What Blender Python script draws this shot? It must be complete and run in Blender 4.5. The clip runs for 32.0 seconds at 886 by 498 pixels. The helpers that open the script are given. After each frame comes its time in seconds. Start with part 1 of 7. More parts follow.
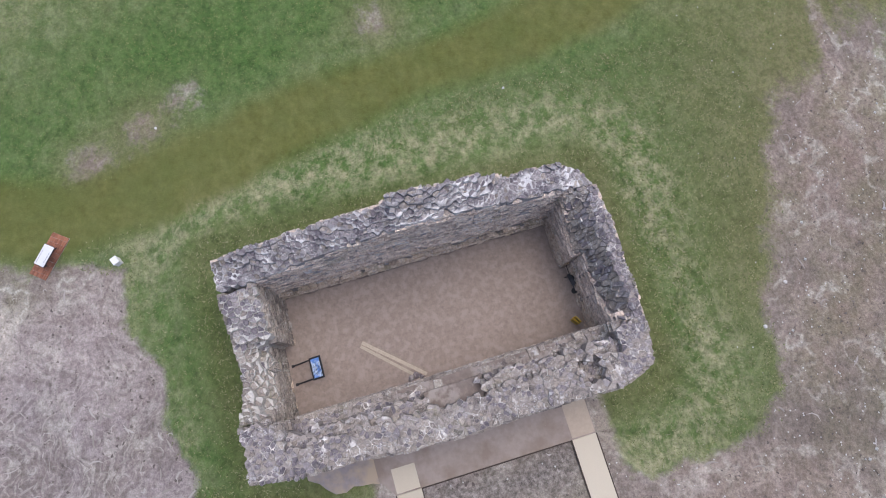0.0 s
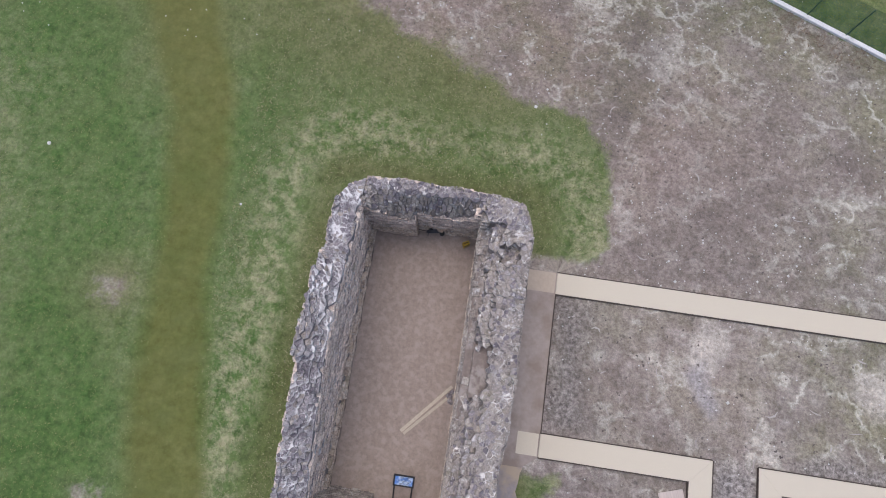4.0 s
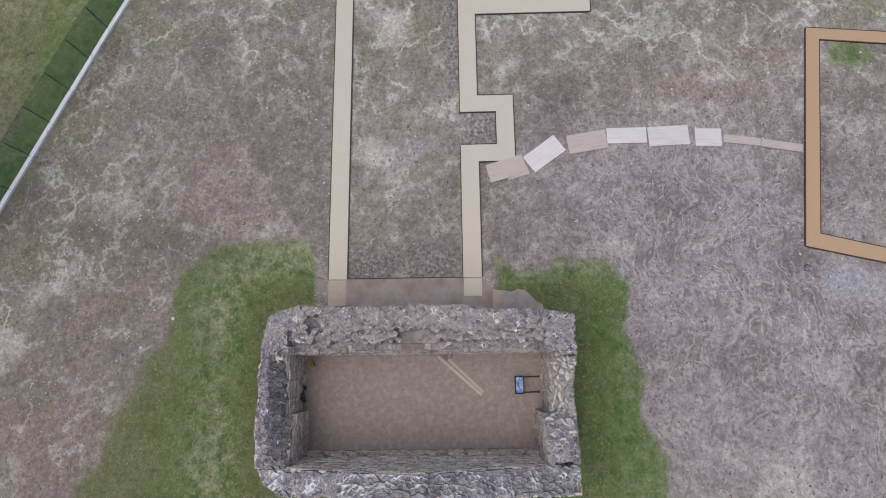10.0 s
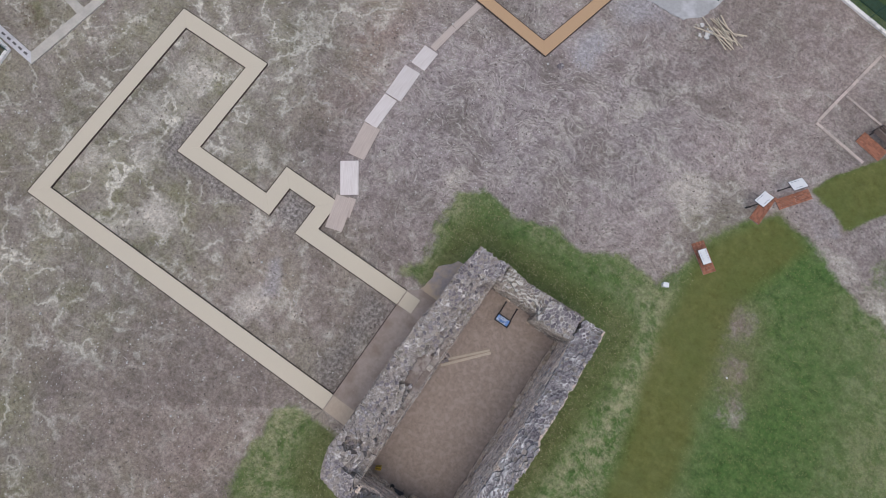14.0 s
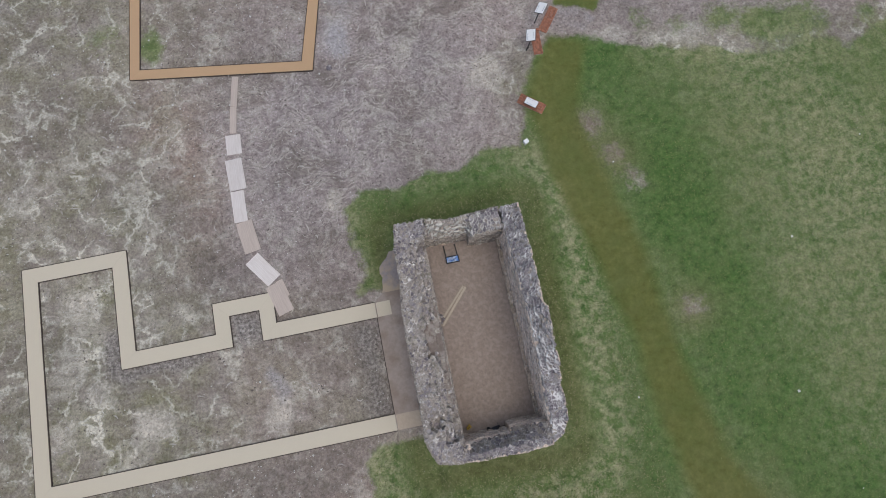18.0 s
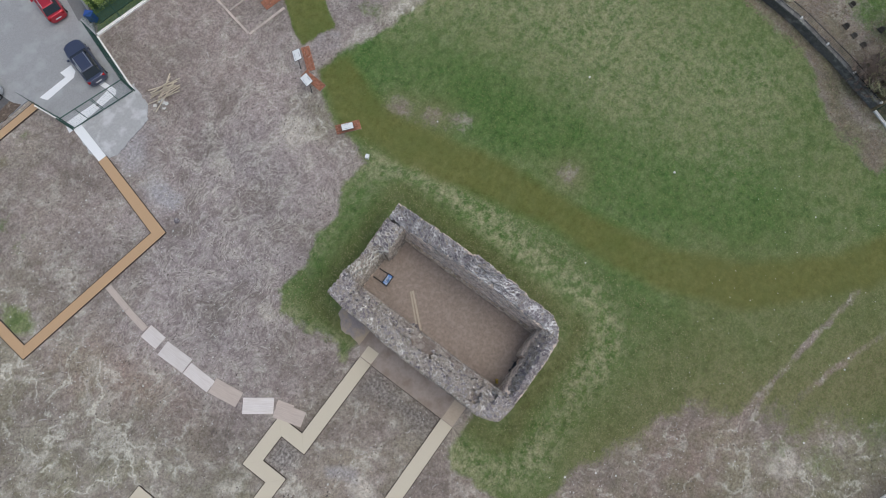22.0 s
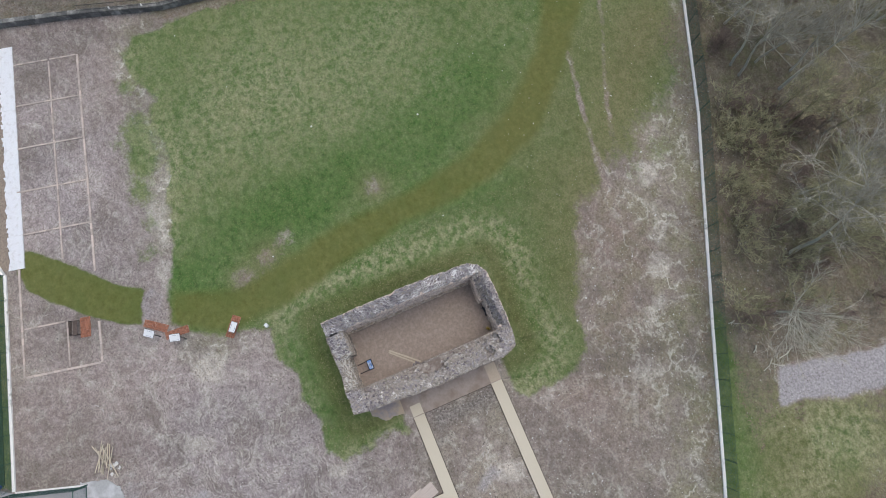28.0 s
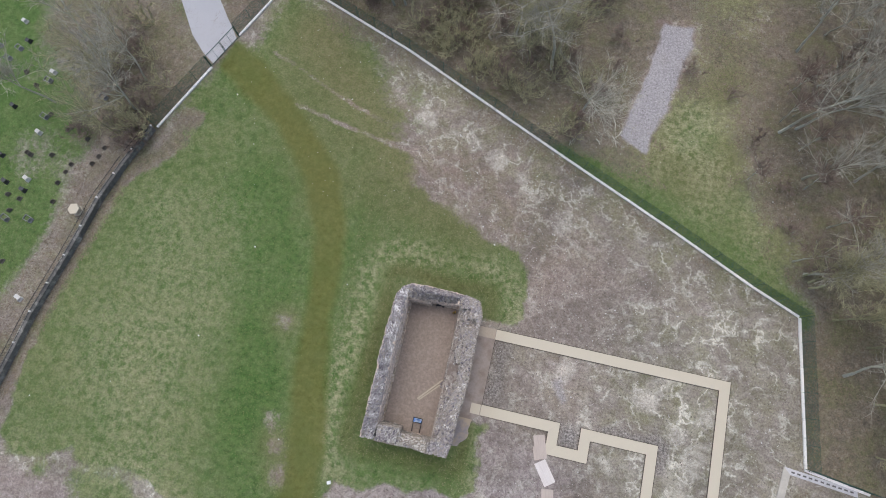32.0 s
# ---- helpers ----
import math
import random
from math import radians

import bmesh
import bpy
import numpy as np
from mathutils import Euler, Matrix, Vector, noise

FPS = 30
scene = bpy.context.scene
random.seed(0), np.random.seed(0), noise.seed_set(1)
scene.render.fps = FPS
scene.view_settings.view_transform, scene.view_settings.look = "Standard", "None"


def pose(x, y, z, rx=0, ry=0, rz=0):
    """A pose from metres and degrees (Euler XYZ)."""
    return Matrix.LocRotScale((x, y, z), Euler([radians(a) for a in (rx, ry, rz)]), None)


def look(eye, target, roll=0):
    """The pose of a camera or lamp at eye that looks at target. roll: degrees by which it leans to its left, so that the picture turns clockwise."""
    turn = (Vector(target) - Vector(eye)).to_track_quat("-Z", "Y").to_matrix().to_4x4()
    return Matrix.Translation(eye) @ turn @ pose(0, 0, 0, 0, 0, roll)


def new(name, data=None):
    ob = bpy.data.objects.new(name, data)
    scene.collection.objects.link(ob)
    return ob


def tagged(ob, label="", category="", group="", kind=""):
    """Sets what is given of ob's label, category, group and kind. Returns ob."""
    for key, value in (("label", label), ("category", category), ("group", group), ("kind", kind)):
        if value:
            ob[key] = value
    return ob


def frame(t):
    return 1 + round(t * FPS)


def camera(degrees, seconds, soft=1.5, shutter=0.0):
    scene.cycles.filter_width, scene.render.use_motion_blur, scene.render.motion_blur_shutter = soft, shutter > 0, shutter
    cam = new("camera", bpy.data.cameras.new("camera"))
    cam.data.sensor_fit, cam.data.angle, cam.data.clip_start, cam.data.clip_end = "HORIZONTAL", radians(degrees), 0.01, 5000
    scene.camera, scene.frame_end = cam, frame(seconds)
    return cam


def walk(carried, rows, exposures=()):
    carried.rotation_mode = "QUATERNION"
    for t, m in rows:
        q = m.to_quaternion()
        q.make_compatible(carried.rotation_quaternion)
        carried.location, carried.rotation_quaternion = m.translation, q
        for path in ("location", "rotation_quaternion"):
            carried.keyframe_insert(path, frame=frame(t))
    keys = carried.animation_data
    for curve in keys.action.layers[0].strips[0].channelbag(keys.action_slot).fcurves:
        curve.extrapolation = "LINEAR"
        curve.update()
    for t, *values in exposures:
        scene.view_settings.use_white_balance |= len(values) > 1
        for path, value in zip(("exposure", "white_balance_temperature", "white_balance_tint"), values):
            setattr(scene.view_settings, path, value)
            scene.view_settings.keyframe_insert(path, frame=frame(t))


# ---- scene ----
cam = camera(77.8, 32.0, 1.0)
# seconds, x, y, z, turn about x, y and z in degrees
PATH = [
    (0, 4.297, 5.743, 24.693, 12.75, -0.44, -106.51),
    (0.5, 4.423, 5.677, 25.180, 12.62, -0.33, -113.32),
    (1, 4.528, 5.661, 25.563, 12.65, -0.29, -121.61),
    (1.5, 4.615, 5.713, 25.871, 12.78, -0.32, -129.13),
    (2, 4.701, 5.823, 26.188, 12.98, -0.35, -138.38),
    (2.5, 4.793, 5.899, 26.489, 13.04, -0.43, -147.22),
    (4.5, 4.831, 5.606, 27.618, 12.64, 0.36, -179.89),
    (5, 4.843, 5.684, 28.114, 12.18, 0.26, -188.78),
    (5.5, 4.716, 5.967, 28.409, 12.13, 0.53, -197.03),
    (6, 4.547, 6.368, 28.718, 12.00, 0.85, -204.98),
    (6.5, 4.656, 6.786, 28.999, 12.14, 0.79, -212.41),
    (7, 4.698, 7.205, 29.236, 12.37, 0.96, -220.14),
    (7.5, 4.695, 7.409, 29.491, 12.47, 1.22, -227.34),
    (8, 4.705, 7.465, 29.841, 12.35, 1.45, -235.44),
    (8.5, 4.666, 7.435, 30.194, 12.08, 1.57, -243.27),
    (9, 4.650, 7.327, 30.533, 11.77, 1.50, -252.44),
    (9.5, 4.689, 7.256, 30.834, 11.64, 1.37, -261.24),
    (10, 4.676, 7.263, 31.216, 11.51, 1.35, -270.74),
    (10.5, 4.686, 7.270, 31.652, 11.43, 1.24, -279.88),
    (11, 4.713, 7.335, 31.899, 11.43, 1.35, -288.27),
    (11.5, 4.572, 7.362, 32.054, 11.10, 1.34, -293.38),
    (12, 4.393, 7.301, 32.435, 10.72, 1.14, -299.43),
    (12.5, 4.286, 7.222, 32.970, 10.46, 0.84, -305.72),
    (13, 4.198, 7.203, 33.522, 10.41, 0.55, -312.86),
    (13.5, 4.177, 7.226, 34.110, 10.38, 0.41, -319.04),
    (14, 4.168, 7.162, 34.628, 10.49, 0.31, -325.34),
    (14.5, 4.185, 7.049, 35.123, 10.65, 0.31, -331.15),
    (16.5, 4.001, 5.893, 37.199, 10.97, 0.07, -353.94),
    (17, 3.822, 5.544, 37.573, 11.01, -0.16, -359.98),
    (17.5, 3.893, 4.901, 38.259, 11.02, -0.12, -365.51),
    (18, 3.943, 4.325, 38.879, 10.90, -0.10, -371.58),
    (18.5, 3.959, 3.916, 39.414, 10.78, -0.09, -376.97),
    (19, 3.930, 3.753, 39.861, 10.88, -0.08, -382.97),
    (19.5, 3.870, 3.809, 40.418, 10.76, -0.24, -388.23),
    (20, 3.785, 3.936, 41.031, 10.71, -0.45, -394.17),
    (20.5, 3.666, 4.018, 41.589, 10.78, -0.66, -399.26),
    (21, 3.475, 4.056, 42.168, 10.98, -0.84, -404.50),
    (21.5, 3.214, 4.105, 42.720, 11.29, -1.03, -409.05),
    (22, 2.994, 4.154, 43.336, 11.58, -1.17, -413.69),
    (22.5, 2.908, 4.223, 43.927, 11.74, -1.15, -418.52),
    (23, 2.984, 4.311, 44.642, 11.79, -1.03, -424.00),
    (23.5, 3.191, 4.347, 45.387, 11.64, -0.91, -428.69),
    (24, 3.362, 4.444, 46.202, 11.55, -0.84, -433.76),
    (24.5, 3.415, 4.556, 46.919, 11.55, -0.82, -438.49),
    (25, 3.453, 4.672, 47.629, 11.57, -0.83, -443.48),
    (25.5, 3.508, 4.800, 48.255, 11.60, -0.84, -448.22),
    (27.5, 3.757, 4.782, 51.758, 11.50, -0.63, -467.85),
    (28, 3.695, 4.819, 52.416, 11.69, -0.49, -473.13),
    (28.5, 3.510, 4.918, 53.034, 11.97, -0.33, -478.46),
    (29, 3.358, 5.092, 53.677, 12.31, -0.16, -485.12),
    (29.5, 3.350, 5.309, 54.385, 12.50, -0.15, -491.98),
    (30, 3.372, 5.481, 55.144, 12.69, -0.02, -499.66),
    (30.5, 3.390, 5.580, 55.825, 12.83, 0.17, -506.64),
    (31, 3.497, 5.555, 56.570, 12.85, 0.38, -514.09),
    (31.5, 3.548, 5.548, 57.324, 12.86, 0.61, -520.47),
    (32, 3.697, 5.506, 58.004, 12.85, 0.83, -527.22),
]
walk(cam, [(t, pose(x, y, z, a, b, c)) for t, x, y, z, a, b, c in PATH],
     exposures=[(0.0, 0.58, 6350, 13), (3.0, 0.53, 6350, 13), (6.0, 0.35, 6350, 12), (12.0, 0.14, 6400, 10), (18.0, 0.06, 6500, 6), (21.0, 0.10, 6500, 4), (25.0, 0.21, 6500, 4), (28.0, 0.31, 6500, 5), (32.0, 0.40, 6500, 7)])

# ---- light: an overcast spring day ----
world = bpy.data.worlds.new("overcast_sky")
world.use_nodes = True
scene.world = world
wn, wl = world.node_tree.nodes, world.node_tree.links
sky = wn.new("ShaderNodeTexSky")
sky.sky_type, sky.sun_disc = "NISHITA", False
sky.sun_elevation, sky.sun_rotation = radians(72), radians(150)
sky.air_density, sky.dust_density, sky.ozone_density = 1.0, 4.0, 1.0
wl.new(sky.outputs[0], wn["Background"].inputs[0])
wn["Background"].inputs[1].default_value = 0.12
sun = new("sun", bpy.data.lights.new("sun", "SUN"))
sun.data.energy, sun.data.angle, sun.data.color = 0.75, radians(80), (0.90, 0.95, 1.03)
sun.matrix_world = look((6, -11, 40), (0, 0, 0))


# ---- materials ----
def nodes_of(name):
    m = bpy.data.materials.new(name)
    m.use_nodes = True
    return m, m.node_tree.nodes, m.node_tree.links, m.node_tree.nodes["Principled BSDF"]


def noise_node(n, l, scale, detail=4.0, rough=0.6, vec=None, stretch=None):
    t = n.new("ShaderNodeTexNoise")
    t.inputs["Scale"].default_value, t.inputs["Detail"].default_value = scale, detail
    t.inputs["Roughness"].default_value = rough
    if vec is not None:
        if stretch:
            mp = n.new("ShaderNodeMapping")
            mp.inputs["Scale"].default_value = stretch
            mp.inputs["Rotation"].default_value = (0, 0, 0.6)
            l.new(vec, mp.inputs[0])
            vec = mp.outputs[0]
        l.new(vec, t.inputs["Vector"])
    return t.outputs["Fac"]


def ramp(n, l, fac, stops):
    r = n.new("ShaderNodeValToRGB")
    while len(r.color_ramp.elements) < len(stops):
        r.color_ramp.elements.new(0.5)
    for e, (p, c) in zip(r.color_ramp.elements, stops):
        e.position = p
        e.color = (*c, 1) if len(c) == 3 else c
    l.new(fac, r.inputs[0])
    return r.outputs[0]


def mixc(n, l, fac, a, b, mode="MIX"):
    m = n.new("ShaderNodeMix")
    m.data_type, m.blend_type = "RGBA", mode
    for k, v in ((0, fac), (6, a), (7, b)):
        if isinstance(v, (int, float)):
            m.inputs[k].default_value = v
        elif isinstance(v, tuple):
            m.inputs[k].default_value = (*v, 1)
        else:
            l.new(v, m.inputs[k])
    return m.outputs[2]


def maths(n, l, op, a, b=0.0, c=None, clamp=False):
    m = n.new("ShaderNodeMath")
    m.operation, m.use_clamp = op, clamp
    for k, v in enumerate((a, b) if c is None else (a, b, c)):
        if isinstance(v, (int, float)):
            m.inputs[k].default_value = v
        else:
            l.new(v, m.inputs[k])
    return m.outputs[0]


def bump(n, l, bsdf, height, strength=0.5, dist=0.02):
    b = n.new("ShaderNodeBump")
    b.inputs["Strength"].default_value, b.inputs["Distance"].default_value = strength, dist
    l.new(height, b.inputs["Height"])
    l.new(b.outputs[0], bsdf.inputs["Normal"])


def coords(n):
    return n.new("ShaderNodeTexCoord").outputs["Object"]


def simple(name, color, var=0.25, scale=6.0, rough=0.8, metal=0.0, bumps=0.3, dist=0.01, vary=0.0, stain=None, stain_at=0.62, stain_scale=1.2):
    """A grained, slightly stained surface; vary: how far pieces differ from one another."""
    m, n, l, b = nodes_of(name)
    geo = n.new("ShaderNodeNewGeometry").outputs["Position"]
    f1 = noise_node(n, l, scale, 6, 0.65, geo)
    f2 = noise_node(n, l, scale * 0.13, 3, 0.5, geo)
    lo = tuple(c * (1 - var) for c in color)
    hi = tuple(min(1, c * (1 + var)) for c in color)
    c = ramp(n, l, f1, [(0.3, lo), (0.7, hi)])
    c = mixc(n, l, maths(n, l, "MULTIPLY", f2, 0.6), c, tuple(x * (1 - 0.6 * var) for x in color))
    if stain:
        fs = noise_node(n, l, stain_scale, 5, 0.6, geo)
        c = mixc(n, l, ramp(n, l, fs, [(stain_at - 0.07, (0, 0, 0)), (stain_at + 0.07, (1, 1, 1))]), c, stain)
    if vary:
        info = n.new("ShaderNodeObjectInfo").outputs["Random"]
        isl = n.new("ShaderNodeNewGeometry").outputs["Random Per Island"]
        r = maths(n, l, "FRACT", maths(n, l, "ADD", info, isl))
        k = maths(n, l, "MULTIPLY_ADD", r, 2 * vary, 1 - vary)
        h = n.new("ShaderNodeHueSaturation")
        l.new(c, h.inputs["Color"])
        l.new(k, h.inputs["Value"])
        c = h.outputs[0]
    l.new(c, b.inputs["Base Color"])
    b.inputs["Roughness"].default_value, b.inputs["Metallic"].default_value = rough, metal
    if bumps:
        bump(n, l, b, f1, bumps, dist)
    return m


def stone_material(name, tones, pale):
    """Weathered rubble: each stone its own tone, with pale lichen and lime runs."""
    m, n, l, b = nodes_of(name)
    geo = n.new("ShaderNodeNewGeometry")
    pos = geo.outputs["Position"]
    r = maths(n, l, "FRACT", maths(n, l, "ADD", n.new("ShaderNodeObjectInfo").outputs["Random"], geo.outputs["Random Per Island"]))
    base = ramp(n, l, r, list(zip((0.0, 0.3, 0.6, 0.85, 1.0), tones)))
    grain = noise_node(n, l, 11, 8, 0.76, pos)
    c = mixc(n, l, 0.85, base, ramp(n, l, grain, [(0.33, (0.5, 0.5, 0.51)), (0.67, (1.38, 1.36, 1.33))]), "MULTIPLY")
    chip = noise_node(n, l, 38, 5, 0.8, pos)
    c = mixc(n, l, 0.7, c, ramp(n, l, chip, [(0.36, (0.6, 0.6, 0.6)), (0.64, (1.42, 1.41, 1.4))]), "MULTIPLY")
    big = noise_node(n, l, 0.55, 5, 0.65, pos)
    c = mixc(n, l, ramp(n, l, big, [(0.52, (0, 0, 0)), (0.68, (0.45, 0.45, 0.45))]), c, pale)
    lime = noise_node(n, l, 1.9, 8, 0.75, pos)
    c = mixc(n, l, ramp(n, l, lime, [(0.575, (0, 0, 0)), (0.64, (0.8, 0.8, 0.8))]), c, (0.60, 0.58, 0.565))
    veins = noise_node(n, l, 3.2, 3, 0.5, pos)
    vein = ramp(n, l, maths(n, l, "ABSOLUTE", maths(n, l, "SUBTRACT", veins, 0.5)), [(0.0, (1, 1, 1)), (0.016, (0, 0, 0))])
    c = mixc(n, l, maths(n, l, "MULTIPLY", vein, ramp(n, l, noise_node(n, l, 0.9, 5, 0.6, pos), [(0.46, (0, 0, 0)), (0.58, (0.9, 0.9, 0.9))])), c, (0.74, 0.72, 0.69))
    blot = noise_node(n, l, 2.6, 7, 0.7, pos)
    c = mixc(n, l, ramp(n, l, blot, [(0.38, (0.8, 0.8, 0.8)), (0.485, (0, 0, 0))]), c, mixc(n, l, 1.0, c, (0.45, 0.44, 0.48), "MULTIPLY"))
    moss = noise_node(n, l, 0.8, 5, 0.6, pos)
    c = mixc(n, l, ramp(n, l, moss, [(0.32, (0.5, 0.5, 0.5)), (0.42, (0, 0, 0))]), c, (0.19, 0.185, 0.11))
    l.new(c, b.inputs["Base Color"])
    b.inputs["Roughness"].default_value = 0.92
    bump(n, l, b, maths(n, l, "MULTIPLY_ADD", chip, 0.5, grain), 0.9, 0.03)
    return m


def ground_material():
    """Dirt, straw and gravel under grass, mown grass and leaf litter, by the cover painted on the sheet."""
    m, n, l, b = nodes_of("field")
    pos = n.new("ShaderNodeNewGeometry").outputs["Position"]
    cover = []
    for name in ("cover", "cover_b", "cover_c", "cover_d"):
        at, sep = n.new("ShaderNodeAttribute"), n.new("ShaderNodeSeparateColor")
        at.attribute_name = name
        l.new(at.outputs["Color"], sep.inputs[0])
        cover += sep.outputs[:]
    grass, mown, wood, gravel, straw, lush, mauve, weedy, bare, grit, olive, blotch = cover
    fine = noise_node(n, l, 5.0, 8, 0.72, pos)
    speck = noise_node(n, l, 16.0, 5, 0.8, pos)
    mid = noise_node(n, l, 1.7, 8, 0.66, pos)
    big = noise_node(n, l, 0.16, 7, 0.62, pos)
    patch = noise_node(n, l, 0.42, 10, 0.72, pos)
    small = noise_node(n, l, 1.4, 9, 0.74, pos)
    weed = noise_node(n, l, 0.33, 8, 0.7, pos)
    # strands of old straw, combed into slow curves
    bend = n.new("ShaderNodeTexNoise")
    bend.inputs["Scale"].default_value, bend.inputs["Detail"].default_value = 0.28, 3.0
    l.new(pos, bend.inputs["Vector"])
    away = n.new("ShaderNodeVectorMath")
    away.operation = "MULTIPLY_ADD"
    away.inputs[1].default_value = (9, 9, 0)
    l.new(bend.outputs["Color"], away.inputs[0])
    l.new(pos, away.inputs[2])
    strand = noise_node(n, l, 1.5, 3, 0.55, away.outputs[0], (0.5, 2.5, 1.0))
    line = ramp(n, l, strand, [(0.51, (0, 0, 0)), (0.58, (1, 1, 1))])
    gap = ramp(n, l, strand, [(0.41, (1, 1, 1)), (0.48, (0, 0, 0))])

    def cut(fac, mask, soft=0.12, amount=0.9):
        """The mask with its rim broken up by the noise fac."""
        k = maths(n, l, "ADD", mask, maths(n, l, "MULTIPLY_ADD", fac, amount, -amount / 2))
        return maths(n, l, "DIVIDE", maths(n, l, "SUBTRACT", k, 0.5 - soft), 2 * soft, clamp=True)

    # bare ground
    dirt = ramp(n, l, mid, [(0.34, (0.175, 0.141, 0.129)), (0.5, (0.238, 0.196, 0.182)), (0.66, (0.312, 0.264, 0.247))])
    dirt = mixc(n, l, maths(n, l, "MULTIPLY", mauve, 0.85), dirt, ramp(n, l, mid, [(0.34, (0.222, 0.190, 0.193)), (0.5, (0.286, 0.248, 0.252)), (0.66, (0.350, 0.309, 0.312))]))
    dirt = mixc(n, l, maths(n, l, "MULTIPLY", weedy, 0.75, clamp=True), dirt, ramp(n, l, mid, [(0.34, (0.180, 0.165, 0.136)), (0.5, (0.240, 0.222, 0.187)), (0.66, (0.315, 0.295, 0.255))]))
    dirt = mixc(n, l, maths(n, l, "MULTIPLY", bare, ramp(n, l, big, [(0.35, (0.35, 0.35, 0.35)), (0.6, (1, 1, 1))])), dirt, ramp(n, l, mid, [(0.34, (0.168, 0.126, 0.106)), (0.66, (0.285, 0.222, 0.192))]))
    dirt = mixc(n, l, maths(n, l, "MULTIPLY", ramp(n, l, big, [(0.40, (0.9, 0.9, 0.9)), (0.52, (0, 0, 0))]), 0.6), dirt, (0.135, 0.112, 0.094))
    dirt = mixc(n, l, maths(n, l, "MULTIPLY", ramp(n, l, weed, [(0.42, (0, 0, 0)), (0.6, (1, 1, 1))]), maths(n, l, "MULTIPLY_ADD", weedy, 0.8, 0.04)), dirt, ramp(n, l, small, [(0.36, (0.120, 0.118, 0.062)), (0.64, (0.235, 0.222, 0.145))]))
    pale = maths(n, l, "ADD", ramp(n, l, patch, [(0.485, (0, 0, 0)), (0.60, (1, 1, 1))]), maths(n, l, "MULTIPLY_ADD", straw, 1.6, -1.2, clamp=True), clamp=True)
    dirt = mixc(n, l, maths(n, l, "MULTIPLY", pale, maths(n, l, "MULTIPLY_ADD", straw, 0.54, 0.03)), dirt, ramp(n, l, small, [(0.36, (0.33, 0.30, 0.255)), (0.62, (0.50, 0.47, 0.40))]))
    fur = maths(n, l, "MULTIPLY", ramp(n, l, patch, [(0.38, (0.25, 0.25, 0.25)), (0.58, (1, 1, 1))]), line)
    arc = ramp(n, l, noise_node(n, l, 0.45, 6, 0.6, away.outputs[0], (0.8, 2.6, 1.0)), [(0.555, (0, 0, 0)), (0.63, (1, 1, 1))])
    dirt = mixc(n, l, maths(n, l, "MULTIPLY", arc, maths(n, l, "MULTIPLY_ADD", straw, 0.5, 0.02)), dirt, (0.46, 0.43, 0.39))
    # pale wisps of flattened straw, thin and wandering
    ridge = maths(n, l, "ABSOLUTE", maths(n, l, "SUBTRACT", noise_node(n, l, 0.30, 6, 0.55, pos), 0.5))
    wisp = maths(n, l, "MULTIPLY", ramp(n, l, ridge, [(0.005, (1, 1, 1)), (0.026, (0, 0, 0))]), ramp(n, l, patch, [(0.44, (0.1, 0.1, 0.1)), (0.56, (1, 1, 1))]))
    dirt = mixc(n, l, maths(n, l, "MULTIPLY", wisp, maths(n, l, "MULTIPLY_ADD", straw, 0.8, maths(n, l, "MULTIPLY_ADD", weedy, 0.6, 0.08))), dirt, (0.50, 0.48, 0.42))
    dirt = mixc(n, l, maths(n, l, "MULTIPLY", fur, maths(n, l, "MULTIPLY_ADD", mauve, 0.56, 0.03)), dirt, (0.43, 0.40, 0.365))
    dirt = mixc(n, l, maths(n, l, "MULTIPLY", gap, maths(n, l, "MULTIPLY_ADD", mauve, 0.27, 0.03)), dirt, (0.120, 0.100, 0.092))
    # bleached patches where nothing grows, and strips of dark damp grit
    spot = cut(small, maths(n, l, "MULTIPLY", blotch, maths(n, l, "MULTIPLY_ADD", patch, 1.6, 0.2)), 0.22, 0.7)
    dirt = mixc(n, l, maths(n, l, "MULTIPLY", spot, 0.62), dirt, ramp(n, l, small, [(0.36, (0.27, 0.24, 0.21)), (0.62, (0.52, 0.485, 0.43))]))
    dirt = mixc(n, l, cut(small, grit, 0.3, 0.6), dirt, ramp(n, l, fine, [(0.36, (0.11, 0.098, 0.09)), (0.64, (0.30, 0.272, 0.255))]))
    shred = maths(n, l, "MULTIPLY", ramp(n, l, noise_node(n, l, 3.6, 4, 0.62, pos), [(0.33, (1, 1, 1)), (0.41, (0, 0, 0))]), ramp(n, l, weed, [(0.40, (0.2, 0.2, 0.2)), (0.58, (0.75, 0.75, 0.75))]))
    dirt = mixc(n, l, shred, dirt, (0.105, 0.09, 0.08))
    vast = noise_node(n, l, 0.11, 6, 0.6, pos)
    dirt = mixc(n, l, 1.0, dirt, ramp(n, l, vast, [(0.36, (1.02, 1.02, 1.01)), (0.64, (1.36, 1.345, 1.33))]), "MULTIPLY")
    grav = ramp(n, l, fine, [(0.3, (0.33, 0.307, 0.315)), (0.7, (0.42, 0.395, 0.405))])
    c = mixc(n, l, cut(patch, gravel, 0.2), dirt, grav)
    # grass
    gr = ramp(n, l, mid, [(0.34, (0.090, 0.130, 0.046)), (0.5, (0.136, 0.184, 0.070)), (0.66, (0.200, 0.244, 0.110))])
    gr = mixc(n, l, ramp(n, l, weed, [(0.40, (0, 0, 0)), (0.60, (0.5, 0.5, 0.5))]), gr, (0.215, 0.222, 0.105))
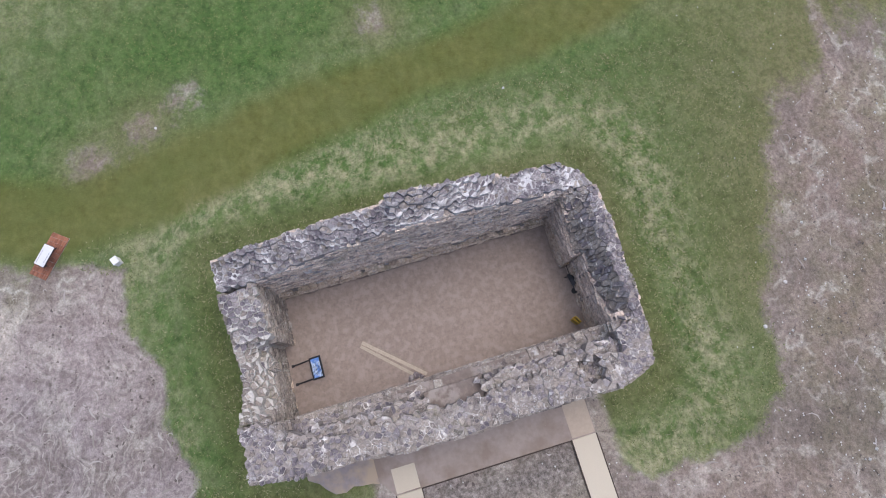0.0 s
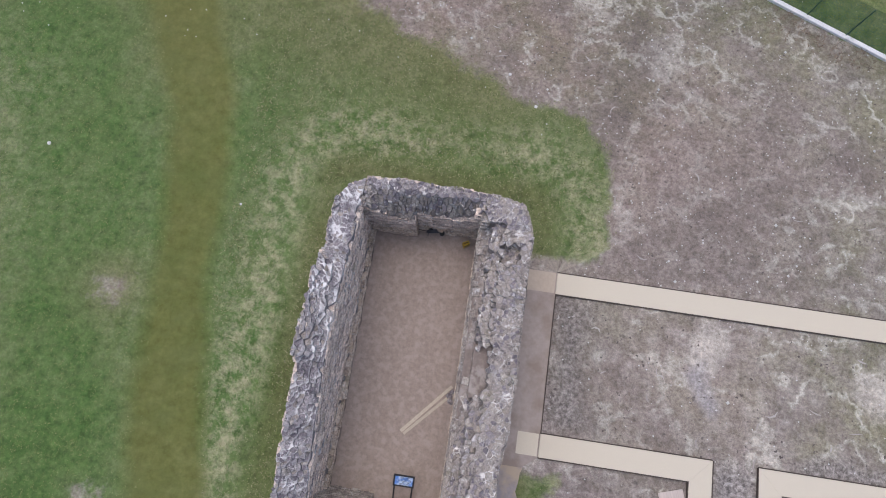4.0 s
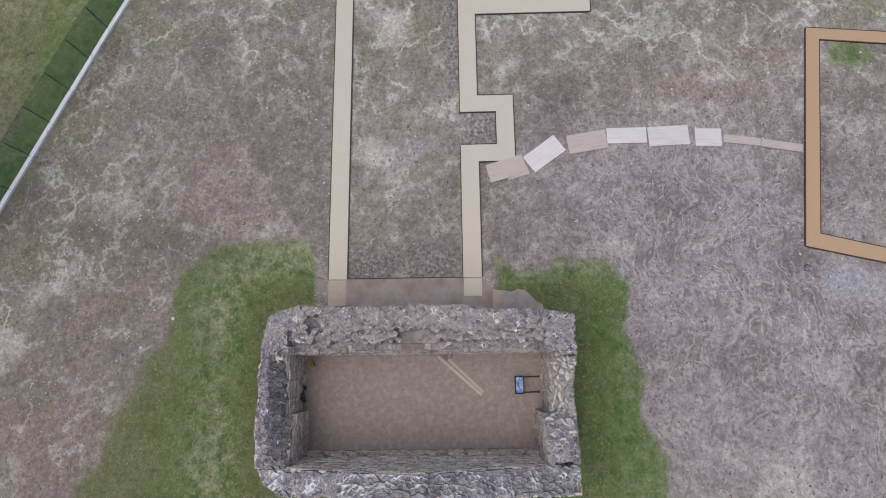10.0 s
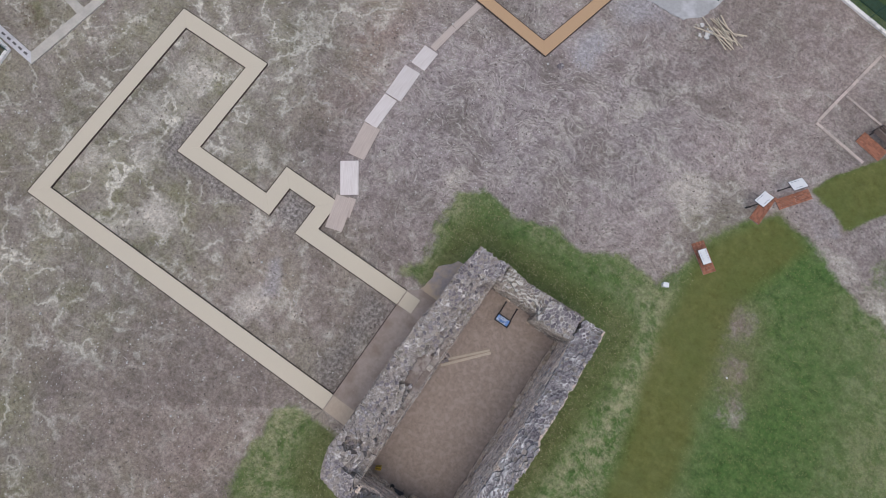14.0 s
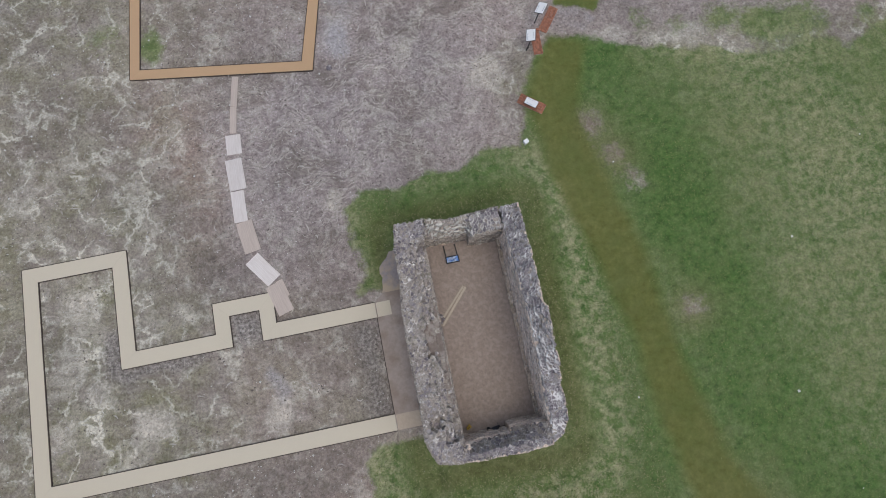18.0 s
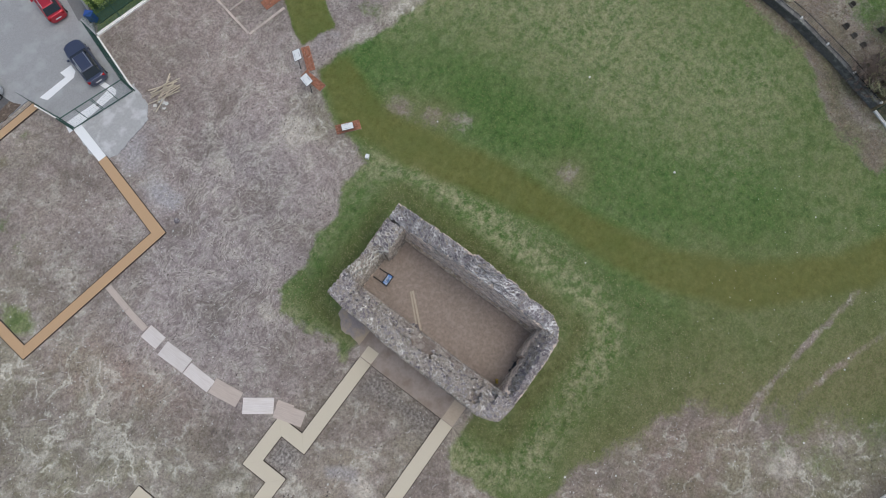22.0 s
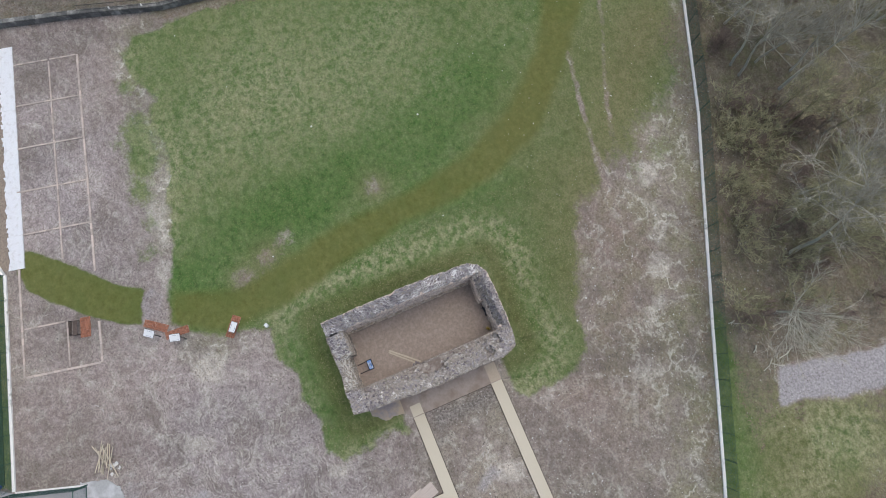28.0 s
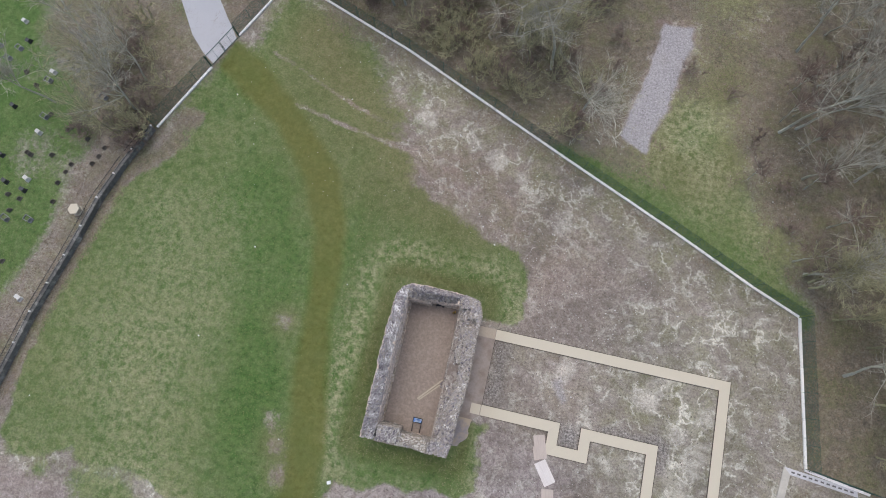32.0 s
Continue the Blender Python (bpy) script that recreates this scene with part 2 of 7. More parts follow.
    gr = mixc(n, l, ramp(n, l, noise_node(n, l, 0.12, 6, 0.62, pos), [(0.40, (0.75, 0.75, 0.75)), (0.52, (0, 0, 0))]), gr, ramp(n, l, mid, [(0.34, (0.062, 0.112, 0.030)), (0.66, (0.125, 0.196, 0.062))]))
    tone = noise_node(n, l, 0.95, 6, 0.66, pos)
    gr = mixc(n, l, ramp(n, l, tone, [(0.47, (0, 0, 0)), (0.63, (0.34, 0.34, 0.34))]), gr, (0.27, 0.275, 0.16))
    gr = mixc(n, l, ramp(n, l, tone, [(0.38, (0.5, 0.5, 0.5)), (0.50, (0, 0, 0))]), gr, (0.072, 0.128, 0.040))
    gr = mixc(n, l, maths(n, l, "MULTIPLY", lush, ramp(n, l, patch, [(0.36, (1, 1, 1)), (0.62, (0.6, 0.6, 0.6))])), gr, ramp(n, l, mid, [(0.34, (0.050, 0.100, 0.024)), (0.5, (0.073, 0.143, 0.035)), (0.66, (0.106, 0.184, 0.053))]))
    gr = mixc(n, l, maths(n, l, "MULTIPLY", bare, 0.75), gr, ramp(n, l, small, [(0.36, (0.150, 0.132, 0.062)), (0.64, (0.245, 0.215, 0.120))]))
    gr = mixc(n, l, maths(n, l, "MULTIPLY", ramp(n, l, maths(n, l, "MULTIPLY_ADD", strand, 0.2, maths(n, l, "MULTIPLY", small, 0.8)), [(0.44, (0, 0, 0)), (0.62, (1, 1, 1))]), maths(n, l, "MULTIPLY_ADD", straw, 1.15, -0.14, clamp=True)), gr, (0.38, 0.36, 0.225))
    gr = mixc(n, l, maths(n, l, "MULTIPLY", olive, 0.7), gr, ramp(n, l, small, [(0.36, (0.092, 0.092, 0.032)), (0.64, (0.175, 0.172, 0.075))]))
    # darker green flecks scattered through the grass
    gr = mixc(n, l, maths(n, l, "MULTIPLY", ramp(n, l, noise_node(n, l, 2.6, 6, 0.7, pos), [(0.36, (1, 1, 1)), (0.46, (0, 0, 0))]), 0.24), gr, (0.058, 0.078, 0.026))
    c = mixc(n, l, cut(small, grass, 0.18, 1.25), c, gr)
    mo = ramp(n, l, mid, [(0.3, (0.110, 0.114, 0.028)), (0.7, (0.170, 0.166, 0.052))])
    mo = mixc(n, l, ramp(n, l, weed, [(0.44, (0, 0, 0)), (0.6, (0.6, 0.6, 0.6))]), mo, (0.108, 0.130, 0.035))
    c = mixc(n, l, maths(n, l, "MULTIPLY", cut(small, mown, 0.48, 0.6), 0.78), c, mo)
    lit = ramp(n, l, small, [(0.34, (0.125, 0.105, 0.080)), (0.5, (0.205, 0.176, 0.137)), (0.66, (0.31, 0.27, 0.213))])
    lit = mixc(n, l, ramp(n, l, weed, [(0.44, (0, 0, 0)), (0.62, (0.8, 0.8, 0.8))]), lit, ramp(n, l, mid, [(0.34, (0.125, 0.126, 0.06)), (0.66, (0.245, 0.235, 0.13))]))
    c = mixc(n, l, cut(patch, wood, 0.25), c, lit)
    # grain, pale chips and blades
    c = mixc(n, l, maths(n, l, "MULTIPLY_ADD", mown, -0.3, maths(n, l, "MULTIPLY_ADD", grass, -0.12, 0.58)), c, ramp(n, l, fine, [(0.36, (0.55, 0.55, 0.55)), (0.64, (1.45, 1.45, 1.45))]), "MULTIPLY")
    c = mixc(n, l, maths(n, l, "MULTIPLY_ADD", mown, -0.22, maths(n, l, "MULTIPLY_ADD", grass, -0.18, 0.48)), c, ramp(n, l, speck, [(0.35, (0.5, 0.5, 0.5)), (0.65, (1.5, 1.5, 1.5))]), "MULTIPLY")
    l.new(c, b.inputs["Base Color"])
    b.inputs["Roughness"].default_value = 0.95
    b.inputs["Specular IOR Level"].default_value = 0.2
    bump(n, l, b, maths(n, l, "ADD", fine, speck), 0.7, 0.05)
    return m


STONE = stone_material("weathered_grey_stone", ((0.160, 0.141, 0.158), (0.225, 0.200, 0.217), (0.285, 0.257, 0.268), (0.40, 0.370, 0.36), (0.245, 0.220, 0.24)), (0.41, 0.385, 0.365))
WARM_STONE = stone_material("weathered_pale_stone", ((0.23, 0.20, 0.18), (0.31, 0.272, 0.24), (0.37, 0.325, 0.285), (0.46, 0.415, 0.365), (0.275, 0.245, 0.225)), (0.43, 0.385, 0.335))
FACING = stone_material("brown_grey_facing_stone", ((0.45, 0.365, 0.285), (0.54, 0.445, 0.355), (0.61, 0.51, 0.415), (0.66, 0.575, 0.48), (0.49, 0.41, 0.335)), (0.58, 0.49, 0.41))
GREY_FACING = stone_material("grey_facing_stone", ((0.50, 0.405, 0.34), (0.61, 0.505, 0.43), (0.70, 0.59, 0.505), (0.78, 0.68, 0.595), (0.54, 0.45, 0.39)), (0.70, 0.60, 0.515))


def board_material(name, color, dark):
    """Weathered board: long streaks of grain, grey bloom and each board its own shade."""
    m, n, l, b = nodes_of(name)
    at = coords(n)
    grain = noise_node(n, l, 5.0, 6, 0.6, at, None)
    mp = n.new("ShaderNodeMapping")
    mp.inputs["Scale"].default_value = (0.8, 14.0, 1.0)
    l.new(at, mp.inputs[0])
    streak = noise_node(n, l, 1.0, 5, 0.6, mp.outputs[0])
    c = ramp(n, l, streak, [(0.36, dark), (0.62, color)])
    c = mixc(n, l, maths(n, l, "MULTIPLY", ramp(n, l, noise_node(n, l, 0.9, 4, 0.6, at), [(0.45, (0, 0, 0)), (0.62, (1, 1, 1))]), 0.35), c, dark)
    h = n.new("ShaderNodeHueSaturation")
    l.new(c, h.inputs["Color"])
    l.new(maths(n, l, "MULTIPLY_ADD", n.new("ShaderNodeObjectInfo").outputs["Random"], 0.2, 0.88), h.inputs["Value"])
    l.new(h.outputs[0], b.inputs["Base Color"])
    b.inputs["Roughness"].default_value = 0.85
    bump(n, l, b, maths(n, l, "ADD", streak, grain), 0.3, 0.004)
    return m


PLY = board_material("weathered_plywood", (0.73, 0.68, 0.655), (0.62, 0.56, 0.53))
PLY_OLD = board_material("old_brown_plywood", (0.56, 0.475, 0.42), (0.46, 0.385, 0.34))
DUSTY_PATH = simple("dusty_pale_path", (0.52, 0.485, 0.43), 0.12, 5, 0.9, bumps=0.3, stain=(0.44, 0.41, 0.365), stain_at=0.54, stain_scale=0.8)
FIELD = ground_material()
MORTAR = simple("lime_mortar", (0.36, 0.318, 0.29), 0.45, 9, 0.95, bumps=0.9, dist=0.05, stain=(0.80, 0.77, 0.73), stain_at=0.59, stain_scale=2.1)
DARK_MORTAR = simple("weathered_mortar", (0.30, 0.285, 0.29), 0.5, 14, 0.95, bumps=0.9, dist=0.05, stain=(0.74, 0.72, 0.71), stain_at=0.545, stain_scale=1.1)
POINTING = simple("white_lime_pointing", (0.60, 0.575, 0.53), 0.3, 14, 0.95, bumps=0.8, dist=0.04, stain=(0.40, 0.375, 0.345), stain_at=0.60, stain_scale=1.8)
FLOOR = simple("trodden_earth", (0.315, 0.255, 0.220), 0.22, 6.0, 0.95, bumps=0.5, stain=(0.365, 0.300, 0.262), stain_at=0.555, stain_scale=3.2)
BEIGE = simple("beige_resin_gravel", (0.585, 0.523, 0.415), 0.07, 30, 0.85, bumps=0.25, dist=0.004)
TAN = simple("tan_resin_gravel", (0.49, 0.325, 0.19), 0.09, 30, 0.85, bumps=0.25, dist=0.004)
DUSTY = simple("dusty_resin_gravel", (0.36, 0.30, 0.265), 0.14, 4, 0.9, bumps=0.3, stain=(0.27, 0.215, 0.18), stain_at=0.52, stain_scale=0.6)
EDGE = simple("dark_timber_edging", (0.075, 0.055, 0.045), 0.3, 12, 0.85)
TIMBER = simple("pale_timber", (0.54, 0.47, 0.375), 0.2, 8, 0.8, vary=0.2)
CONCRETE = simple("pale_concrete", (0.90, 0.875, 0.84), 0.1, 8, 0.9, vary=0.06, stain=(0.42, 0.40, 0.37), stain_at=0.66)
TARMAC = simple("worn_tarmac", (0.32, 0.32, 0.325), 0.2, 14, 0.9, stain=(0.36, 0.365, 0.37), stain_at=0.55, stain_scale=0.5)
WHITE = simple("white_marking", (0.82, 0.82, 0.83), 0.05, 14, 0.7, bumps=0.15)
CHALK = simple("white_gravel", (0.78, 0.78, 0.80), 0.14, 16, 0.9, bumps=0.6, stain=(0.66, 0.65, 0.65), stain_at=0.6, stain_scale=2.5)
GREEN = simple("green_powder_coat", (0.018, 0.085, 0.065), 0.1, 10, 0.45, bumps=0.05)
BLACK = simple("black_metal", (0.02, 0.02, 0.024), 0.2, 10, 0.45, bumps=0.05)
BRICK = simple("terracotta_brick", (0.34, 0.145, 0.09), 0.2, 10, 0.9, vary=0.22)
PINK = simple("pale_pink_brick", (0.53, 0.445, 0.395), 0.2, 10, 0.9, vary=0.2)
SLATE = simple("lichened_wall_stone", (0.17, 0.165, 0.155), 0.35, 5, 0.9, vary=0.3, stain=(0.33, 0.32, 0.29), stain_at=0.58)
BARK = simple("bare_bark", (0.44, 0.41, 0.34), 0.3, 5, 0.95, bumps=0.2, vary=0.3)
PALE_BARK = simple("lichened_pale_bark", (0.56, 0.545, 0.46), 0.3, 5, 0.95, bumps=0.2, vary=0.2)
OLIVE_BARK = simple("mossy_twigs", (0.42, 0.395, 0.245), 0.3, 5, 0.95, bumps=0.2, vary=0.3)
ROOF = simple("brown_roof_tiles", (0.30, 0.265, 0.255), 0.22, 5, 0.9, vary=0.05)


# ---- building helpers ----
class Geo:
    """Vertices and faces of one mesh."""

    def __init__(self):
        self.v, self.f = [], []

    def add(self, verts, faces):
        k = len(self.v)
        self.v += [tuple(p) for p in verts]
        self.f += [tuple(k + i for i in f) for f in faces]
        return self

    def prism(self, poly, z0, z1, chamfer=0.0, drop=None, lift=None):
        """An upright prism over poly; chamfer: a worn top edge; lift: height added at each corner of the top."""
        n = len(poly)
        cx, cy = sum(p[0] for p in poly) / n, sum(p[1] for p in poly) / n
        lift = lift or [0] * n
        rings = [[(x, y, z0) for x, y in poly]]
        if chamfer:
            d = chamfer if drop is None else drop
            rings.append([(x, y, z1 - d + h) for (x, y), h in zip(poly, lift)])
            ring = []
            for (x, y), h in zip(poly, lift):
                r = math.hypot(x - cx, y - cy) or 1
                k = max(0.3, 1 - chamfer * 1.4 / r)
                ring.append((cx + (x - cx) * k, cy + (y - cy) * k, z1 + h))
            rings.append(ring)
        else:
            rings.append([(x, y, z1 + h) for (x, y), h in zip(poly, lift)])
        verts = [p for r in rings for p in r]
        faces = [tuple(range(n))[::-1], tuple(range((len(rings) - 1) * n, len(rings) * n))]
        for a in range(len(rings) - 1):
            for i in range(n):
                j = (i + 1) % n
                faces.append((a * n + i, a * n + j, a * n + n + j, a * n + n + i))
        return self.add(verts, faces)

    def box(self, cx, cy, cz, sx, sy, sz, turn=0.0, chamfer=0.0, m=None):
        """A box centred at cx, cy with its foot at cz."""
        c, s = math.cos(turn), math.sin(turn)
        poly = [(cx + c * x - s * y, cy + s * x + c * y) for x, y in ((-sx / 2, -sy / 2), (sx / 2, -sy / 2), (sx / 2, sy / 2), (-sx / 2, sy / 2))]
        k = len(self.v)
        self.prism(poly, cz, cz + sz, chamfer)
        if m is not None:
            self.v[k:] = [tuple(m @ Vector(p)) for p in self.v[k:]]
        return self

    def tube(self, a, b, r0, r1=None, sides=6, caps=True):
        a, b = Vector(a), Vector(b)
        r1 = r0 if r1 is None else r1
        q = (b - a).to_track_quat("Z", "Y")
        verts = []
        for p, r in ((a, r0), (b, r1)):
            for i in range(sides):
                t = 2 * math.pi * i / sides
                verts.append(p + q @ Vector((r * math.cos(t), r * math.sin(t), 0)))
        faces = [(i, (i + 1) % sides, sides + (i + 1) % sides, sides + i) for i in range(sides)]
        if caps:
            faces += [tuple(range(sides))[::-1], tuple(range(sides, 2 * sides))]
        return self.add(verts, faces)

    def lathe(self, rows, sides=16, centre=(0, 0)):
        """Rows of (radius, height), closed at both ends."""
        verts = [(centre[0] + r * math.cos(2 * math.pi * i / sides), centre[1] + r * math.sin(2 * math.pi * i / sides), z) for r, z in rows for i in range(sides)]
        faces = [tuple(range(sides))[::-1], tuple(range((len(rows) - 1) * sides, len(rows) * sides))]
        for a in range(len(rows) - 1):
            faces += [(a * sides + i, a * sides + (i + 1) % sides, (a + 1) * sides + (i + 1) % sides, (a + 1) * sides + i) for i in range(sides)]
        return self.add(verts, faces)

    def mesh(self, name, material, smooth=False):
        me = bpy.data.meshes.new(name)
        me.from_pydata(self.v, [], self.f)
        me.materials.append(material)
        if smooth:
            me.shade_smooth()
        me.update()
        return me


def part(name, geo, material, parent=None, label="", smooth=False):
    """One mesh object, under a thing or a part."""
    ob = new(name, geo if isinstance(geo, bpy.types.Mesh) else geo.mesh(name, material, smooth))
    if parent:
        ob.parent = parent
    return tagged(ob, label) if label else ob


def thing(name, label, category, at=(0, 0, 0), turn=0.0, group="", kind=""):
    """An empty at the foot of a thing, to hold its parts."""
    ob = new(name)
    ob.matrix_world = Matrix.Translation(at) @ Matrix.Rotation(turn, 4, "Z")
    return tagged(ob, label, category, group, kind)


def rnd(a, b):
    return random.uniform(a, b)


# ---- ground ----
def poly_dist(px, py, poly):
    """Signed distance to a polygon, positive inside."""
    d, inside = np.full(px.shape, 1e9), np.zeros(px.shape, bool)
    for (x0, y0), (x1, y1) in zip(poly, poly[1:] + poly[:1]):
        ex, ey = x1 - x0, y1 - y0
        t = np.clip(((px - x0) * ex + (py - y0) * ey) / (ex * ex + ey * ey + 1e-9), 0, 1)
        d = np.minimum(d, np.hypot(px - x0 - t * ex, py - y0 - t * ey))
        cross = ((y0 > py) != (y1 > py)) & (px < (x1 - x0) * (py - y0) / (y1 - y0 + 1e-12) + x0)
        inside ^= cross
    return np.where(inside, d, -d)


def line_dist(px, py, line):
    d = np.full(px.shape, 1e9)
    for (x0, y0), (x1, y1) in zip(line, line[1:]):
        ex, ey = x1 - x0, y1 - y0
        t = np.clip(((px - x0) * ex + (py - y0) * ey) / (ex * ex + ey * ey), 0, 1)
        d = np.minimum(d, np.hypot(px - x0 - t * ex, py - y0 - t * ey))
    return d


def lattice(px, py, size, seed):
    """Smooth value noise, 0 to 1."""
    g = np.random.RandomState(seed).rand(256, 256)
    u, v = px / size, py / size
    i, j = np.floor(u).astype(int), np.floor(v).astype(int)
    a, b = u - i, v - j
    a, b = a * a * (3 - 2 * a), b * b * (3 - 2 * b)
    s = lambda x, y: g[x % 256, y % 256]  # noqa: E731
    return (s(i, j) * (1 - a) + s(i + 1, j) * a) * (1 - b) + (s(i, j + 1) * (1 - a) + s(i + 1, j + 1) * a) * b


GRASS = [(47.6, 20.9), (45.5, 22.7), (39.2, 21.3), (31.7, 22.3), (24.9, 24.3), (19.3, 26.0), (15.5, 25.5), (13.4, 22.4), (13.1, 18.6), (10.4, 19.3),
         (8.0, 17.3), (5.0, 17.3), (3.2, 17.0), (0.8, 17.2), (-1.0, 16.1), (-0.3, 12.2), (-0.4, 9.2), (2.2, 9.0), (2.2, -0.2), (0.2, -0.3), (-2.1, -0.5), (-2.5, -3.2),
         (-2.2, -6.2), (-0.6, -8.6), (1.9, -9.4), (5.2, -10.4), (9.5, -11.9), (12.6, -13.3), (14.0, -17.3), (16.8, -22.3), (18.4, -27.0), (20.5, -31.0),
         (31.6, -35.2), (33.0, -35.9), (38.2, -24.4), (41.6, -16.0), (43.3, -10.5), (45.4, -2.0), (46.9, 8.0), (47.8, 17.0)]
MOWN = [(16.9, 26.7), (14.0, 22.3), (14.4, 15.5), (15.8, 10.4), (17.3, 3.0), (17.5, -2.0), (18.4, -7.0), (20.9, -13.4), (26.5, -19.1), (33.2, -24.8), (37.1, -26.9),
        (38.4, -23.2), (34.9, -20.6), (29.5, -17.5), (24.3, -11.5), (21.5, -5.4), (20.1, 2.4), (19.8, 8.5), (18.8, 13.5), (17.5, 19.9), (19.5, 25.4)]
MOWN_ISLAND = [(29.2, 37.6), (25.9, 33.5), (22.6, 30.6), (20.9, 28.0), (17.9, 29.2), (20.3, 32.9), (23.3, 36.4), (25.2, 38.1), (27.3, 38.8)]
GRAVEL = [(-9.0, -24.2), (-12.4, -22.8), (-13.9, -28.5), (-15.2, -34.5), (-15.5, -39.6), (-12.1, -39.6), (-11.0, -31.8)]
LINK = [(20.9, 28.0), (19.7, 25.9), (17.0, 27.0), (17.9, 29.1)]
FENCE_EAST = [(33.0, -36.2), (16.6, -29.7), (-3.6, -20.3), (-16.4, -14.5), (-25.4, -10.2), (-30.4, -8.1), (-32.2, 6.9), (-38.5, 7.8)]
WOOD = FENCE_EAST + [(-130, 60), (-160, -160), (160, -160), (90, -60), (45.4, -31.5), (38.0, -30.0)]
GRAVES = [(34.5, -33.5), (38.6, -23.4), (42.8, -14.1), (45.5, -5.1), (48.1, 8.8), (49.5, 17.5), (53.7, 33.9), (70, 60), (160, 60), (160, -160), (60, -80)]
GARDEN = [(27.5, 39.9), (8.2, 43.9), (10.4, 47.0), (10.9, 51.0), (14.0, 60.0), (40.0, 60.0), (40.0, 38.0)]


BLEACHED = [(-7.5, 2.6, 1.35, 1.0), (-2.9, 3.4, 0.8, 0.75), (-13.2, 10.6, 1.3, 0.85), (-16.2, 3.8, 1.4, 0.85), (-17.6, 1.8, 1.2, 0.7), (-4.3, -12.2, 1.4, 0.8), (11.5, 24.6, 1.7, 0.95), (-1.7, 16.8, 1.0, 0.6), (5.8, 27.4, 1.6, 0.6), (-18.5, 16.2, 1.2, 0.7), (0.3, 30.2, 1.1, 1.0), (0.5, 31.3, 0.7, 0.9),
            (-20.5, 12.3, 2.2, 0.75), (-21.6, 8.5, 1.8, 0.8), (-21.8, 4.0, 1.5, 0.8), (-19.2, 6.8, 1.1, 0.8), (-24.4, 21.1, 1.6, 0.7), (-15.4, 20.2, 0.9, 0.7), (3.6, -18.7, 1.3, 0.85), (12.7, -21.9, 1.5, 0.85), (0.5, -17.4, 1.1, 0.8), (-4.3, -13.6, 1.3, 0.75)]


def ground_sheet():
    fine = np.arange(-46, 74.01, 0.3)
    far = np.array([2, 5, 10, 20, 40, 80, 160, 320, 640.0])
    xs = np.r_[(fine[0] - far)[::-1], fine, fine[-1] + far]
    finey = np.arange(-62, 60.01, 0.3)
    ys = np.r_[(finey[0] - far)[::-1], finey, finey[-1] + far]
    px, py = np.meshgrid(xs, ys, indexing="ij")
    wx = px + 0.9 * (lattice(px, py, 1.1, 3) - 0.5) + 1.2 * (lattice(px, py, 3.1, 5) - 0.5)
    wy = py + 0.9 * (lattice(px, py, 1.1, 4) - 0.5) + 1.2 * (lattice(px, py, 3.1, 6) - 0.5)
    soft = lambda d, w: np.clip(0.5 + d / (2 * w), 0, 1)  # noqa: E731
    big, mid = lattice(px, py, 7.0, 11), lattice(px, py, 2.4, 12)
    in_grass = poly_dist(wx, wy, GRASS)
    # the turf thins out towards the dirt along the eastern fence and the graveyard wall
    thin = np.clip((10 - line_dist(px, py, FENCE_EAST[:3])) / 8, 0, 1) + 0.5 * np.clip((4 - line_dist(px, py, GRAVES[2:6])) / 4, 0, 1)
    east = np.clip((-6 - py) / 5, 0, 1)
    grass = soft(in_grass + 0.25 * east, 0.6 + (0.7 + 1.6 * np.clip((px - 12) / 4, 0, 1)) * east) * (1 - 0.22 * np.clip(thin, 0, 1))
    for x, y, r, k in ((22.0, 4.0, 1.6, 0.5), (18.1, 19.0, 1.7, 0.55), (19.5, 16.2, 1.4, 0.55), (20.6, 13.7, 1.1, 0.5), (36.0, -27.5, 3.0, 0.4), (33.0, 24.5, 2.2, -0.7), (36.5, 24.0, 2.4, -0.75), (30.0, 25.3, 1.6, -0.6), (42.0, 23.6, 1.8, -0.6), (27.0, 25.6, 1.4, -0.5)):
        grass = grass - k * np.exp(-(((px - x) ** 2 + (py - y) ** 2) / r**2) * (0.6 + 0.9 * mid))
    for line, w in (([(34.2, -21.6), (23.6, -19.4), (17.3, -18.1), (10.9, -17.6)], 0.35), ([(32.2, -26.2), (21.2, -21.7), (14.8, -19.4), (11.7, -19.4)], 0.35)):
        grass = grass - 0.6 * np.exp(-((line_dist(px + 0.25 * (wx - px), py + 0.25 * (wy - py), line) / w) ** 2)) * (0.5 + mid)
    for x, y, r, k in ((-13.5, 31.5, 1.3, 0.85), (-17.0, 33.5, 2.4, 0.45), (-20.0, 30.0, 2.5, 0.3), (17.0, -20.5, 3.2, 0.62), (15.2, -24.5, 2.6, 0.5), (19.5, -26.0, 3.5, 0.6), (13.0, -20.8, 1.8, 0.42), (-6.0, 42.2, 1.6, 0.5), (-2.4, 42.6, 1.2, 0.5), (-9.5, 36.1, 2.2, 0.42), (-9.4, 39.7, 2.0, 0.46), (-13.4, 32.6, 1.4, 0.7), (30.0, 26.2, 1.8, 0.42), (36.0, 25.5, 2.0, 0.42), (24.0, 26.8, 1.5, 0.38)):
        grass = np.maximum(grass, k * np.exp(-((wx - x) ** 2 + (wy - y) ** 2) / r**2) + 0.25 * (mid - 0.5) * np.exp(-((px - x) ** 2 + (py - y) ** 2) / (2 * r) ** 2))
    scrub = np.exp(-((line_dist(wx, wy, [(38.6, -16.6), (41.2, -12.2), (43.4, -8.4)]) / 1.25) ** 2))
    grass = grass - 0.7 * scrub
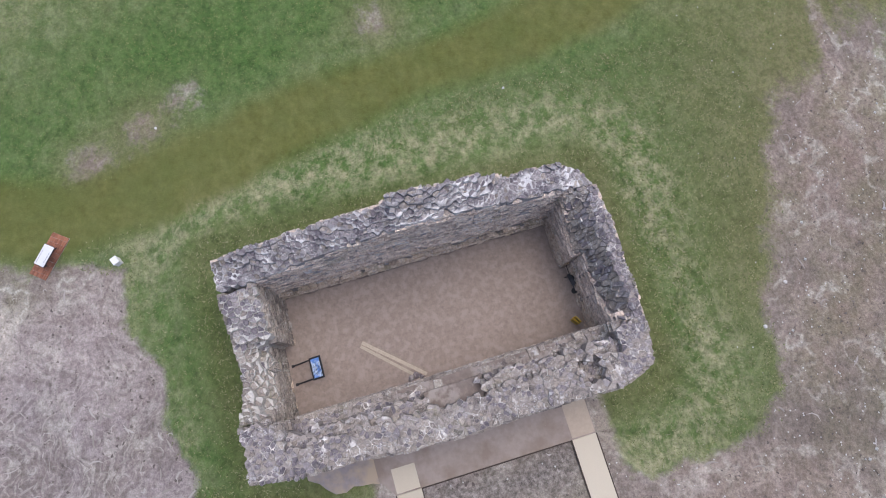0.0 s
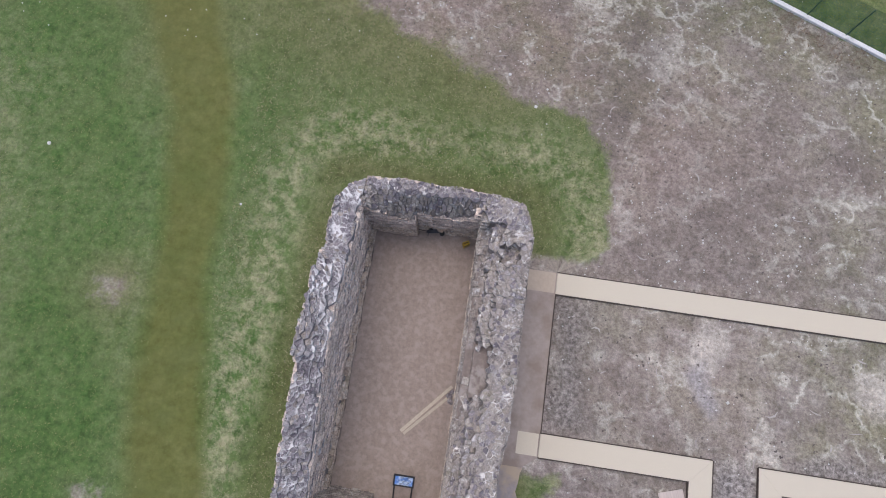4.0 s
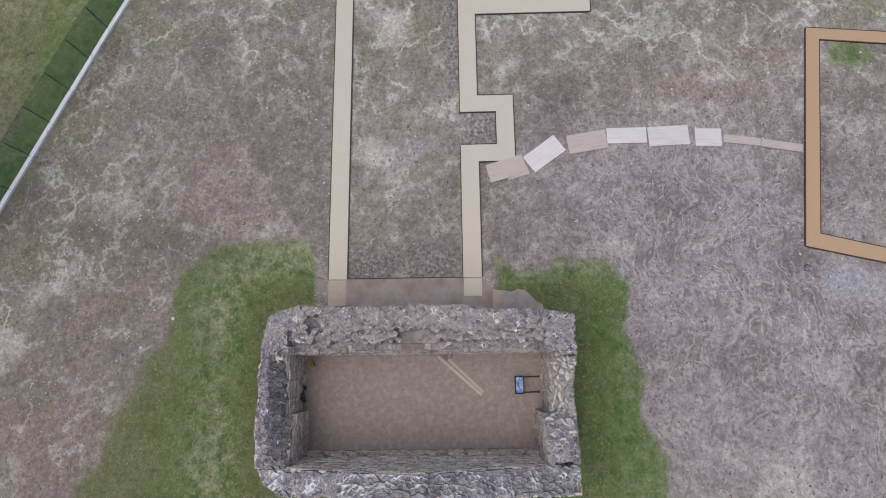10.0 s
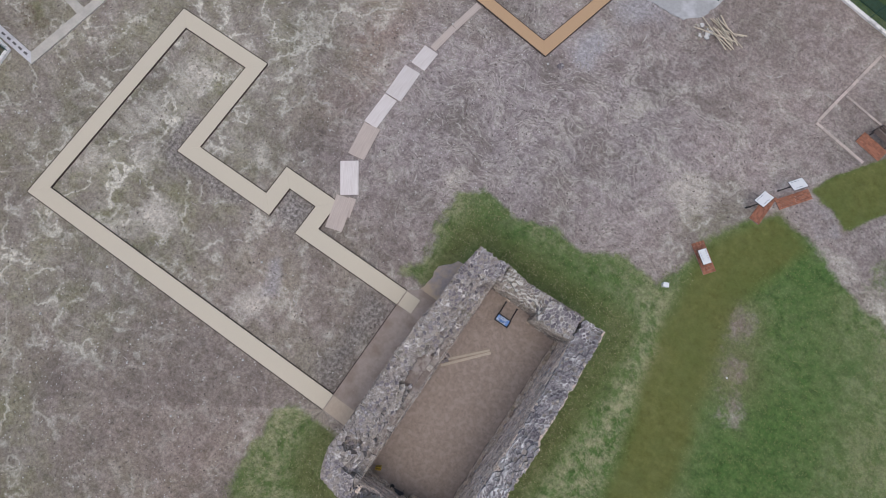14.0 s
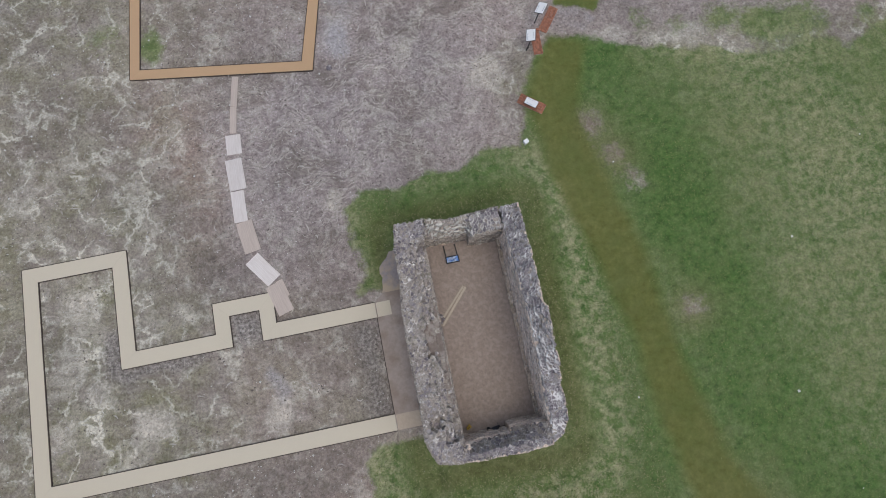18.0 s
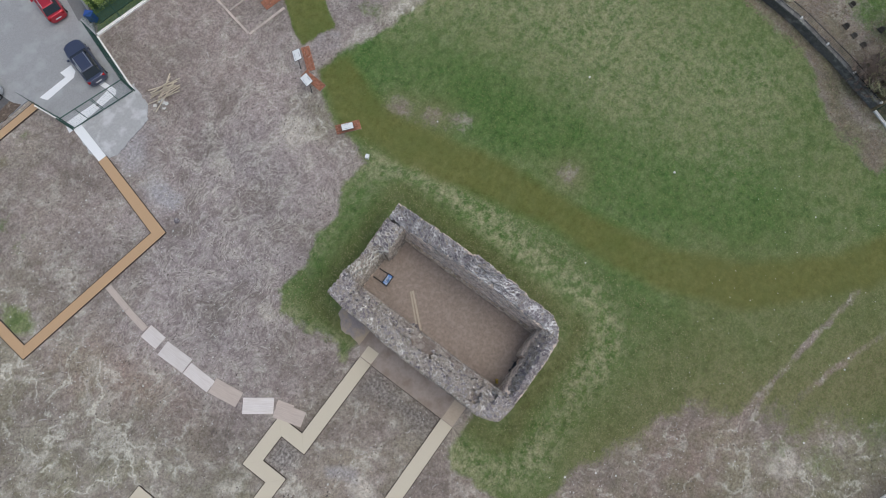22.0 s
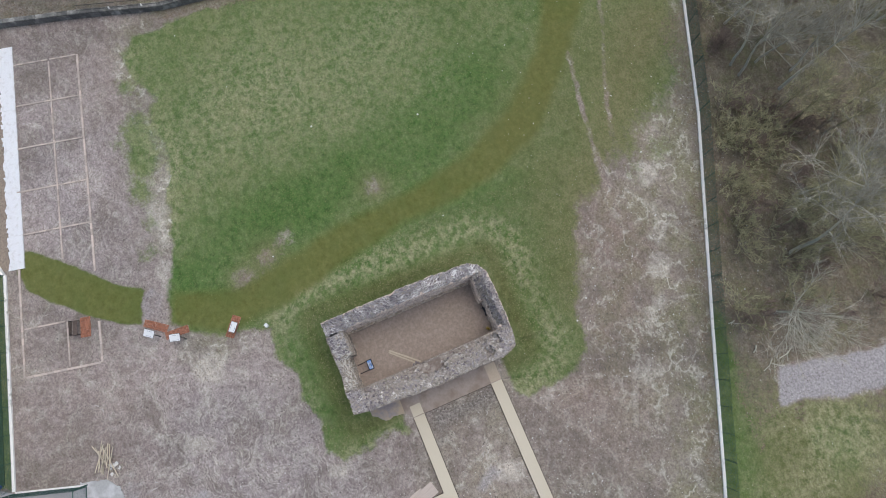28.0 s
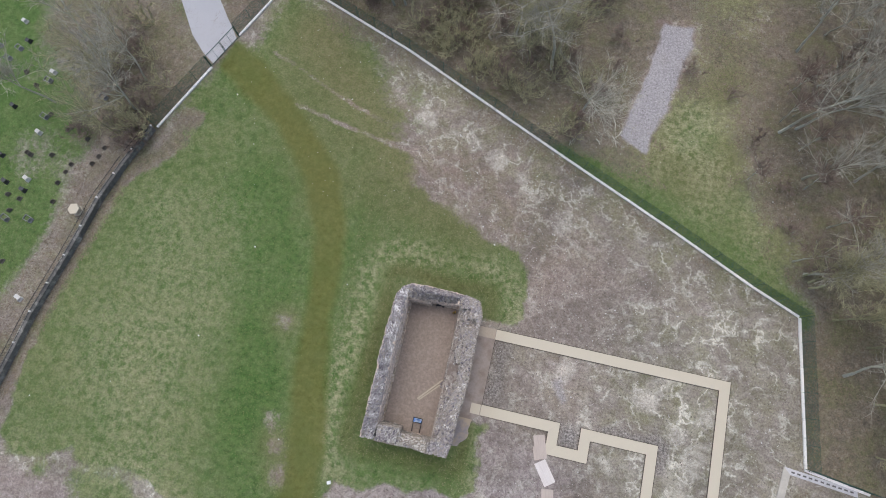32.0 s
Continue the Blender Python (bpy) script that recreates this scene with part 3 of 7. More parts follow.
    ruin = poly_dist(px, py, [(1.9, -3.0), (11.3, -3.0), (11.8, 14.0), (2.0, 13.6)])
    pink = soft(poly_dist(wx, wy, [(10.5, -13.0), (7.3, -17.6), (-0.8, -18.3), (-4.7, -15.4), (-3.0, -8.6), (1.8, -9.6), (5.4, -10.8)]), 0.8)
    grass = grass * (1 - 0.85 * pink)
    mown = np.maximum(soft(poly_dist(px + 0.3 * (wx - px), py + 0.3 * (wy - py), MOWN), 0.5), soft(poly_dist(px + 0.3 * (wx - px), py + 0.3 * (wy - py), MOWN_ISLAND), 0.15))
    grass = np.maximum(grass, mown)
    in_wood, in_graves, in_garden = poly_dist(px, py, WOOD), poly_dist(px, py, GRAVES), poly_dist(px, py, GARDEN)
    wood = soft(in_wood, 0.5)
    glade = 0.9 * np.exp(-((px + 20) ** 2 / 60 + (py + 47) ** 2 / 140)) + np.exp(-((px + 17) ** 2 / 60 + (py + 24) ** 2 / 110)) * 1.2 + np.exp(-((px + 24) ** 2 / 90 + (py + 15) ** 2 / 20)) + 1.15 * np.exp(-((line_dist(px, py, FENCE_EAST[2:6]) / 2.4) ** 2))
    wood = wood * (1 - np.clip(glade * (0.55 + 0.6 * mid), 0, 0.9))
    grass = np.where(in_wood > 0, np.clip(glade * (0.6 + 0.5 * big), 0, 0.95), grass)
    yard = np.clip(0.32 + 0.7 * big + 0.3 * mid, 0, 1) * soft(in_graves - 4.0, 1.8)
    grass = np.where((in_graves > 0) & (in_wood < 0.5), yard, grass)
    thicket = np.exp(-(((px - 46.5) / 6.5) ** 2 + ((py + 19) / 9) ** 2)) + 0.8 * np.exp(-(((px - 55) / 7) ** 2 + ((py + 27) / 6) ** 2))
    grass = np.where((in_graves > 0) & (in_wood < 0.5), grass * (1 - np.clip(1.1 * thicket, 0, 0.95)), grass)
    wood = np.where((in_graves > 0) & (in_wood < 1), np.maximum(0.55 * (1 - yard), np.clip(1.2 * thicket, 0, 1)), wood)
    wood = np.maximum(wood, 0.8 * np.exp(-((line_dist(px, py, GRAVES[2:6]) / 1.4) ** 2)))
    grass = np.where(in_garden > 0, 1.0, grass)
    gravel = np.maximum(soft(poly_dist(px + 0.45 * (wx - px), py + 0.45 * (wy - py), GRAVEL), 0.5), 0.4 * soft(poly_dist(wx, wy, LINK), 0.3))
    gravel = np.maximum(gravel, 0.62 * np.exp(-((wx - 2.6) ** 2 + (wy - 34.6) ** 2) / 9) + 0.72 * np.exp(-((wx - 0.3) ** 2 + (wy - 30.2) ** 2) / 2.2) + 0.55 * np.exp(-((wx - 0.5) ** 2 + (wy - 28.6) ** 2) / 1.5))
    gravel = np.maximum(gravel, 0.5 * np.exp(-((wx + 6.9) ** 2 + (wy - 4.0) ** 2) / 1.6) + 0.45 * np.exp(-((wx + 7.4) ** 2 + (wy - 5.6) ** 2) / 1.2))
    mauve = np.exp(-(((px + 3) / 9) ** 2 + ((py - 21) / 9) ** 2)) + 0.8 * np.exp(-(((px - 6) / 7) ** 2 + ((py - 28) / 9) ** 2)) + 0.9 * np.exp(-(((px - 33) / 14) ** 2 + ((py - 32) / 6) ** 2))
    weedy = 0.04 + 0.3 * lattice(px, py, 9.0, 51) - 0.6 * mauve - 0.2 * (py > 20) * (px > 0) + 0.55 * np.clip((-9 - px) / 8, 0, 1) * (py > -6) + 0.75 * np.exp(-((line_dist(px, py, FENCE_EAST[:5]) / 4.2) ** 2)) + 0.25 * soft(poly_dist(px, py, [(-24, 0), (0, 0), (0, 9), (-24, 16)]), 1.0)
    bare = np.exp(-(((px - 8) / 12) ** 2 + ((py + 16) / 7) ** 2)) + 0.7 * np.exp(-(((px + 4) / 7) ** 2 + ((py + 8) / 6) ** 2)) + 0.45 * np.exp(-(((px - 8) / 8) ** 2 + ((py - 34) / 5) ** 2)) + 0.5 * np.exp(-(((px + 14) / 4) ** 2 + ((py - 26) / 5) ** 2))
    bare = np.maximum(bare * np.clip(1 - grass, 0.25, 1), 0.9 * np.exp(-((line_dist(wx, wy, [(4, -11.5), (13, -14), (19, -22), (28, -30)]) / 3.6) ** 2)) + 0.45 * np.exp(-((line_dist(wx, wy, [(22, -12), (30, -24)]) / 4.0) ** 2)))
    for x, y, r in ((22.0, 4.0, 1.8), (18.1, 19.0, 1.8), (19.6, 16.0, 1.8)):
        bare = bare + 0.8 * np.exp(-((px - x) ** 2 + (py - y) ** 2) / r**2)
    bare = bare + 0.85 * np.exp(-((line_dist(wx, wy, [(-12.5, 25.5), (-11.5, 20), (-11.5, 15.5)]) / 1.9) ** 2))
    bare = bare + 0.5 * np.exp(-(((px + 5) / 8) ** 2 + ((py - 5) / 5) ** 2)) * mid
    bare = np.maximum(bare, 0.95 * pink)
    spots = 1.1 * np.exp(-((wx + 17.5) ** 2 + (wy + 26.5) ** 2) / 10) + 1.3 * np.exp(-((line_dist(px, py, FENCE_EAST[2:6]) / 4.0) ** 2)) + 0.7 * np.exp(-((wx + 24) ** 2 + (wy + 19) ** 2) / 16)
    bare = np.where(in_wood > 0, np.maximum(bare, 0.95 * np.clip(1 - spots, 0, 1)), bare)
    grass = np.where(in_wood > 0, grass * (1 - 0.95 * np.clip(gravel, 0, 1)), grass)
    wood = np.where(poly_dist(wx, wy, GRAVEL) > -0.6, 0.25 * wood, wood)
    straw = 0.04 + 0.34 * lattice(px, py, 5.0, 21)
    straw += 0.92 * np.exp(-((ruin + 3.2) ** 2) / 2.2) * (in_grass > 0) * (0.55 + 0.8 * mid) + 0.42 * np.exp(-((line_dist(wx, wy, GRASS[1:5]) / 1.5) ** 2)) * (0.4 + 1.2 * mid) + 0.8 * np.exp(-((wx - 11.8) ** 2 + (wy - 25.6) ** 2) / 2.4)
    straw += 0.4 * np.exp(-((line_dist(wx, wy, [(15, -25), (6, -20), (-2, -15), (-8, -10)]) / 1.6) ** 2)) + 0.15 * np.exp(-((px + 15) ** 2 + (py - 22) ** 2) / 40)
    straw += np.where(in_wood > 0, np.clip(glade, 0, 1) * np.clip(2.2 * lattice(px, py, 3.2, 61) - 0.25, 0, 1) + 0.8 * np.exp(-((px + 20) ** 2 / 60 + (py + 48) ** 2 / 120)), 0)
    straw += np.where(in_wood > 0, 0.5 * np.exp(-((px + 17) ** 2 / 70 + (py + 26) ** 2 / 120)) * (0.4 + 1.1 * big) * np.clip(1.2 - spots, 0, 1), 0)
    straw += 0.35 * np.exp(-((line_dist(wx, wy, [(33, 20), (36, 8), (36, -6)]) / 6) ** 2))
    straw += 0.25 * np.exp(-((px - 38) ** 2 + (py - 8) ** 2) / 90) - 0.6 * mown
    straw += 0.3 * np.exp(-(((px + 17) / 5) ** 2 + ((py - 20) / 4) ** 2)) + 0.35 * np.exp(-(((px + 20) / 9) ** 2 + ((py + 4) / 3) ** 2)) + 0.22 * np.exp(-(((px + 20) / 5) ** 2 + ((py - 8) / 6) ** 2))
    straw += 0.16 * np.clip((-10 - px) / 8, 0, 1) * ((py > 2) & (py < 38)) - 0.5 * np.exp(-((line_dist(px, py, FENCE_EAST[:4]) / 2.5) ** 2))
    wood = np.maximum(wood, 0.36 * np.exp(-((line_dist(px, py, FENCE_EAST[:5]) / (3.4 + 1.6 * np.clip(px / 12, 0, 1))) ** 2)) * (in_wood < 0) * (0.6 + 0.8 * mid))
    wood = np.maximum(wood, 0.75 * scrub * (0.5 + 0.8 * mid))
    for x, y in ((-5.6, 42.0), (-10.7, 42.5), (-32.4, 9.9)):
        wood = np.maximum(wood, 0.85 * np.exp(-((wx - x) ** 2 + (wy - y) ** 2) / 0.9))
    straw = straw * (1 - 0.65 * np.clip(bare, 0, 1) * (py < 0)) * (1 - 0.45 * np.clip((-7 - py) / 3, 0, 1) * (in_wood < 0)) * (1 - 0.5 * soft(poly_dist(px, py, [(24, 26), (48, 24), (48, 40), (24, 40)]), 2.0))
    weedy = weedy + 0.8 * np.exp(-((line_dist(wx, wy, GRASS[0:5]) / 2.0) ** 2)) * (0.4 + mid) + 0.3 * np.clip((-7 - py) / 4, 0, 1)
    weedy = weedy + 0.9 * np.exp(-(((px - 13.5) / 2.6) ** 2 + ((py - 24.0) / 3.5) ** 2))
    lush = 1.1 * np.exp(-((line_dist(wx, wy, [(19.5, 22), (22.5, 15), (24.5, 4), (26, -4), (29, -9)]) / 4.0) ** 2)) + 0.6 * np.exp(-((line_dist(wx, wy, [(15.5, 9), (16, 0), (17, -9)]) / 1.6) ** 2)) + 0.7 * np.exp(-((line_dist(wx, wy, [(1, -5), (6, -7), (12, -7)]) / 2.0) ** 2)) + 0.5 * np.exp(-((ruin + 2.0) ** 2) / 2.2) + 0.25 * big
    verge = soft(poly_dist(px, py, [(0.2, 11.5), (2.3, 12.4), (3.0, 13.5), (12.0, 14.0), (12.0, 19.0), (-0.6, 17.5)]), 1.0)
    lush = np.maximum(lush, 0.75 * verge)
    rank = np.exp(-((line_dist(px, py, FENCE_EAST[2:6]) / 4.5) ** 2)) * (in_wood > 0)
    lush, straw = np.maximum(lush, 0.55 * rank), straw * (1 - 0.8 * rank)
    lush = np.maximum(lush, 0.85 * soft(in_graves - 3, 2) * (px > 47))
    straw = straw * (1 - 0.5 * verge)
    z = 0.05 * (lattice(px, py, 3.0, 31) - 0.5) + 0.03 * (lattice(px, py, 0.8, 32) - 0.5) - 0.03
    z += 0.28 * np.exp(-((ruin + 1.2) ** 2) / 2.5) * (in_grass > -0.3) * (px > 2.3)
    blotch = np.zeros_like(px)
    for x, y, r, k in BLEACHED:
        blotch = np.maximum(blotch, k * np.exp(-(((wx - x) ** 2 + (wy - y) ** 2) / r**2) ** 1.5))
    for line, w, k in (([(10, -20.6), (5.5, -19.7), (1, -17.6), (-4.3, -12.2), (-8.5, -9.0)], 0.7, 0.62), ([(14, -24), (12.6, -21.5), (8, -19.8)], 0.9, 0.5), ([(20.5, 25.8), (24, 25.4), (28, 25.2), (31, 25.0)], 1.1, 0.8), ([(-24, 21), (-20, 23.5), (-17, 21.5), (-15, 17)], 0.5, 0.8), ([(-22, 28), (-19, 26), (-17, 27.5)], 0.5, 0.7), ([(-13.5, 2.2), (-11, 3.4), (-8.5, 2.4)], 0.3, 0.7)):
        blotch = np.maximum(blotch, k * np.clip(1.7 * lattice(px, py, 1.3, 91) - 0.25, 0, 1) * np.exp(-((line_dist(wx, wy, line) / w) ** 2)))
    grit = soft(poly_dist(wx, wy, [(-0.1, 1.2), (-2.2, 1.6), (-1.6, 4.2), (-2.4, 7.6), (-0.1, 7.6)]), 1.2) * 0.8 + 0.8 * soft(poly_dist(px, py, [(-7.9, 7.7), (-10.3, 7.7), (-10.3, 10.0), (-7.9, 10.0)]), 0.8)
    grit = np.maximum(grit, 0.75 * np.exp(-((line_dist(wx, wy, [(-17.6, 9.5), (-17.8, 7.4), (-12.5, 7.6)]) / 0.8) ** 2)))
    # brownish turf; the belt round the ruin also has the wall's shade in its colour
    olive = np.exp(-((ruin + 0.75) ** 2) / 0.9) * (in_grass > -0.5) * (0.6 + 0.6 * mid) + 0.6 * np.clip((8 - line_dist(px, py, [(2, -9), (13, -9), (26, -20)])) / 8, 0, 1) * lattice(px, py, 3.5, 81)
    ix, iy = len(xs), len(ys)
    ids = np.arange(ix * iy).reshape(ix, iy)
    quads = np.stack([ids[:-1, :-1], ids[1:, :-1], ids[1:, 1:], ids[:-1, 1:]], -1).reshape(-1, 4)
    me = bpy.data.meshes.new("ground")
    me.vertices.add(ix * iy)
    me.vertices.foreach_set("co", np.stack([px, py, z], -1).astype(np.float32).ravel())
    me.loops.add(quads.size)
    me.loops.foreach_set("vertex_index", quads.astype(np.int32).ravel())
    me.polygons.add(len(quads))
    me.polygons.foreach_set("loop_start", np.arange(0, quads.size, 4, dtype=np.int32))
    me.update(calc_edges=True)
    me.shade_smooth()
    for name, rows in (("cover", (grass, mown, wood)), ("cover_b", (gravel, straw, lush)), ("cover_c", (mauve, weedy, bare)), ("cover_d", (grit, olive, blotch))):
        layer = me.color_attributes.new(name, "FLOAT_COLOR", "POINT")
        layer.data.foreach_set("color", np.clip(np.stack([*rows, np.ones_like(px)], -1), 0, 1).astype(np.float32).ravel())
    me.materials.append(FIELD)
    return tagged(new("ground", me), "rough grass, bare dirt, straw and leaf litter", "ground", kind="structure"), (xs, ys, grass, mown, straw, lush, wood, z)


ground, COVER = ground_sheet()


def ragged(poly, amp, step=0.35, seed=5):
    """The outline with a wandering, broken edge."""
    out = []
    for (x0, y0), (x1, y1) in zip(poly, poly[1:] + poly[:1]):
        k = max(1, round(math.hypot(x1 - x0, y1 - y0) / step))
        for i in range(k):
            x, y = x0 + (x1 - x0) * i / k, y0 + (y1 - y0) * i / k
            out.append((x + amp * noise.noise((x * 1.7, y * 1.7, seed)) + 0.4 * amp * noise.noise((x * 5, y * 5, seed)), y + amp * noise.noise((x * 1.7, y * 1.7, seed + 9)) + 0.4 * amp * noise.noise((x * 5, y * 5, seed + 9))))
    return out


def sheet(name, poly, z, material, label, category, thick=0.05, kind="structure"):
    ob = new(name, Geo().prism(poly, z - thick, z).mesh(name, material))
    return tagged(ob, label, category, kind=kind)


# ---- the ruin ----
ruin_floor = sheet("floor", [(4.0, -1.5), (9.8, -1.5), (9.8, 12.3), (4.0, 12.3)], 0.06, FLOOR, "bare trodden brown earth floor inside the ruin", "floor", 0.2)


def voronoi_cells(x0, y0, x1, y1, size, seed, thin=0.3):
    """Irregular cells that fill a rectangle, each a convex polygon."""
    rng = random.Random(seed)
    nx, ny = max(1, round((x1 - x0) / size)), max(1, round((y1 - y0) / size))
    sx, sy = (x1 - x0) / nx, (y1 - y0) / ny
    pts = {}
    for i in range(-1, nx + 1):
        for j in range(-1, ny + 1):
            off = 0.5 * (j % 2)
            if rng.random() < thin:
                continue
            pts[i, j] = (x0 + (i + 0.5 + off * 0.8 - 0.2 + rng.uniform(-0.49, 0.49)) * sx, y0 + (j + 0.5 + rng.uniform(-0.49, 0.49)) * sy)
    cells = []
    for (i, j), (px, py) in pts.items():
        if not (x0 <= px <= x1 and y0 <= py <= y1):
            continue
        poly = [(x0, y0), (x1, y0), (x1, y1), (x0, y1)]
        for a in range(i - 3, i + 4):
            for b in range(j - 3, j + 4):
                if (a, b) == (i, j) or (a, b) not in pts:
                    continue
                qx, qy = pts[a, b]
                mx, my, dx, dy = (px + qx) / 2, (py + qy) / 2, qx - px, qy - py
                side = [(x - mx) * dx + (y - my) * dy for x, y in poly]
                out = []
                for k in range(len(poly)):
                    p, q, s, t = poly[k], poly[(k + 1) % len(poly)], side[k], side[(k + 1) % len(poly)]
                    if s <= 0:
                        out.append(p)
                    if (s < 0) != (t < 0) and s != t:
                        u = s / (s - t)
                        out.append((p[0] + u * (q[0] - p[0]), p[1] + u * (q[1] - p[1])))
                poly = out
                if len(poly) < 3:
                    break
            if len(poly) < 3:
                break
        if len(poly) >= 3:
            cells.append((px, py, poly))
    return cells


def smooth_noise(x, y, size, seed):
    return noise.noise((x / size + seed * 7.3, y / size - seed * 3.1, seed * 1.7))


def in_poly(x, y, poly):
    inside = False
    for (x0, y0), (x1, y1) in zip(poly, poly[1:] + poly[:1]):
        if (y0 > y) != (y1 > y) and x < (x1 - x0) * (y - y0) / (y1 - y0) + x0:
            inside = not inside
    return inside


def along(v, rows):
    """Straight interpolation in a short table of (place, value)."""
    for (a, p), (b, q) in zip(rows, rows[1:]):
        if v <= b:
            return p + (q - p) * max(0.0, (v - a) / (b - a))
    return rows[-1][1]


LAWN_OUTER = [(-2.3, 4.5), (-0.5, 5.0), (0.6, 5.1), (1.2, 4.75), (1.9, 5.7), (3.0, 6.4), (5.85, 6.9), (5.95, 6.25), (7.0, 6.0), (8.4, 5.7), (8.5, 5.45), (10.0, 5.15), (11.5, 4.7), (13.0, 4.05)]
LAWN_INNER = [(-2.3, 4.3), (0.5, 4.9), (2.0, 5.4), (5.0, 5.9), (6.5, 5.7), (8.0, 5.3), (9.5, 4.9), (11.0, 4.3), (13.0, 3.9)]
SILL = (3.15, 4.45, 6.35)


def wall_top(x, y):
    """Height of the broken wall head over a place."""
    rough = 0.22 * smooth_noise(x, y, 1.6, 1) + 0.12 * smooth_noise(x, y, 0.6, 2)
    if x > 9.45:
        t = max(0.0, min(1.0, (x - 9.5) / 1.1))
        return along(y, LAWN_INNER) * (1 - t) + along(y, LAWN_OUTER) * t + rough
    if x < 4.4:
        h = along(y, [(-2.2, 4.5), (0.0, 4.5), (4.0, 4.45), (7.5, 4.6), (9.0, 4.8), (13.0, 4.7)]) + rough
        if -0.9 < y < 11.5:
            if x > 3.72:
                h -= 1.15
            elif x > 3.3:
                h -= 0.35
            if 2.5 < x < 3.15 and 0.0 < y < 0.75:
                h -= 0.55
        return h
    if y < 3.0:
        depth = max(0.0, min(1.0, (-0.95 - y) / 0.72))
        low = along(x, [(4.4, 2.4), (6.7, 2.2), (7.2, 2.9), (8.4, 3.1), (9.1, 3.9), (9.5, 4.3)])
        return low + (4.5 - low) * depth + rough
    depth = max(0.0, min(1.0, (y - 12.1) / 0.6))
    low, high = along(x, [(4.4, 4.4), (4.9, 2.3), (7.1, 2.3), (7.5, 3.4), (9.5, 4.0)]), along(x, [(4.4, 4.6), (5.2, 3.5), (6.8, 3.0), (7.8, 3.3), (9.5, 4.1)])
    return low + (high - low) * depth + 0.7 * rough


def rounded(poly, cut, rng):
    """The polygon with its corners worn off."""
    out = []
    for (x0, y0), (x1, y1) in zip(poly, poly[1:] + poly[:1]):
        for t in (cut, 1 - cut):
            t += rng.uniform(-0.08, 0.08)
            out.append((x0 + (x1 - x0) * t, y0 + (y1 - y0) * t))
    return out


def rubble_stone(poly, rng, slope, tilt):
    """A worn rubble stone about the origin: a broken shoulder and an uneven, faceted top."""
    ring = rounded(poly, 0.13, rng)
    n = len(ring)
    a, b = rng.uniform(-tilt, tilt) + slope[0], rng.uniform(-tilt, tilt) + slope[1]
    cut = rng.uniform(0.88, 0.97)
    rows = [[(x, y, a * x + b * y - 0.24) for x, y in ring],
            [(x * 0.99, y * 0.99, a * x + b * y - rng.uniform(0.005, 0.025)) for x, y in ring],
            [(x * cut, y * cut, a * x + b * y + rng.uniform(-0.012, 0.014)) for x, y in ring]]
    verts = [p for r in rows for p in r] + [(rng.uniform(-0.03, 0.03), rng.uniform(-0.03, 0.03), rng.uniform(-0.005, 0.014))]
    faces = [(r * n + i, r * n + (i + 1) % n, r * n + n + (i + 1) % n, r * n + n + i) for r in (0, 1) for i in range(n)]
    faces += [(2 * n + i, 2 * n + (i + 1) % n, 3 * n) for i in range(n)]
    return Geo().add(verts, faces)


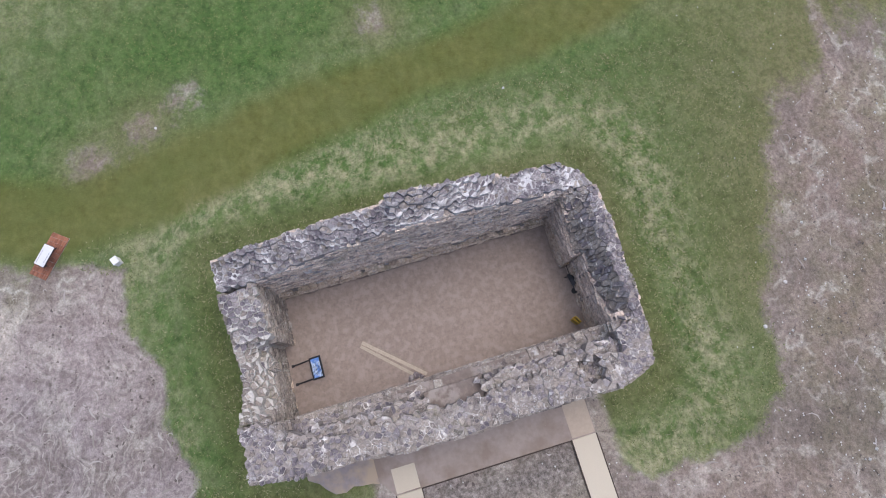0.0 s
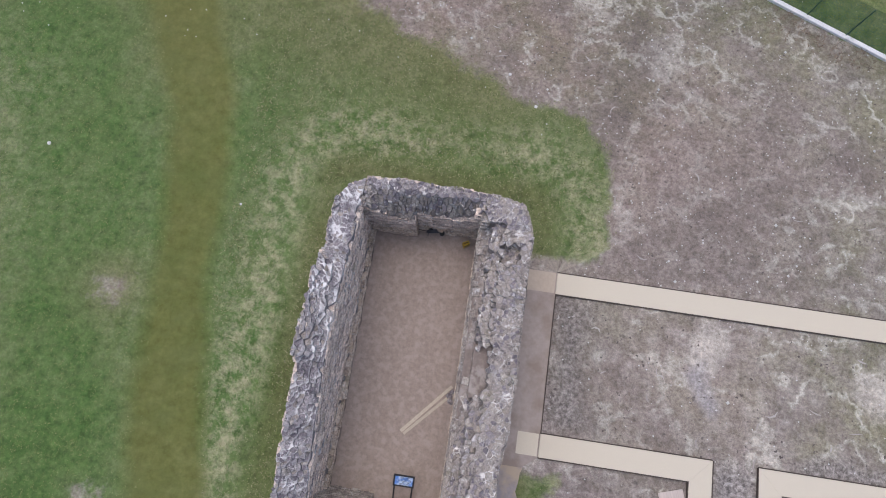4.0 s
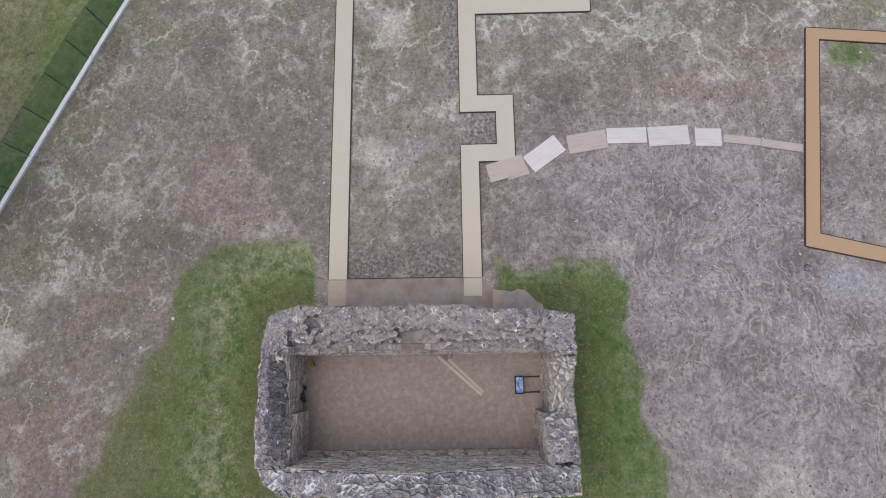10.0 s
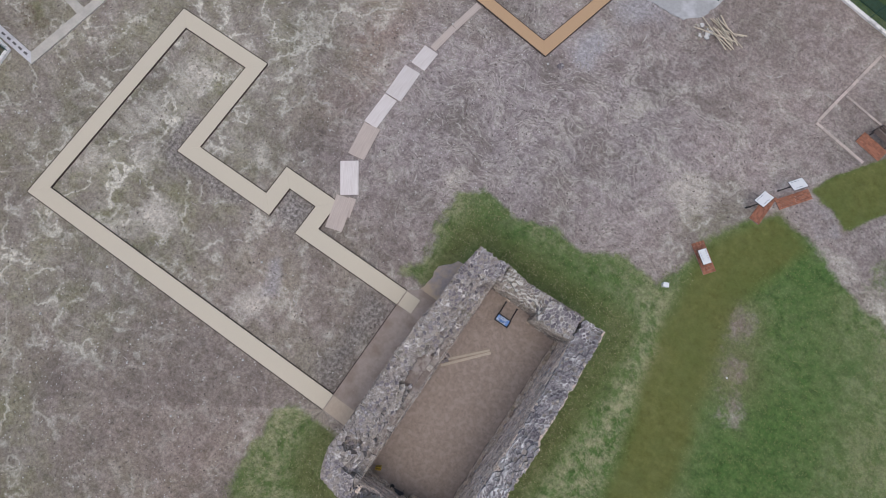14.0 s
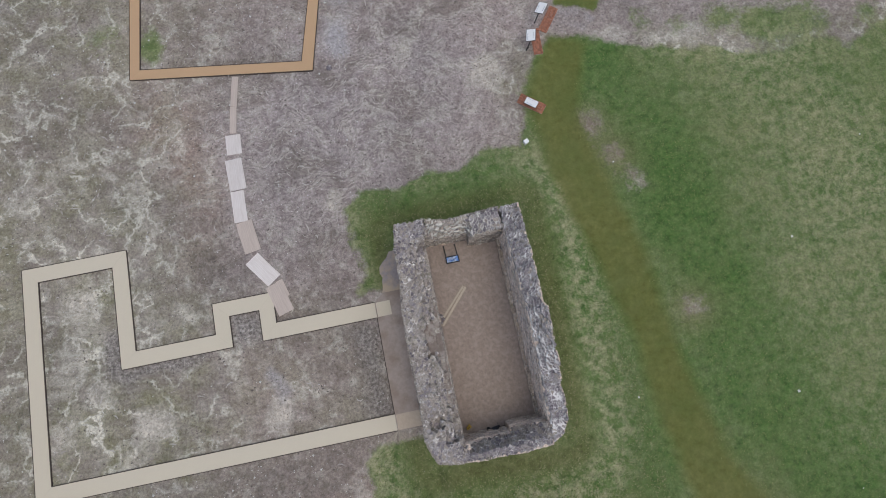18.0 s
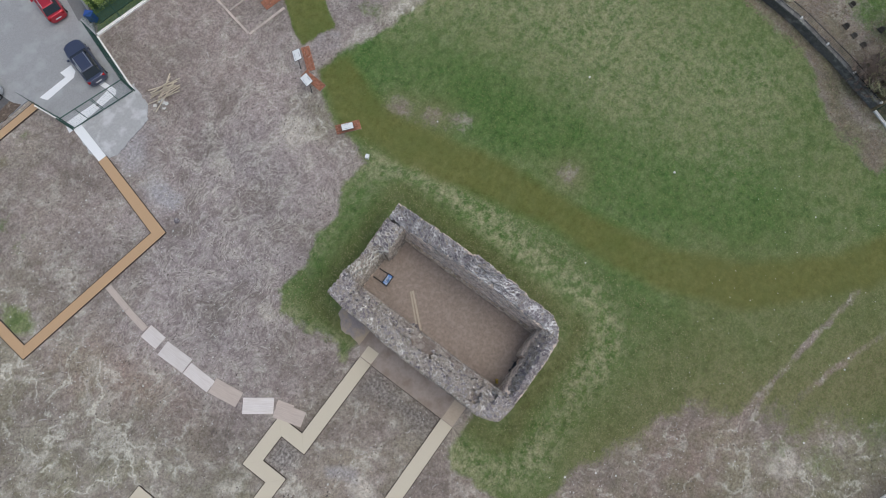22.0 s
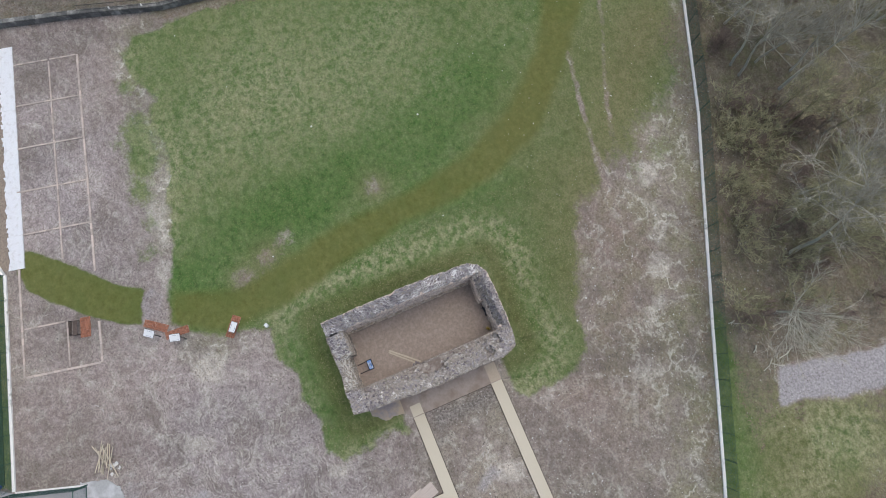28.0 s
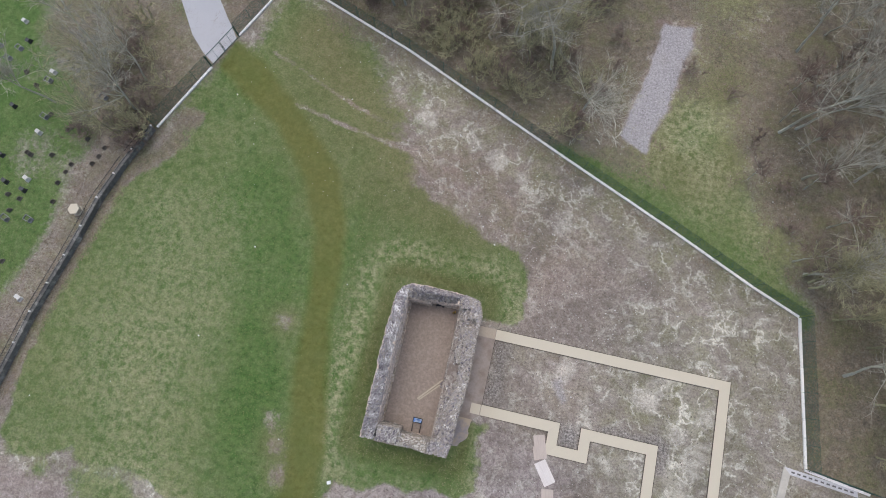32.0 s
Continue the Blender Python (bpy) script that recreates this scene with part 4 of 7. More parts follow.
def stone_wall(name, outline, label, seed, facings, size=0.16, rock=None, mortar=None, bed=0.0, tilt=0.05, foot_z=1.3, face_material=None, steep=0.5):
    """A rubble wall: a mortared core, single stones bedded on its head, and coursed facing stones."""
    w = thing(name, label, "wall", kind="structure")
    rock, mortar = rock or STONE, mortar or DARK_MORTAR
    xs, ys = [p[0] for p in outline], [p[1] for p in outline]
    core, rng, count, joined = Geo(), random.Random(seed), 0, {}
    cells = voronoi_cells(min(xs), min(ys), max(xs), max(ys), size, seed)
    rng.shuffle(cells)
    for px, py, poly in cells:
        if not in_poly(px, py, outline):
            continue
        if name == "wall_apron" and px > SILL[0] and SILL[1] < py < SILL[2]:
            continue
        poly = [p if in_poly(*p, outline) else (px + (p[0] - px) * 0.5, py + (p[1] - py) * 0.5) for p in poly]
        area = abs(sum(p[0] * q[1] - q[0] * p[1] for p, q in zip(poly, poly[1:] + poly[:1]))) / 2
        if area < 0.004 or len(poly) < 3:
            continue
        h = wall_top(px, py) + rng.uniform(-0.025, 0.03)
        cx, cy = sum(p[0] for p in poly) / len(poly), sum(p[1] for p in poly) / len(poly)
        slope = [max(-steep, min(steep, min(1.0, steep) * d)) for d in ((wall_top(px + 0.15, py) - wall_top(px - 0.15, py)) / 0.3, (wall_top(px, py + 0.15) - wall_top(px, py - 0.15)) / 0.3)]
        core.prism([(cx + (x - cx) * 0.985, cy + (y - cy) * 0.985) for x, y in poly], -0.1, h - bed - (0.1 * math.hypot(*slope) if steep > 1 else 0))
        k = rng.uniform(0.86, 0.99)
        shrunk = [(cx + (x - cx) * k - px, cy + (y - cy) * k - py) for x, y in poly]
        g = rubble_stone(shrunk, rng, slope, tilt)
        m, z = rock(px, py, rng) if callable(rock) else rock, h + rng.uniform(-0.006, 0.024)
        count += 1
        if count > 460:
            joined.setdefault(m.name, (m, Geo()))[1].add([(x + px, y + py, q + z) for x, y, q in g.v], g.f)
            continue
        part("stone", g, m, w).location = (px, py, z)
    for m, g in joined.values():
        tagged(part("rubble", g, m, w), "rough stones of the broken wall head", kind="stuff")
    part("mortar_core", core, mortar, w, "rough lime mortar core")
    for (ax, ay), (bx, by), nx, ny, holes in facings:
        face, foot = Geo(), Geo()
        d = math.hypot(bx - ax, by - ay)
        ux, uy = (bx - ax) / d, (by - ay) / d
        z = 0.0
        while z < 7.0:
            hgt = rng.uniform(0.06, 0.13)
            u, row_out = rng.uniform(-0.2, 0), rng.choice((0, 0, 0.02, 0.05))
            while u < d:
                ln = rng.uniform(0.14, 0.46)
                u0, u1 = max(0, u) + 0.008, min(d, u + ln) - 0.008
                mx, my = ax + ux * (u0 + u1) / 2, ay + uy * (u0 + u1) / 2
                top = min(wall_top(mx - nx * 0.06, my - ny * 0.06), wall_top(mx - nx * 0.2, my - ny * 0.2))
                hole = holes and 0.5 < z + hgt / 2 < 0.95 and (u0 + u1) / 2 % 1.05 < 0.34
                lost = smooth_noise(mx + my, z, 0.5, 8) > 0.42 and z > 0.3
                if u1 - u0 > 0.05 and z + hgt < top - 0.1 and not hole and not lost:
                    out = rng.uniform(-0.02, 0.06) + (0.14 if holes and z < 0.95 else 0) + row_out
                    t = [(u0, -0.3, z + 0.006), (u1, -0.3, z + 0.006), (u1, -0.3, z + hgt - 0.006), (u0, -0.3, z + hgt - 0.006)]
                    e = 0.02
                    f = [(u0 + e, out, z + e), (u1 - e, out, z + e), (u1 - e, out + rng.uniform(-0.02, 0.02), z + hgt - e), (u0 + e, out, z + hgt - e)]
                    m = [(p[0], out - 0.03, p[2]) for p in t]
                    pts = [(ax + ux * p + nx * o, ay + uy * p + ny * o, q) for p, o, q in t + m + f]
                    faces = [(8, 9, 10, 11)] + [(r * 4 + i, r * 4 + (i + 1) % 4, r * 4 + 4 + (i + 1) % 4, r * 4 + 4 + i) for r in (0, 1) for i in range(4)]
                    if ux * ny - uy * nx > 0:
                        faces = [q[::-1] for q in faces]
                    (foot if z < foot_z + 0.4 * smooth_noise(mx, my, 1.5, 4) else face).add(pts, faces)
                u += ln
            z += hgt
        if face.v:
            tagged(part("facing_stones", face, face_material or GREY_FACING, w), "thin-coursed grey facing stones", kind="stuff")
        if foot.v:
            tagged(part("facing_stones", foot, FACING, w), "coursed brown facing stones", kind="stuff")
    return w


def outer_faces(points):
    """Facing runs along an outline whose outside lies to its right."""
    out = []
    for a, b in zip(points, points[1:]):
        d = math.hypot(b[0] - a[0], b[1] - a[1])
        out.append((a, b, (b[1] - a[1]) / d, -(b[0] - a[0]) / d, False))
    return out


def apron_rock(x, y, rng):
    """Pale lime-washed stones along the middle, dark ones towards the ends."""
    return STONE if rng.random() < (0.8 if y < -0.6 or y > 9.8 else 0.25) else WARM_STONE


def south_rock(x, y, rng):
    return WARM_STONE if y > -1.62 and rng.random() < 0.8 else STONE


def lawn_rock(x, y, rng):
    """Mostly dark purple-grey, with a pale stretch at the step and the inner rim."""
    pale = 0.7 if (4.6 < y < 5.9 and x > 10.0) else 0.12
    return WARM_STONE if rng.random() < pale else STONE


def north_rock(x, y, rng):
    return STONE if rng.random() < (0.85 if x > 7.2 else 0.1) else WARM_STONE


XP_OUT = [(9.5, -2.15), (10.1, -1.75), (10.55, -0.9), (10.68, 0.4), (10.6, 2.3), (10.55, 4.2), (10.6, 5.9), (10.5, 6.1), (10.62, 8.2), (10.7, 10.8), (10.8, 13.0)]
XM_OUT = [(2.55, 13.0), (2.3, 11.2), (2.3, 9.6), (2.1, 7.9), (2.0, 6.2), (2.0, 3.4), (2.0, 0.5), (1.95, -0.6), (2.4, -1.85), (3.0, -2.1), (4.2, -2.2)]
wall_lawn = stone_wall("wall_lawn", XP_OUT + [(9.5, 13.0)], "tall broken grey rubble wall with a lichened head beside the lawn", 11,
           outer_faces(XP_OUT) + [((9.52, -0.9), (9.52, 11.6), -1, 0, True)], rock=lawn_rock)
wall_apron = stone_wall("wall_apron", XM_OUT + [(4.15, -1.2), (4.1, -1.15), (4.1, 11.85), (4.2, 11.9), (4.5, 12.0), (4.5, 13.0)], "broken rubble wall with a sunken sill beside the apron", 12,
           outer_faces(XM_OUT) + [((4.2, -1.2), (4.2, 12.0), 1, 0, False)], rock=apron_rock, mortar=MORTAR, tilt=0.08, face_material=WARM_STONE)
wall_south = stone_wall("wall_south", [(4.15, -2.2), (5.9, -2.25), (7.7, -2.3), (9.5, -2.15), (9.5, -0.85), (7.3, -0.88), (7.15, -1.2), (4.15, -1.2)], "broken dark rubble end wall of the ruin", 13,
           outer_faces([(4.2, -2.2), (7.7, -2.3), (9.5, -2.15)]) + [((4.1, -1.2), (7.2, -1.2), 0, 1, False), ((7.2, -0.86), (9.6, -0.86), 0, 1, False)], rock=south_rock, mortar=MORTAR, steep=2.2)
wall_north = stone_wall("wall_north", [(4.5, 12.0), (7.2, 12.0), (7.3, 11.5), (9.5, 11.5), (9.5, 13.0), (7.2, 13.1), (4.5, 13.0)], "broken rubble end wall with pale squared stones", 14,
           outer_faces([(9.5, 13.0), (7.2, 13.1), (4.5, 13.0)]) + [((4.1, 12.0), (7.25, 12.0), 0, -1, False), ((7.25, 11.5), (9.6, 11.5), 0, -1, False)], 0.2, north_rock, POINTING, 0.012, 0.06, 0.0, WARM_STONE)
# sunken earth sill and the row of squared blocks along the inner rim of the apron wall
EARTH = simple("dry_earth_ledge", (0.235, 0.19, 0.165), 0.3, 4, 0.95, bumps=0.6, dist=0.03, stain=(0.33, 0.29, 0.26), stain_at=0.56, stain_scale=2.0)
part("sill", Geo().prism(ragged([(3.0, SILL[1] - 0.15), (3.8, SILL[1] - 0.15), (3.8, SILL[2] + 0.15), (3.0, SILL[2] + 0.15)], 0.05), -0.1, 3.75, 0.02), EARTH, wall_apron, "flat sunken earth sill")
part("ledge_core", Geo().prism([(3.3, -1.2), (4.14, -1.2), (4.14, 12.0), (3.3, 12.0)], -0.1, 3.32, 0.03), EARTH, wall_apron, "earthen bed of the block course")
y = -1.0
while y < 11.7:
    ln = rnd(0.2, 0.46)
    if random.random() < 0.4:
        size_x, turn = rnd(0.2, 0.42), rnd(-0.4, 0.4)
        s = part("block", Geo().box(0, 0, -0.2, size_x, ln - rnd(0.02, 0.08), 0.2, turn, 0.035), WARM_STONE, wall_apron)
        s.location = (4.0 + rnd(-0.1, 0.1), y + ln / 2, 3.38 + rnd(-0.1, 0.1))
    y += ln
sheet("ledge", ragged([(9.34, -0.7), (9.6, -0.7), (9.6, 11.4), (9.34, 11.4)], 0.1), 0.22, EARTH, "low earthy ledge along the wall foot", "ledge", 0.4)

# ---- paths laid out on the ground ----
def path_leg(a, b, width_side, name, material, label, z=0.07, edging=True):
    """One straight leg of a path: a slab between the corners, with timber edging along both sides.
    a, b: the ends of one long edge; width_side: the vector across to the other edge at a and at b."""
    (ax, ay), (bx, by) = a, b
    (ux, uy), (vx, vy) = width_side
    leg = thing(name, label, "path", kind="structure")
    poly = [(ax, ay), (bx, by), (bx + vx, by + vy), (ax + ux, ay + uy)]
    area = sum(p[0] * q[1] - q[0] * p[1] for p, q in zip(poly, poly[1:] + poly[:1]))
    if area < 0:
        poly = poly[::-1]
    part("slab", Geo().prism(poly, -0.12, z, 0.008), material, leg)
    if edging:
        for (px, py), (qx, qy), s in ((a, b, -1), ((ax + ux, ay + uy), (bx + vx, by + vy), 1)):
            d = math.hypot(qx - px, qy - py)
            nx, ny = -(qy - py) / d, (qx - px) / d
            if (nx * ux + ny * uy) * s < 0:
                nx, ny = -nx, -ny
            g = Geo().prism([(px + nx * 0.004, py + ny * 0.004), (qx + nx * 0.004, qy + ny * 0.004), (qx + nx * 0.05, qy + ny * 0.05), (px + nx * 0.05, py + ny * 0.05)], -0.12, z + 0.012, 0.004)
            part("edging_board", g, EDGE, leg)
    return leg


W = 1.06
OUTLINE = [(0.0, 0.0), (-24.25, 0.0), (-24.25, 16.1), (-16.85, 16.1), (-16.85, 8.82), (-11.25, 8.82), (-11.25, 11.0), (-7.0, 11.0), (-7.0, 8.82), (0.0, 8.82)]
INSET = [(0.0, W), (-24.25 + W, W), (-24.25 + W, 16.1 - W), (-16.85 - W, 16.1 - W), (-16.85 - W, 8.82 - W), (-11.25 + W, 8.82 - W), (-11.25 + W, 11.0 - W), (-7.0 - W, 11.0 - W), (-7.0 - W, 8.82 - W), (0.0, 8.82 - W)]
for k in range(len(OUTLINE) - 1):
    a, b, c, d = OUTLINE[k], OUTLINE[k + 1], INSET[k], INSET[k + 1]
    path_leg(a, b, ((c[0] - a[0], c[1] - a[1]), (d[0] - b[0], d[1] - b[1])), f"path_{k + 1}", BEIGE, "straight beige resin-bound path marking a lost wall")
# tan path and its white continuation to the gate
TAN_OUT = [(0.45, 35.6), (-1.5, 27.35), (-15.3, 29.3), (-14.6, 37.05), (-22.0, 38.7)]
TAN_IN = [(-0.3, 35.75), (-2.2, 28.25), (-14.5, 29.98), (-13.75, 37.75), (-22.0, 39.4)]
for k in range(len(TAN_OUT) - 1):
    a, b, c, d = TAN_OUT[k], TAN_OUT[k + 1], TAN_IN[k], TAN_IN[k + 1]
    path_leg(a, b, ((c[0] - a[0], c[1] - a[1]), (d[0] - b[0], d[1] - b[1])), f"path_{k + 21}", TAN, "straight tan resin-bound path marking a lost wall")
path_leg((0.45, 35.6), (1.35, 39.55), ((-0.7, 0.15), (-0.75, 0.15)), "path_31", WHITE, "short white painted path towards the green gate", edging=False)
# dusty apron along the ruin, with the ends of the two beige legs showing in it
sheet("apron_far", ragged([(0.75, 9.3), (2.6, 9.3), (2.6, 12.3), (1.5, 12.2), (0.9, 11.2)], 0.2), 0.028, simple("trampled_mortar_earth", (0.30, 0.265, 0.265), 0.2, 4, 0.95, bumps=0.4, stain=(0.42, 0.335, 0.25), stain_at=0.53, stain_scale=0.6), "patch of grey and tan earth beside the ruin", "pavement", 0.15)
sheet("apron", [(0.004, -0.02), (2.6, -0.02), (2.6, 9.4), (0.75, 9.4), (0.004, 8.84)], 0.035, DUSTY, "dusty apron of pinkish grit beside the ruin", "pavement", 0.15)
sheet("apron_end", [(0.06, 7.78), (1.06, 7.78), (1.06, 8.8), (0.06, 8.8)], 0.045, BEIGE, "square end of a beige path in the apron", "pavement", 0.1)
sheet("apron_end", [(0.06, 0.0), (1.75, 0.0), (1.75, 1.03), (0.06, 1.03)], 0.045, simple("dusty_beige_gravel", (0.46, 0.38, 0.30), 0.1, 6, 0.9, bumps=0.2), "dusty end of a beige path in the apron", "pavement", 0.1)
apron_edge = tagged(new("apron_edging", Geo().box(-0.02, 4.41, -0.1, 0.04, 6.6, 0.185).mesh("apron_edging", EDGE)), "dark timber edging board of the apron", "edging", kind="structure")


# ---- fences ----
def run_of(line, step):
    """Even points along a line: place, turn, and the length of the step to the next."""
    for (x0, y0), (x1, y1) in zip(line, line[1:]):
        d = math.hypot(x1 - x0, y1 - y0)
        k = max(1, round(d / step))
        for i in range(k):
            yield x0 + (x1 - x0) * i / k, y0 + (y1 - y0) * i / k, math.atan2(y1 - y0, x1 - x0), d / k


def mesh_panel(length, height=2.0, gap_x=0.16, gap_z=0.2, wire=0.003):
    g = Geo()
    for i in range(int(height / gap_z) + 1):
        z = i * gap_z
        g.tube((0, 0, z), (length, 0, z), 0.004, sides=3, caps=False)
    for i in range(int(length / gap_x) + 1):
        g.tube((i * gap_x, 0.008, 0), (i * gap_x, 0.008, height), wire, sides=3, caps=False)
    return g


PANEL = mesh_panel(1.0, 2.25, gap_x=0.0115, wire=0.0023).mesh("panel", GREEN)
POST = Geo().box(0, 0, 0, 0.06, 0.06, 2.25, chamfer=0.01).mesh("post", GREEN)


def fence(line, label, kerb=True, height=1.0, step=2.5, kerb_w=0.26, side=1):
    f = thing("mesh_fence", label, "fence", (*line[0], 0), group="site fence")
    x0, y0 = line[0]
    for x, y, a, d in run_of(line, step):
        off = side * (kerb_w / 2 + 0.08)
        ox, oy = x - x0 - off * math.sin(a), y - y0 + off * math.cos(a)
        p = new("post", POST)
        p.parent, p.location, p.rotation_euler = f, (ox, oy, 0), (0, 0, a)
        m = tagged(new("panel", PANEL), "green welded wire mesh", kind="stuff")
        m.parent, m.location, m.rotation_euler, m.scale = f, (ox, oy, 0.06), (0, 0, a), (d, 1, height)
        if kerb:
            k = new("gravel_board", Geo().box(d / 2, side * 0.1, -0.1, d - 0.012, kerb_w, 0.23 + rnd(-0.01, 0.01), chamfer=0.012).mesh("gravel_board", CONCRETE))
            k.parent, k.location, k.rotation_euler = f, (x - x0, y - y0, 0), (0, 0, a + rnd(-0.003, 0.003))
    return f


fence(FENCE_EAST, "green mesh fence on pale concrete gravel boards beside the wood")
fence([(42.6, -14.0), (38.8, -22.7)], "short green mesh fence on a pale concrete base by the gate")
fence([(36.9, -27.4), (33.0, -36.2)], "green mesh fence on a pale concrete base by the lane")
fence([(27.5, 39.7), (8.1, 43.7)], "green mesh fence on a pale concrete base beside the garden", side=-1)
fence([(8.1, 43.7), (6.2, 37.7)], "green mesh fence beside the parking area", kerb_w=0.16, side=-1)
fence([(0.55, 39.4), (0.1, 43.4)], "short green mesh fence beside the parking area", kerb_w=0.16, side=-1)

# ---- things inside the ruin ----
def plank(x0, y0, x1, y1, w, t, z, material=TIMBER, name="plank", label="long pale timber plank on the earth floor", group=""):
    d, a = math.hypot(x1 - x0, y1 - y0), math.atan2(y1 - y0, x1 - x0)
    g = Geo().box(0, 0, 0, d, w, t, chamfer=0.006)
    ob = tagged(new(name, g.mesh(name, material)), label, "plank", group)
    ob.matrix_world = pose((x0 + x1) / 2, (y0 + y1) / 2, z, 0, 0, math.degrees(a))
    return ob


plank(6.52, 8.62, 4.42, 6.25, 0.15, 0.05, 0.062, group="planks in the ruin")
plank(6.38, 8.72, 4.32, 6.55, 0.13, 0.05, 0.062, group="planks in the ruin")
PANEL_BLUE = simple("blue_panel_print", (0.12, 0.27, 0.66), 0.25, 5, 0.35, bumps=0.0, stain=(0.55, 0.66, 0.82), stain_at=0.5, stain_scale=4)
PANEL_WHITE = simple("white_panel_print", (0.80, 0.80, 0.80), 0.06, 9, 0.35, bumps=0.0)
DARK_TEXT = simple("dark_print", (0.05, 0.07, 0.12), 0.1, 9, 0.5, bumps=0.0)


def lectern(x, y, turn, print_material, size, height, reach, label, lines):
    """A tilted panel on two legs that lean forward from their feet by reach."""
    b = thing("information_board", label, "sign", (x, y, 0.05), turn, "information boards")
    w, d = size
    border = 0.15 if print_material == PANEL_BLUE else 0.05
    tilt = Matrix.Translation((0, 0, height)) @ Matrix.Rotation(radians(-17), 4, "X")
    part("panel", Geo().box(0, 0, 0, w, d, 0.03, chamfer=0.006, m=tilt), BLACK, b, "black panel back")
    face = part("face", Geo().box(0, 0, 0.031, w - border, d - border, 0.006, m=tilt), print_material, b, "printed panel face")
    for k in range(lines):
        part("text_bar", Geo().box(-w * 0.1 + 0.05 * (k % 2), d * (0.32 - 0.62 * k / max(1, lines - 1)), 0.038, w * (0.6 - 0.12 * (k % 3)), 0.018, 0.002, m=tilt), DARK_TEXT, face, "line of unreadable print")
    for s in (-1, 1):
        g = Geo().tube((s * (w / 2 - 0.07), reach, 0), (s * (w / 2 - 0.07), 0.0, height), 0.036, sides=6)
        g.box(s * (w / 2 - 0.07), reach, 0, 0.12, 0.12, 0.012)
        part("leg", g, BLACK, b, "black metal leg")
    return b


lectern(5.98, 10.62, 0.0, PANEL_BLUE, (0.95, 0.55), 0.85, 1.15, "blue printed information panel on two long black legs", 7)
barrow = thing("wheelbarrow", "black wheelbarrow leaning against the rubble wall", "wheelbarrow", (6.45, -0.86, 0.3))
barrow.matrix_world = pose(6.45, -0.93, 0.27, 66, 0, 8) @ Matrix.Scale(0.8, 4)
part("tray", Geo().prism([(-0.42, -0.24), (0.1, -0.30), (0.42, -0.2), (0.42, 0.2), (0.1, 0.30), (-0.42, 0.24)], 0.22, 0.5, 0.06), BLACK, barrow, "dented black tray")
part("wheel", Geo().tube((-0.55, -0.05, 0.17), (-0.55, 0.05, 0.17), 0.17, sides=14), simple("rubber", (0.025, 0.025, 0.025), 0.2, 8, 0.8), barrow, "rubber wheel")
for s in (-1, 1):
    part("handle", Geo().tube((-0.5, s * 0.1, 0.2), (0.95, s * 0.28, 0.45), 0.02), BLACK, barrow)
    part("leg", Geo().tube((0.3, s * 0.2, 0.22), (0.34, s * 0.22, 0.0), 0.018), BLACK, barrow)
YELLOW = simple("yellow_plastic", (0.62, 0.42, 0.02), 0.2, 8, 0.5)
tools = thing("warning_stand", "folded yellow and black warning stand by the wall", "sign", (4.75, -0.72, 0.06), 0.5)
for k in range(2):
    part("leaf", Geo().box(0, 0.12 * k - 0.06, 0.0, 0.34, 0.04, 0.6, 0.1 * k, 0.01), YELLOW, tools, "yellow plastic leaf")
part("stripe", Geo().box(0, 0.09, 0.25, 0.30, 0.012, 0.1, 0.1), BLACK, tools, "black stripe")
part("clip", Geo().tube((-0.1, 0, 0.62), (0.1, 0, 0.62), 0.02), BLACK, tools)
for x, y, r in ((4.42, 6.95, 0.16), (4.5, 6.7, 0.14), (4.38, 6.5, 0.12)):
    n = 7
    g = Geo().lathe([(r * 0.6, 0), (r, r * 0.35), (r * 0.75, r * 0.8), (r * 0.2, r)], n)
    g.v = [(a + rnd(-0.03, 0.03), b + rnd(-0.03, 0.03), c) for a, b, c in g.v]
    ob = tagged(new("fallen_stone", g.mesh("fallen_stone", STONE)), "fallen dark stone on the earth floor", "stone", "fallen stones")
    ob.location = (x, y, 0.06)

# ---- boards across the mud ----
BOARDS = [(-6.5, 10.45, 2.35, 1.15, 107, 0.075), (-7.4, 12.75, 2.4, 1.2, 126, 0.03), (-8.1, 15.35, 2.44, 1.18, 99, 0.03), (-8.45, 17.72, 2.44, 0.98, 90, 0.03), (-8.38, 20.2, 2.5, 1.22, 92, 0.03), (-8.22, 22.55, 1.62, 1.12, 88, 0.03)]
for k, (x, y, ln, wd, a, z) in enumerate(BOARDS):
    ob = tagged(new("plywood_board", Geo().box(0, 0, 0, ln - 0.07, wd, 0.022, chamfer=0.003).mesh("plywood_board", PLY_OLD if k in (0, 2) else PLY)), "browned old plywood board laid flat on the mud" if k in (0, 2) else "pale weathered plywood board laid flat on the mud", "board", "stepping boards")
    ob.matrix_world = pose(x, y, z, rnd(-0.4, 0.4), rnd(-0.4, 0.4), a)
for x0, y0, x1, y1 in ((-8.15, 23.45, -7.85, 25.6), (-7.82, 25.62, -7.4, 28.0), (-6.03, 10.51, -6.4, 11.75)):
    plank(x0, y0, x1, y1, 0.5, 0.03, 0.02, PLY_OLD, "narrow_board", "narrow weathered board laid end to end on the mud", "stepping boards")


